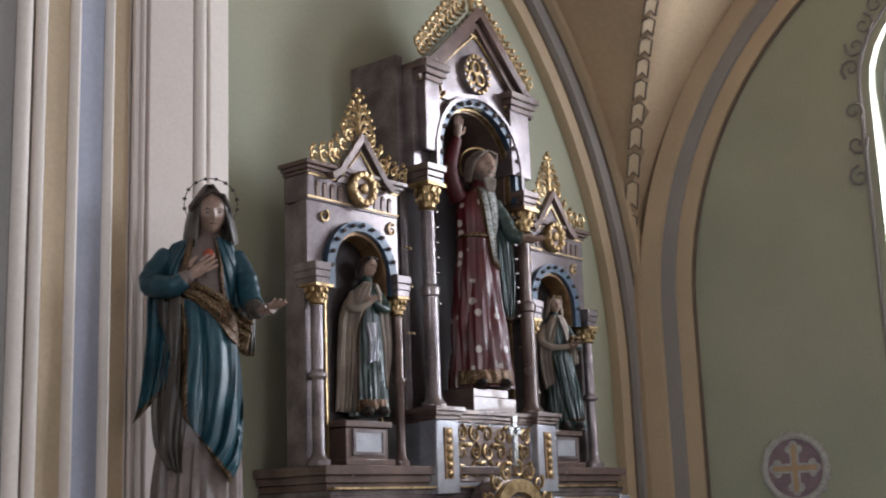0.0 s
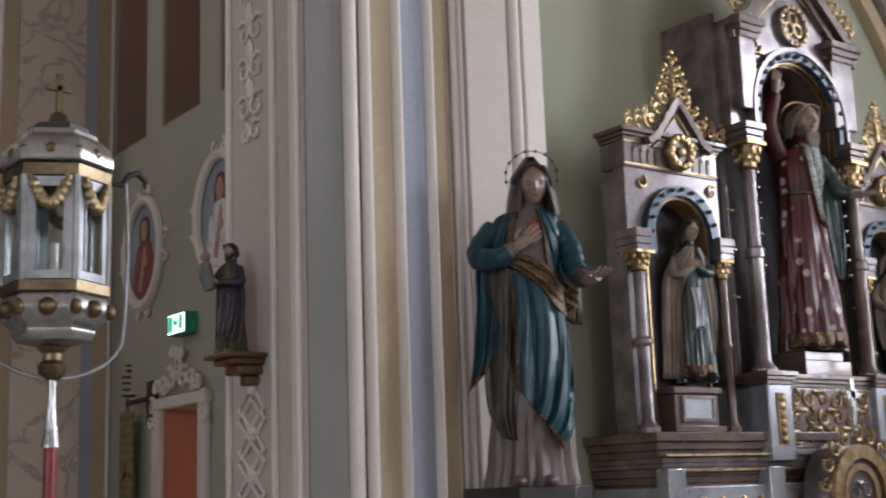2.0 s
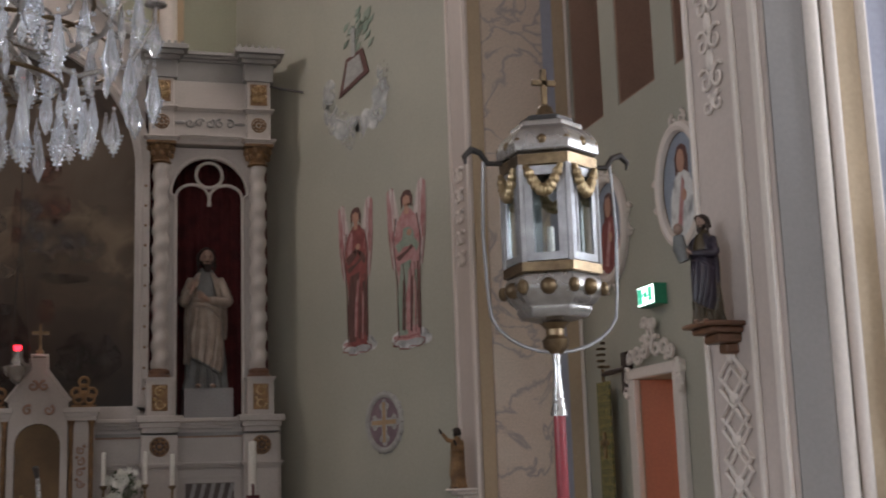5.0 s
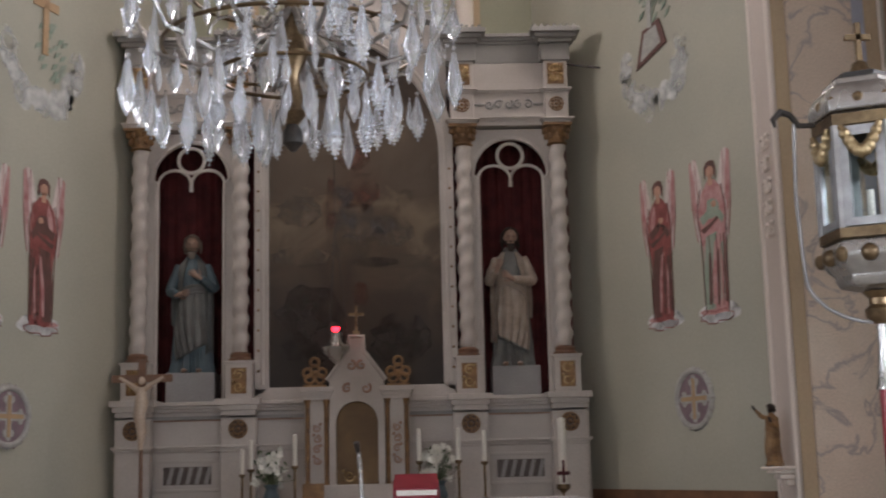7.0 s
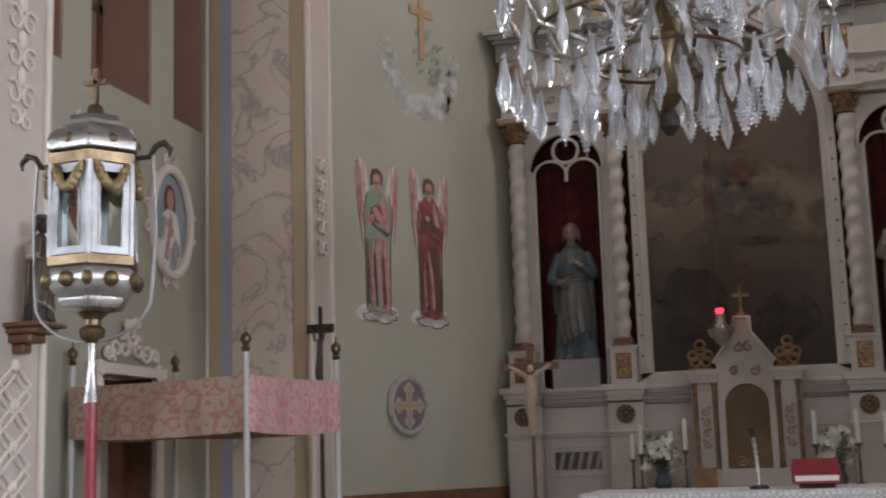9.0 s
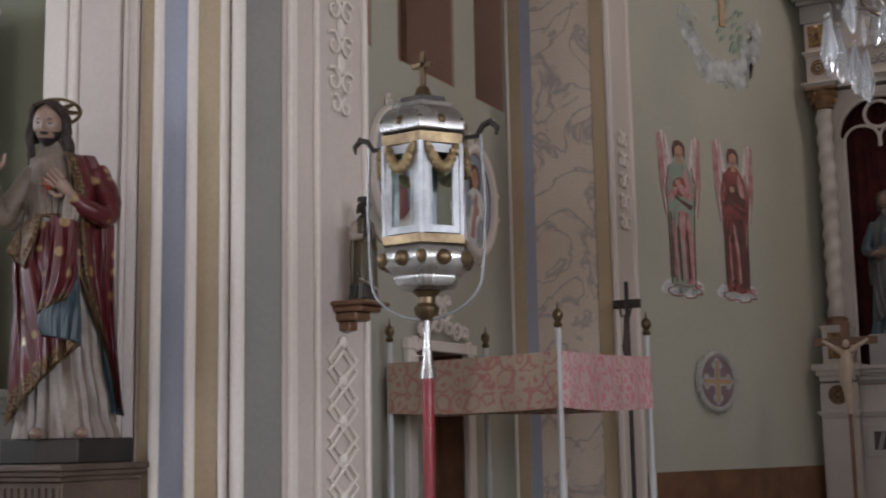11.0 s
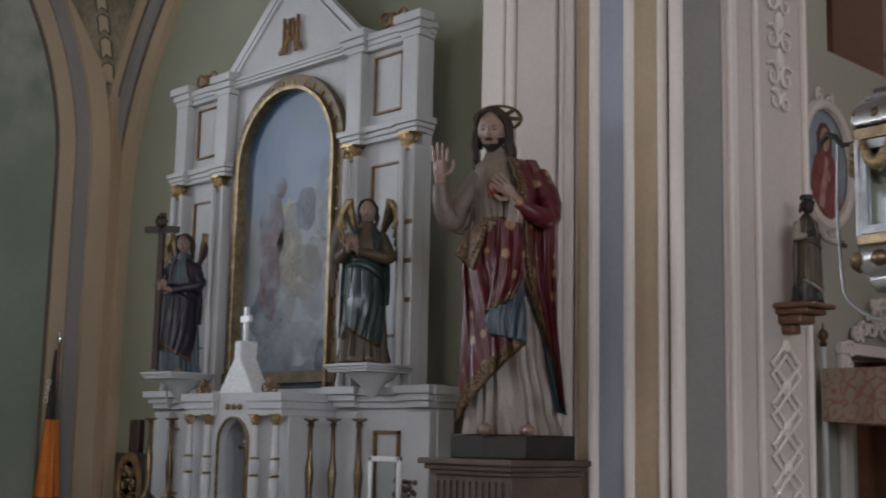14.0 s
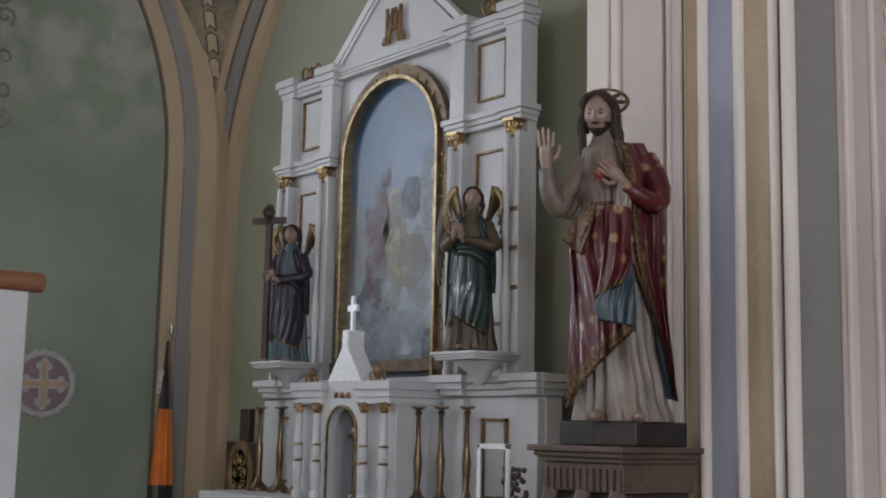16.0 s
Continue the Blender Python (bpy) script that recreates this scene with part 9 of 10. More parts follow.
def bouquet(x, y, z, seed):
    ob = thing("flower_bouquet", (x, y, z), "loose bouquet of white lilies with green leaves", "flowers", "altar flowers")
    r = random.Random(seed)
    part("vase", Shape().lathe(x, y, [(0.06, z), (0.08, z + 0.05), (0.05, z + 0.14), (0.07, z + 0.18)], 16), PALEBLUE, ob)
    lf, pt = Shape(), Shape()
    for i in range(70):
        a, el = r.uniform(0, 6.28), r.uniform(0.1, 1.5)
        d = r.uniform(0.15, 0.36)
        p = Vector((x + d * math.cos(a) * math.cos(el) * 0.62, y + d * math.sin(a) * math.cos(el) * 0.5, z + 0.16 + d * math.sin(el)))
        q = Vector((r.uniform(-1, 1), r.uniform(-1, 1), r.uniform(-0.4, 1))).normalized() * 0.055
        sd = q.orthogonal().normalized() * 0.014
        lf.add([p, p + q * 0.5 + sd, p + q, p + q * 0.5 - sd], [(0, 1, 2, 3)])
        lf.tube([(x, y, z + 0.16), tuple(p)], 0.002, 3)
    for i in range(34):
        a, el = r.uniform(0, 6.28), r.uniform(0.0, 1.5)
        d = r.uniform(0.16, 0.38)
        p = Vector((x + d * math.cos(a) * math.cos(el) * 0.62, y + d * math.sin(a) * math.cos(el) * 0.5 - 0.03, z + 0.16 + d * math.sin(el)))
        ax = Vector((r.uniform(-1, 1), -1, r.uniform(-0.5, 0.8))).normalized()
        u = ax.orthogonal().normalized()
        w = ax.cross(u)
        for k in range(6):
            b = k * 1.047
            o = u * math.cos(b) + w * math.sin(b)
            sd = ax.cross(o) * 0.012
            pt.add([p, p + o * 0.02 + sd + ax * 0.012, p + o * 0.045 + ax * 0.008, p + o * 0.02 - sd + ax * 0.012], [(0, 1, 2, 3)])
    part("leaf", lf, LEAF, ob)
    part("blossom", pt, PETAL, ob)


bouquet(-0.72, 11.95, 1.28, 3)
bouquet(0.82, 11.95, 1.28, 8)


def crucifix(x, y, z0, zt, w, label, wood, body_mat):
    """A cross on a staff, with a plain carved figure as one small mesh."""
    ob = thing("processional_cross", (x, y, z0), label, "crucifix")
    c = Shape()
    c.box(x - 0.16 * w, y - 0.015, zt - 0.62 * w * 4, x + 0.16 * w, y + 0.015, zt)
    c.box(x - w * 1.25, y - 0.014, zt - 0.21, x + w * 1.25, y + 0.014, zt - 0.14)
    part("cross", c, wood, ob, "", 0.004)
    part("staff", Shape().tube([(x, y, z0), (x, y, zt - 0.6 * w * 4)], 0.018, 8), wood, ob)
    b = Shape()
    b.tube([(x, y - 0.04, zt - 0.26), (x + 0.01, y - 0.05, zt - 0.4), (x - 0.012, y - 0.05, zt - 0.52), (x + 0.015, y - 0.055, zt - 0.66), (x, y - 0.04, zt - 0.82)], [0.16 * w, 0.28 * w, 0.24 * w, 0.2 * w, 0.09 * w], 10)
    b.ball((x + 0.01, y - 0.06, zt - 0.2), 0.14 * w, 0.15 * w, 0.18 * w, 10, 8)
    for s in (-1, 1):
        b.tube([(x + s * 0.03, y - 0.04, zt - 0.28), (x + s * w * 0.5, y - 0.035, zt - 0.22), (x + s * w * 0.9, y - 0.025, zt - 0.165)], [0.12 * w, 0.09 * w, 0.065 * w], 8)
    part("carved_body", b, body_mat, ob, "pale carved body")


crucifix(-1.88, 11.8, 0.64, 2.62, 0.22, "wooden processional crucifix with a pale carved body", WOOD, mat("ivory_painted_body", (0.55, 0.45, 0.36), (0.46, 0.36, 0.28), 9, 0.4, 0, 0.05))
crucifix(-3.1, 9.5, 0.0, 2.84, 0.09, "slim black processional crucifix by the pilaster", IRON, DARKWOOD)

# people's altar, book, microphone
tb = thing("altar_table", (0.4, 8.6, 0.64), "free-standing altar table under a white lace cloth", "table")
part("tabletop", Shape().box(-0.85, 8.2, 1.28, 1.65, 9.0, 1.36), ALTARW, tb, "", 0.01)
for x in (-0.6, 1.4):
    part("support", Shape().box(x - 0.2, 8.35, 0.64, x + 0.2, 8.85, 1.28), ALTARW, tb, "", 0.01)
cl = thing("altar_cloth", (0.4, 8.6, 1.36), "white lace cloth with a scalloped edge", "cloth")
lc = Shape().box(-0.88, 8.17, 1.362, 1.68, 9.03, 1.372)
for i in range(50):
    x = -0.88 + i * 0.0512
    lc.prism([(x, 1.37), (x + 0.0512, 1.37), (x + 0.0512, 1.22), (x + 0.0256, 1.19), (x, 1.22)], "y", 8.162, 8.17)
part("lace", lc, LACE, cl)
bk = thing("missal", (0.55, 8.5, 1.37), "closed book with a bright red cover on a wooden stand", "book")
part("stand", Shape().prism([(8.35, 1.372), (8.62, 1.372), (8.62, 1.47)], "x", 0.46, 0.68), WOOD, bk)
part("cover", Shape().prism([(8.33, 1.40), (8.64, 1.50), (8.64, 1.512), (8.33, 1.412)], "x", 0.42, 0.72), mat("red_book_cover", (0.26, 0.012, 0.03), (0.20, 0.01, 0.022), 5, 0.4, 0, 0.05), bk)
part("page_block", Shape().prism([(8.345, 1.413), (8.625, 1.503), (8.625, 1.535), (8.345, 1.445)], "x", 0.44, 0.7), WAX, bk)
part("front_cover", Shape().prism([(8.36, 1.45), (8.64, 1.538), (8.64, 1.55), (8.36, 1.462)], "x", 0.43, 0.71), bpy.data.materials["red_book_cover"], bk)
mc = thing("microphone", (0.21, 8.4, 1.37), "slim silver gooseneck microphone on the altar", "microphone")
part("base", Shape().lathe(0.22, 8.4, [(0.06, 1.373), (0.06, 1.39), (0.02, 1.4)], 16), IRON, mc)
part("stem", Shape().tube([(0.22, 8.4, 1.39), (0.21, 8.4, 1.6), (0.2, 8.37, 1.7)], 0.014, 8), METAL, mc)
part("head", Shape().tube([(0.2, 8.37, 1.7), (0.19, 8.34, 1.76)], [0.014, 0.02], 10), IRON, mc)


# ---- lanterns on poles ----
def lantern(x, y, dz, turn):
    ob = thing("processional_lantern", (x, y, 0), "six-sided silver and brass lantern on a red pole", "lantern", "processional lanterns")
    T = math.pi / 6 + turn
    six = lambda sh, prof: sh.lathe(x, y, [(r * 0.92, z + dz) for r, z in prof], 6, T)
    part("lower_bowl", six(Shape(), [(0.05, 2.1), (0.12, 2.115), (0.135, 2.135), (0.135, 2.15), (0.155, 2.165), (0.178, 2.19), (0.182, 2.215), (0.17, 2.24), (0.165, 2.25)]), METAL, ob, "", 0.004)
    part("lower_band", six(Shape(), [(0.165, 2.25), (0.178, 2.255), (0.178, 2.285), (0.165, 2.29)]), BRASS, ob)
    part("upper_band", six(Shape(), [(0.165, 2.6), (0.175, 2.605), (0.178, 2.64), (0.165, 2.645)]), BRASS, ob)
    part("roof", six(Shape(), [(0.165, 2.645), (0.186, 2.652), (0.188, 2.68), (0.178, 2.71), (0.152, 2.735), (0.135, 2.742), (0.132, 2.762), (0.06, 2.768), (0.03, 2.78)]), METAL, ob, "", 0.004)
    part("vent", six(Shape(), [(0.085, 2.762), (0.10, 2.764), (0.10, 2.785), (0.085, 2.79)]), IRON, ob)
    part("knob", Shape().lathe(x, y, [(0.05, 2.1 + dz), (0.03, 2.08 + dz), (0.03, 2.06 + dz), (0.045, 2.045 + dz), (0.04, 2.02 + dz), (0.02, 2.0 + dz)], 16), BRASS, ob)
    tp = Shape().lathe(x, y, [(0.02, 2.775 + dz), (0.035, 2.8 + dz), (0.025, 2.83 + dz), (0.01, 2.84 + dz)], 12)
    tp.box(x - 0.009, y - 0.008, 2.83 + dz, x + 0.009, y + 0.008, 2.965 + dz)
    tp.box(x - 0.042, y - 0.008, 2.908 + dz, x + 0.042, y + 0.008, 2.926 + dz)
    part("top_cross", tp, BRASS, ob, "small brass cross on a ball")
    for i in range(6):
        a = T + i * math.pi / 3
        px, py = x + 0.152 * math.cos(a), y + 0.152 * math.sin(a)
        part("post", Shape().tube([(px, py, 2.285 + dz), (px, py, 2.605 + dz)], 0.013, 6), PEWTER, ob)
        b = a + math.pi / 3
        qx, qy = x + 0.152 * math.cos(b), y + 0.152 * math.sin(b)
        ux, uy = (qx - px), (qy - py)
        inn = lambda k, z, o=0.0: (px + ux * k + o * math.cos(a + math.pi / 6), py + uy * k + o * math.sin(a + math.pi / 6), z + dz)
        g = Shape()
        g.add([inn(0.06, 2.29, -0.003), inn(0.94, 2.29, -0.003), inn(0.94, 2.6, -0.003), inn(0.06, 2.6, -0.003), inn(0.06, 2.29, 0.0), inn(0.94, 2.29, 0.0), inn(0.94, 2.6, 0.0), inn(0.06, 2.6, 0.0)],
              [(0, 1, 2, 3), (7, 6, 5, 4), (0, 4, 5, 1), (1, 5, 6, 2), (2, 6, 7, 3), (3, 7, 4, 0)])
        pane = part("pane", g, PANE, ob, "clear glass pane")
        pane.visible_shadow = False
        fr = Shape()
        for k0, k1, z0, z1, o in ((0.05, 0.2, 2.29, 2.6, 0.006), (0.8, 0.95, 2.29, 2.6, 0.006), (0.2, 0.8, 2.29, 2.315, 0.006), (0.2, 0.8, 2.57, 2.6, 0.006), (0.2, 0.235, 2.315, 2.57, 0.011), (0.765, 0.8, 2.315, 2.57, 0.011)):
            fr.add([inn(k0, z0, 0.001), inn(k1, z0, 0.001), inn(k1, z1, 0.001), inn(k0, z1, 0.001), inn(k0, z0, o), inn(k1, z0, o), inn(k1, z1, o), inn(k0, z1, o)],
                   [(3, 2, 1, 0), (4, 5, 6, 7), (0, 1, 5, 4), (1, 2, 6, 5), (2, 3, 7, 6), (3, 0, 4, 7)])
        part("pane_frame", fr, PEWTER, ob)
        gr = Shape()
        pts = [inn(0.12 + 0.76 * k / 10, 2.6 - 0.085 * math.sin(math.pi * k / 10), 0.016) for k in range(11)]
        gr.tube(pts, [0.01 + 0.01 * math.sin(math.pi * k / 10) for k in range(11)], 7)
        for k in range(1, 10):
            gr.ball(pts[k], 0.016 + 0.006 * math.sin(math.pi * k / 10), n=7, m=5)
        part("garland", gr, PALEGOLD, ob, "embossed brass swag")
        bs = Shape()
        mx, my, _ = inn(0.5, 0, 0.0)
        for z, rr in ((2.205, 0.028), (2.685, 0.021)):
            o = 0.012 if z < 2.4 else 0.004
            bs.ball((mx + o * math.cos(a + math.pi / 6), my + o * math.sin(a + math.pi / 6), z + dz), rr, rr, rr, 10, 6)
            bs.ball((px + o * math.cos(a), py + o * math.sin(a), z + dz), rr * 0.7, rr * 0.7, rr * 0.9, 8, 5)
        split_part("boss", bs, BRASS, ob)
    cnd = Shape().lathe(x, y, [(0.05, 2.25 + dz), (0.05, 2.27 + dz), (0.012, 2.28 + dz), (0.012, 2.42 + dz)], 12)
    part("candle", cnd, WAX, ob)
    yk = Shape()
    d = 0.225
    pts = [(x - d, y, 2.635 + dz), (x - d - 0.01, y, 2.4 + dz), (x - d, y, 2.2 + dz)] + [(x - d * math.cos(k * math.pi / 12), y, 2.16 + dz - 0.155 * math.sin(k * math.pi / 12)) for k in range(1, 12)] + [(x + d, y, 2.2 + dz), (x + d + 0.01, y, 2.4 + dz), (x + d, y, 2.635 + dz)]
    yk.tube(pts, 0.006, 6)
    part("yoke", yk, PEWTER, ob, "curved silver carrying bow")
    hk = Shape()
    for s in (-1, 1):
        hk.tube([(x + s * 0.16, y, 2.63 + dz), (x + s * 0.21, y, 2.63 + dz), (x + s * 0.235, y, 2.665 + dz), (x + s * 0.265, y, 2.675 + dz), (x + s * 0.29, y, 2.65 + dz), (x + s * 0.285, y, 2.625 + dz)], [0.008, 0.01, 0.011, 0.013, 0.01, 0.004], 8)
    split_part("hook", hk, IRON, ob, "leaf-shaped dark hook")
    part("socket", Shape().lathe(x, y, [(0.028, 1.8 + dz), (0.026, 1.815 + dz), (0.022, 1.83 + dz), (0.012, 1.94 + dz), (0.014, 2.0 + dz)], 16), METAL, ob, "tapered silver socket")
    part("pole", Shape().lathe(x, y, [(0.02, 0.0), (0.02, 1.8 + dz)], 14), REDPOLE, ob, "red lacquered pole")


lantern(1.955, 3.95, 0.0, 0.06)
lantern(-1.83, 3.95, 0.05, 0.42)


# ---- chandelier ----
BEAD = mat("bright_cut_glass_bead", (0.72, 0.74, 0.78), (0.6, 0.62, 0.66), 6, 0.12, 0.5, 0.02)
def chandelier(x, y, z):
    ob = thing("chandelier", (x, y, z), "large brass chandelier hung with cut crystal drops", "chandelier")
    part("stem", Shape().lathe(x, y, [(0.02, z - 0.05), (0.07, z + 0.02), (0.05, z + 0.1), (0.03, z + 0.2), (0.08, z + 0.32), (0.04, z + 0.45), (0.03, z + 0.9), (0.09, z + 1.0), (0.03, z + 1.1), (0.012, z + 1.2), (0.012, 9.2)], 16), BRASS, ob)
    part("bottom_lamp", Shape().lathe(x - 0.0, y, [(0.012, z - 0.17), (0.05, z - 0.13), (0.05, z - 0.08), (0.03, z - 0.04)], 14), IRON, ob, "black lamp holder")
    rnd = random.Random(2)

    def arm(a, r, z0, zt, lift):
        s = Shape()
        ca, sa = math.cos(a), math.sin(a)
        P = lambda q, h: (x + q * ca, y + q * sa, h)
        s.tube([P(0.04, z0 + 0.25), P(r * 0.25, z0 + 0.08), P(r * 0.55, z0 - 0.02), P(r * 0.85, z0 + 0.05), P(r, zt - 0.08), P(r, zt)], [0.016, 0.015, 0.013, 0.012, 0.011, 0.011], 6)
        tmp = [P(r * 0.4 + 0.09 * math.cos(t * 0.55), z0 + 0.14 + 0.09 * math.sin(t * 0.55)) for t in range(11)]
        s.tube(tmp, 0.009, 5)
        part("arm", s, METAL, ob, "curved silvery arm")
        c = Shape().lathe(*P(r, 0)[:2], [(0.015, zt), (0.055, zt + 0.012), (0.055, zt + 0.02), (0.016, zt + 0.022), (0.016, zt + 0.1), (0.02, zt + 0.13), (0.004, zt + 0.17)], 10)
        part("candle_cup", c, METAL, ob)

    for i in range(10):
        arm(i * math.pi / 5, 0.78, z + 0.28, z + 0.62, 0)
    for i in range(6):
        arm(i * math.pi / 3 + 0.2, 0.46, z + 0.55, z + 0.9, 0)
    rg = Shape()
    for r, h in ((0.62, 0.34), (0.36, 0.2), (0.5, 0.62)):
        rg.tube([(x + r * math.cos(t * math.pi / 24), y + r * math.sin(t * math.pi / 24), z + h) for t in range(49)], 0.01, 5)
    part("ring", rg, BRASS, ob)

    def drop(px, py, top, h, w):
        s = Shape()
        s.lathe(px, py, [(0.001, top - h), (w * 0.55, top - h * 0.86), (w * 0.95, top - h * 0.7), (w, top - h * 0.6), (w * 0.6, top - h * 0.35), (w * 0.3, top - h * 0.13), (0.002, top - h * 0.1)], 6, rnd.uniform(0, 1), 1.0, 0.45)
        s.ball((px, py, top - h * 0.04), w * 0.28, n=6, m=4)
        return s

    spots = []
    for r, n, h in ((0.78, 20, 0.28), (0.66, 18, 0.16), (0.5, 16, 0.13), (0.36, 12, 0.12), (0.2, 8, 0.1), (0.68, 16, 0.5), (0.5, 14, 0.5), (0.78, 14, 0.6), (0.3, 10, 0.42)):
        for i in range(n):
            a = 2 * math.pi * (i + rnd.uniform(-0.25, 0.25)) / n + r * 7
            spots.append((x + r * math.cos(a), y + r * math.sin(a), z + h + rnd.uniform(-0.05, 0.06)))
    for px, py, pz in spots:
        big = rnd.random()
        h, w = (rnd.uniform(0.22, 0.31), rnd.uniform(0.028, 0.042)) if big > 0.45 else (rnd.uniform(0.13, 0.22), rnd.uniform(0.015, 0.024))
        cry = part("crystal", drop(px, py, pz, h, w), CRYSTAL, ob)
        if w > 0.027 and rnd.random() > 0.2:
            rim = Shape()
            for sd in (1, -1):
                for q in range(6):
                    k = q / 5
                    rim.ball((px + sd * w * 1.12 * (1 - k) ** 0.7, py, pz - h * (0.6 + 0.42 * k)), 0.007, n=5, m=4)
            part("bead_rim", rim, BEAD, cry, "row of small cut beads")
    bd = Shape()
    for i in range(10):
        a, b = i * math.pi / 5, (i + 1) * math.pi / 5
        for k in range(9):
            q = k / 8
            an = a + (b - a) * q
            bd.ball((x + 0.76 * math.cos(an), y + 0.76 * math.sin(an), z + 0.5 - 0.16 * math.sin(math.pi * q)), 0.012, n=6, m=4)
    split_part("bead_chain", bd, CRYSTAL, ob)


chandelier(-0.01, 6.0, 3.26)


# ---- canopy on four poles ----
def canopy():
    A, Bc, C, D = Vector((-4.1, 7.53, 0)), Vector((-2.72, 7.21, 0)), Vector((-2.49, 8.17, 0)), Vector((-3.85, 8.5, 0))
    ob = thing("processional_canopy", (-3.3, 7.8, 0), "pink damask canopy on four pale poles with brass finials", "canopy")
    for p in (A, Bc, C, D):
        pl = part("pole", Shape().lathe(p.x, p.y, [(0.02, 0.0), (0.02, 0.6), (0.026, 1.4), (0.02, 1.42), (0.02, 2.3)], 12), WHITE, ob, "pale painted pole")
        part("finial", Shape().lathe(p.x, p.y, [(0.018, 2.3), (0.03, 2.32), (0.018, 2.34), (0.035, 2.37), (0.03, 2.4), (0.008, 2.42), (0.004, 2.46)], 12), BRASS, pl, "brass knob")

    def valance(p, q, mt):
        d = (q - p)
        nrm = Vector((d.y, -d.x, 0)).normalized()
        n = 40
        vs = []
        for k, z in enumerate((2.16, 2.05, 1.93, 1.82)):
            for i in range(n + 1):
                u = i / n
                o = nrm * (0.012 * math.sin(u * 26) * (k / 3) + 0.02)
                sag = -0.02 * math.sin(math.pi * u) * (1 if k == 3 else 0.4)
                w = p + d * u + o
                vs.append((w.x, w.y, z + sag))
        vs += [(a - nrm.x * 0.006, b - nrm.y * 0.006, c) for a, b, c in vs]
        m = 4 * (n + 1)
        f = [(k * (n + 1) + i, k * (n + 1) + i + 1, (k + 1) * (n + 1) + i + 1, (k + 1) * (n + 1) + i) for k in range(3) for i in range(n)]
        f += [tuple(m + j for j in q2[::-1]) for q2 in f]
        return part("valance", Shape().add(vs, f), mt, ob)

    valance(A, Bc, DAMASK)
    valance(Bc, C, LIT_DAMASK)
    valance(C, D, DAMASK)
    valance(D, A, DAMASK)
    part("roof_cloth", Shape().prism([(p.x, p.y) for p in (A, Bc, C, D)], "z", 1.86, 1.87), DAMASK, ob, "cloth roof of the canopy")


canopy()


# ---- things on the chancel side walls ----
def oval_picture(s, y, z, ry, rz, figure_mat, label):
    xw = RW if s > 0 else LW
    m = pose(xw, y, z, 0, 0, -90 if s > 0 else 90) @ Matrix.Rotation(radians(90), 4, "X")
    ob = thing("oval_painting", (xw, y, z), label, "painting", "oval wall paintings")
    fr = Shape()
    n = 48
    fr.tube([(ry * math.cos(t * 2 * math.pi / n), rz * math.sin(t * 2 * math.pi / n), 0.02) for t in range(n + 1)], 0.04, 8)
    moulding = part("frame", fr.moved(m), IVORY, ob, "moulded plaster frame")
    sc = Shape()
    for t, hd in ((0, 1), (math.pi / 2, 1), (math.pi, -1), (-math.pi / 2, -1)):
        for k in (-1, 1):
            a = t + k * 0.16
            spiral(sc, (ry * 1.17 * math.cos(a), rz * 1.14 * math.sin(a), 0.015), 0.055, 1.2, a, k, (1, 0, 0), (0, 1, 0), 0.016, 10)
    part("scroll", sc.moved(m), IVORY, moulding)
    part("ground", Shape().lathe(0, 0, [(0.0, 0.006), (0.97, 0.006), (0.97, 0.0)], 40, 0, ry, rz).moved(m), mat("faded_blue_picture_ground", (0.30, 0.34, 0.40), (0.24, 0.28, 0.35), 4, 0.6, 0, 0.05), ob)
    el = lambda cx, cz, rx, r2: [(cx + rx * math.cos(a * math.pi / 9), cz + r2 * math.sin(a * math.pi / 9)) for a in range(18)]
    bust = [(-ry * 0.62, -rz * 0.66), (-ry * 0.3, -rz * 0.86), (ry * 0.3, -rz * 0.86), (ry * 0.6, -rz * 0.66), (ry * 0.5, -rz * 0.1), (ry * 0.36, rz * 0.14), (ry * 0.12, rz * 0.24), (-ry * 0.12, rz * 0.24), (-ry * 0.38, rz * 0.12), (-ry * 0.52, -rz * 0.15)]
    lock = [(-ry * 0.27, rz * 0.1), (-ry * 0.3, rz * 0.5), (-ry * 0.16, rz * 0.68), (ry * 0.04, rz * 0.71), (ry * 0.22, rz * 0.64), (ry * 0.31, rz * 0.45), (ry * 0.27, rz * 0.08)]
    for nm, p, mt, l in (("painted_hair", lock, DUSKP, 0.009), ("painted_shape", bust, figure_mat, 0.012), ("painted_fold", [(-ry * 0.3, -rz * 0.7), (-ry * 0.1, -rz * 0.75), (ry * 0.12, rz * 0.05), (ry * 0.02, rz * 0.16)], PINKP, 0.0135),
                         ("painted_head", el(0.0, rz * 0.42, ry * 0.17, rz * 0.2), FLESHP, 0.015), ("painted_palm", el(ry * 0.08, -rz * 0.18, ry * 0.1, rz * 0.1), FLESHP, 0.0155)):
        part(nm, Shape().prism(p, "z", 0.004, l).moved(m), mt, ob)
    part("inner_line", Shape().tube([(ry * 0.9 * math.cos(t * 2 * math.pi / n), rz * 0.92 * math.sin(t * 2 * math.pi / n), 0.01) for t in range(n + 1)], 0.008, 5).moved(m), DULLGOLD, ob)


oval_picture(1, 9.05, 3.49, 0.33, 0.40, ROSEP, "oval painting of a red shape on blue in a plaster frame")
oval_picture(1, 7.77, 3.54, 0.33, 0.41, CLOUDP, "oval painting of a pale shape on blue in a plaster frame")
oval_picture(-1, 9.06, 3.535, 0.32, 0.425, CLOUDP, "oval painting of a white shape on blue in a plaster frame")
oval_picture(-1, 7.78, 3.57, 0.34, 0.42, ROSEP, "oval painting of a red shape on blue in a plaster frame")


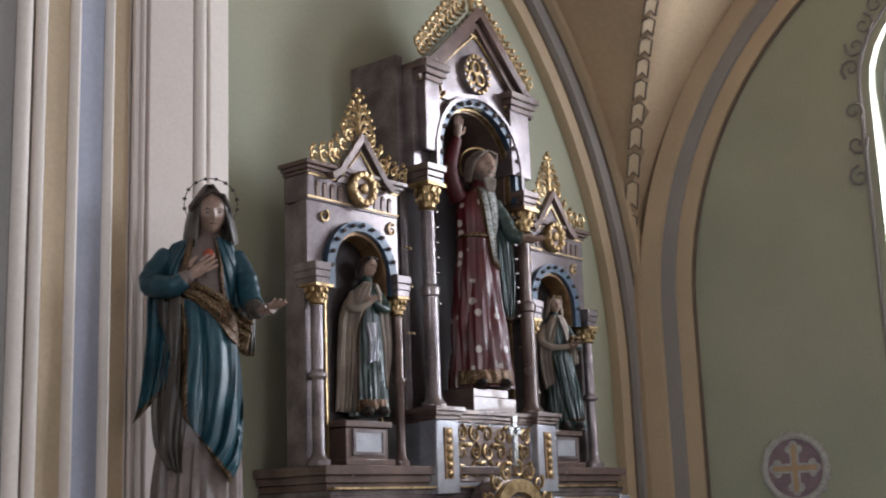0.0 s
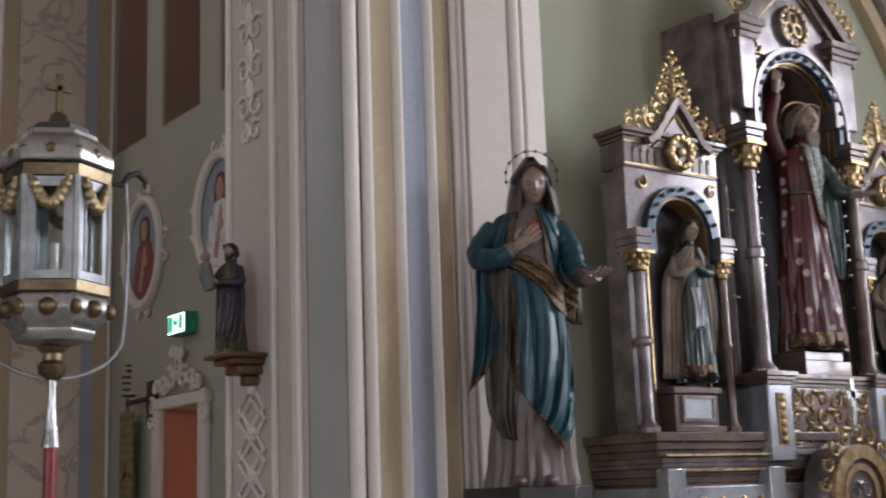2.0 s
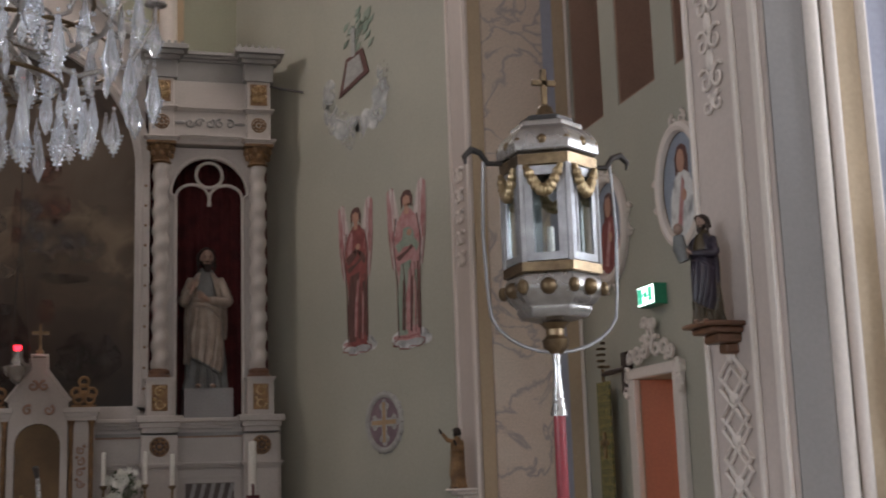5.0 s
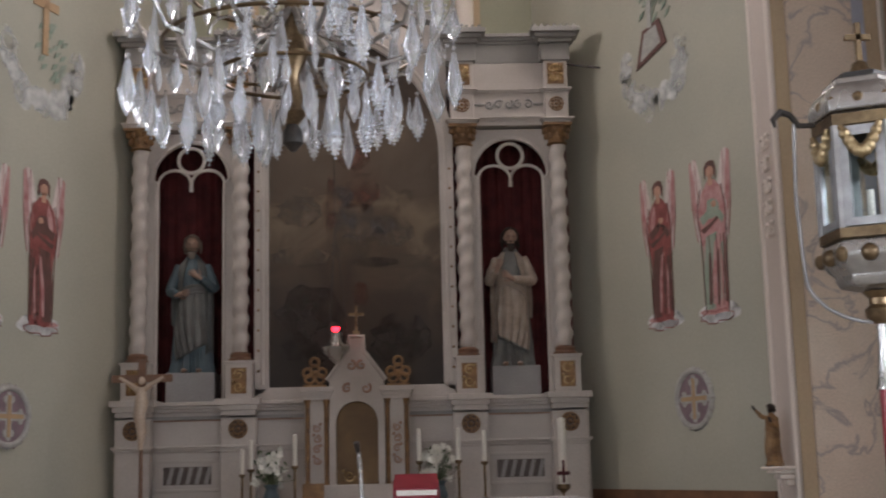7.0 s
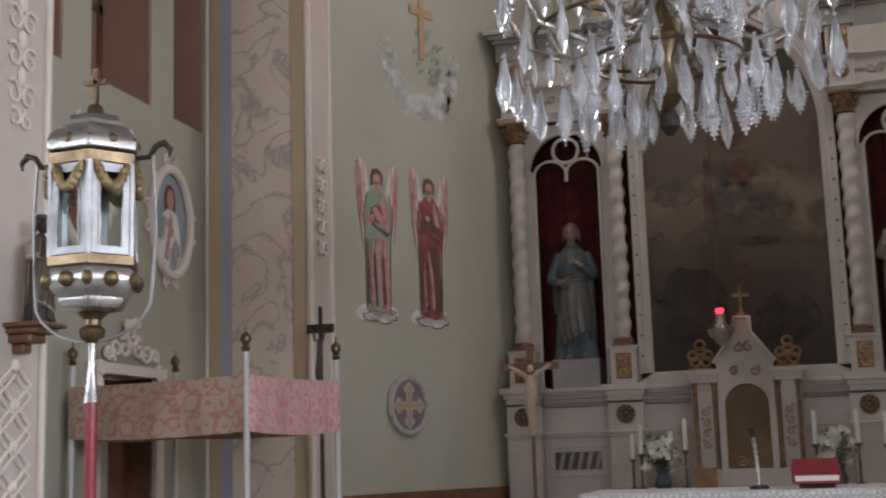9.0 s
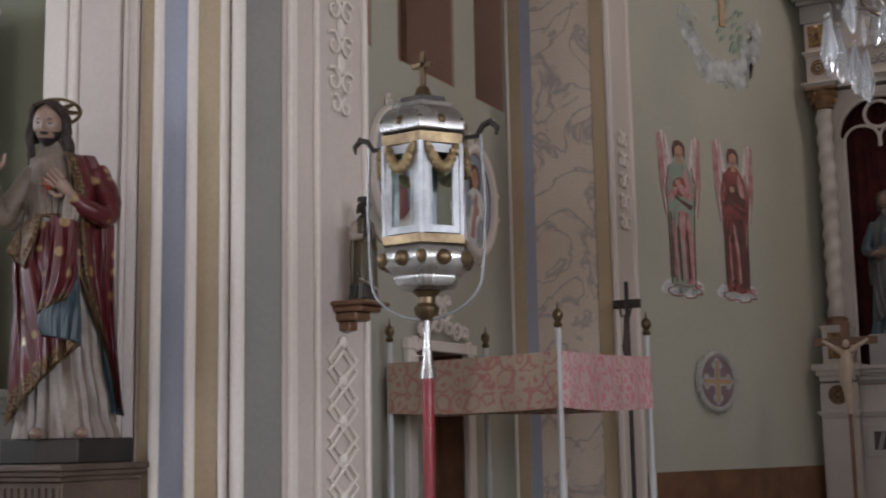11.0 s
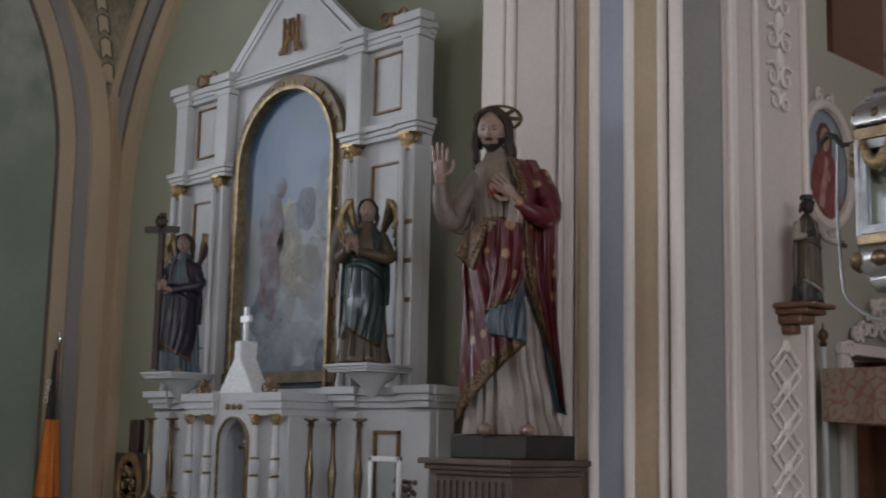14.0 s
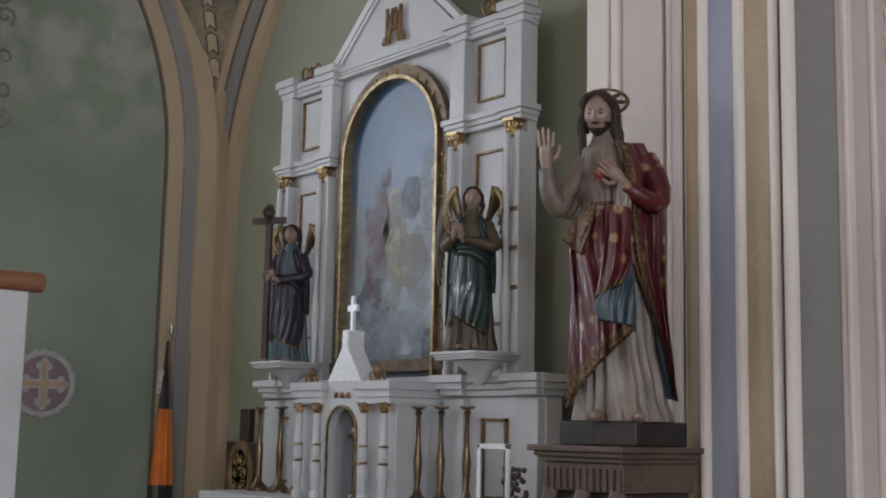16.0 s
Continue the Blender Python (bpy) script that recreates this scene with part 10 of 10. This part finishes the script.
def doorway(s, y0, y1, m2, label):
    xw = RW if s > 0 else LW
    ob = thing("doorway", (xw, (y0 + y1) / 2, 0.64), label, "door", "", "structure")
    b = lambda d: xw - s * d
    fr = Shape()
    for ya, yb in ((y0 - 0.12, y0), (y1, y1 + 0.12)):
        a, c = sorted((b(0.0), b(0.05)))
        fr.box(a, ya, 0.64, c, yb, 2.3)
    a, c = sorted((b(0.0), b(0.06)))
    fr.box(a, y0 - 0.14, 2.28, c, y1 + 0.14, 2.36)
    part("door_surround", fr, IVORY, ob, "", 0.01)
    jb = Shape()
    a, c = sorted((xw + s * 0.004, xw + s * 0.34))
    for ya in (y0 - 0.004, y1 - 0.014):
        jb.box(a, ya, 0.64, c, ya + 0.018, 2.28)
    part("jamb", jb, PINKROOM if s > 0 else WOOD, ob, "painted door jamb")
    sc = Shape()
    cy = (y0 + y1) / 2
    for k, (dy, dz, r) in enumerate(((0, 0.22, 0.09), (0.1, 0.12, 0.085), (-0.1, 0.12, 0.085), (0.22, 0.1, 0.08), (-0.22, 0.1, 0.08), (0.33, 0.08, 0.06), (-0.33, 0.08, 0.06), (0.42, -0.05, 0.06), (-0.42, -0.05, 0.06), (0.43, -0.16, 0.05), (-0.43, -0.16, 0.05), (0.06, 0.3, 0.05), (-0.06, 0.3, 0.05))):
        spiral(sc, (b(0.05), cy + dy, 2.36 + dz), r, 1.3, k * 1.1, 1 if dy > 0 else -1, (0, 1, 0), (0, 0, 1), 0.02, 12)
    part("crest", sc, IVORY, ob, "carved plaster scroll crest over the door")
    lf = Shape()
    if s > 0:
        a, c = sorted((xw + s * 0.3, xw + s * 0.34))
        lf.box(a, y0, 0.64, c, y0 + (y1 - y0) * 0.28, 2.27)
        part("door_leaf", lf, DARKWOOD, ob, "dark door leaf standing ajar", 0.006)
    else:
        a, c = sorted((xw + s * 0.2, xw + s * 0.25))
        lf.box(a, y0, 0.64, c, y1, 2.27)
        d = part("door_leaf", lf, WOOD, ob, "brown wooden door with a pale pane", 0.006)
        e, g = sorted((xw + s * 0.19, xw + s * 0.2))
        part("door_pane", Shape().box(e, y0 + 0.3, 1.0, g, y0 + 0.5, 2.0), PALEGREY, d)


doorway(1, 8.04, 8.68, 0, "doorway with carved plaster crest and salmon room behind")
doorway(-1, 8.0, 8.8, 0, "brown door under a carved plaster crest")
ex = thing("exit_sign", (4.36, 8.255, 2.825), "small lit green and white exit sign", "sign")
part("case", Shape().box(4.3, 8.125, 2.77, 4.4, 8.405, 2.92), mat("green_plastic_case", (0.03, 0.28, 0.15), (0.025, 0.24, 0.13), 5, 0.4, 0, 0), ex, "", 0.006)
part("lit_field", Shape().box(4.296, 8.135, 2.78, 4.3, 8.395, 2.91), EXITW, ex)
sg = Shape()
sg.box(4.292, 8.155, 2.8, 4.296, 8.215, 2.9)
sg.box(4.292, 8.235, 2.83, 4.296, 8.295, 2.87)
sg.box(4.292, 8.315, 2.79, 4.296, 8.385, 2.9)
part("pictogram", sg, EXITG, ex, "green pictogram bars")
bn = thing("embroidered_banner", (4.32, 9.13, 1.5), "narrow green embroidered banner on a brass wall bracket", "banner")
part("cloth", Shape().box(4.3, 9.02, 1.35, 4.315, 9.26, 2.3), patterned("green_gold_embroidery", (0.09, 0.10, 0.045), (0.30, 0.24, 0.08), 16, (0.2, 0.4), 0.7), bn)
cr = Shape()
cr.box(4.29, 9.12, 1.72, 4.3, 9.16, 1.92)
cr.box(4.29, 9.06, 1.82, 4.3, 9.22, 1.86)
part("gold_cross", cr, GOLD, bn)
bt = Shape().tube([(4.31, 9.14, 2.3), (4.31, 9.14, 2.4)], 0.015, 8)
for k in range(6):
    spiral(bt, (4.31, 9.14, 2.42 + 0.045 * k), 0.055 - 0.006 * k, 1.0, k, 1, (1, 0, 0), (0, 1, 0), 0.012, 10)
part("coil", bt, BRASS, bn)
part("arm", Shape().tube([(4.31, 9.14, 2.36), (4.33, 8.86, 2.37), (4.38, 8.82, 2.4)], 0.02, 8), DARKWOOD, bn)
part("wall_plate", Shape().box(4.34, 8.77, 2.2, 4.4, 8.87, 2.5), DARKWOOD, bn, "", 0.008)


def side_bracket(x, y, z, s, m, label):
    ob = thing("statue_bracket", (x, y, z), label, "bracket", "wall brackets")
    b = lambda d: x + s * d
    sh = Shape()
    for k, (w, d, h) in enumerate(((0.125, 0.22, 0.0), (0.1, 0.18, -0.025), (0.075, 0.13, -0.055), (0.04, 0.07, -0.1))):
        a, c = sorted((b(0.142), b(0.14 - d)))
        sh.box(a, y - w, z + h - (0.025, 0.03, 0.045, 0.05)[k], c, y + w, z + h)
    part("corbel", sh, m, ob, "", 0.012)


side_bracket(3.36, 5.58, 2.31, 1, WOOD, "carved brown wooden wall bracket")
def carried_child(sh):
    sh.m = 3
    sh.ball((-0.14, -0.19, 0.86), 0.045, 0.048, 0.055, 12, 8)
    sh.m = 6
    sh.tube([(-0.1, -0.17, 0.56), (-0.13, -0.19, 0.68), (-0.14, -0.19, 0.8)], [0.055, 0.07, 0.045], 10)


robed("bracket_statue", (3.37, 5.58, 2.31), 0.53, -62, [OLIVE, PLUM, OLIVE, SKIN, HAIR, PLUM, BUFFGREY], "small dark statue of a man carrying a child shape", 31,
      [(-1, (-0.16, -0.06, 0.62), (-0.12, -0.16, 0.58), (-0.06, -0.19, 0.6)), (1, (0.15, -0.06, 0.62), (-0.02, -0.17, 0.62), (-0.08, -0.19, 0.66))], beard=True, extra=carried_child)
side_bracket(-3.16, 5.7, 2.36, -1, WOOD, "carved brown wooden wall bracket")
def biretta(sh):
    sh.m = 6
    sh.box(-0.045, -0.06, 0.985, 0.045, 0.03, 1.03)


robed("bracket_statue", (-3.17, 5.7, 2.36), 0.53, 62, [IRON, OLIVE, CREAMCLOAK, HAIR, HAIR, CREAMCLOAK, IRON], "small dark-faced statue in a white surplice and black cassock", 33,
      [(-1, (-0.15, -0.06, 0.62), (-0.08, -0.14, 0.62), (-0.03, -0.16, 0.66)), (1, (0.17, -0.06, 0.62), (0.24, -0.14, 0.56), (0.31, -0.18, 0.54))], locks=False, extra=biretta)
side_bracket(3.36, 9.95, 1.53, 1, IVORY, "cream plaster wall bracket")
robed("bracket_statue", (3.36, 9.95, 1.53), 0.48, -60, [DULLGOLD, DULLGOLD, DULLGOLD, HAIR, HAIR, DULLGOLD], "small dull gilt statue on the marble pilaster", 35,
      [(-1, (-0.18, -0.05, 0.8), (-0.25, -0.1, 0.9), (-0.3, -0.12, 0.97)), (1, (0.15, -0.06, 0.62), (0.12, -0.15, 0.7), (0.1, -0.17, 0.76))])
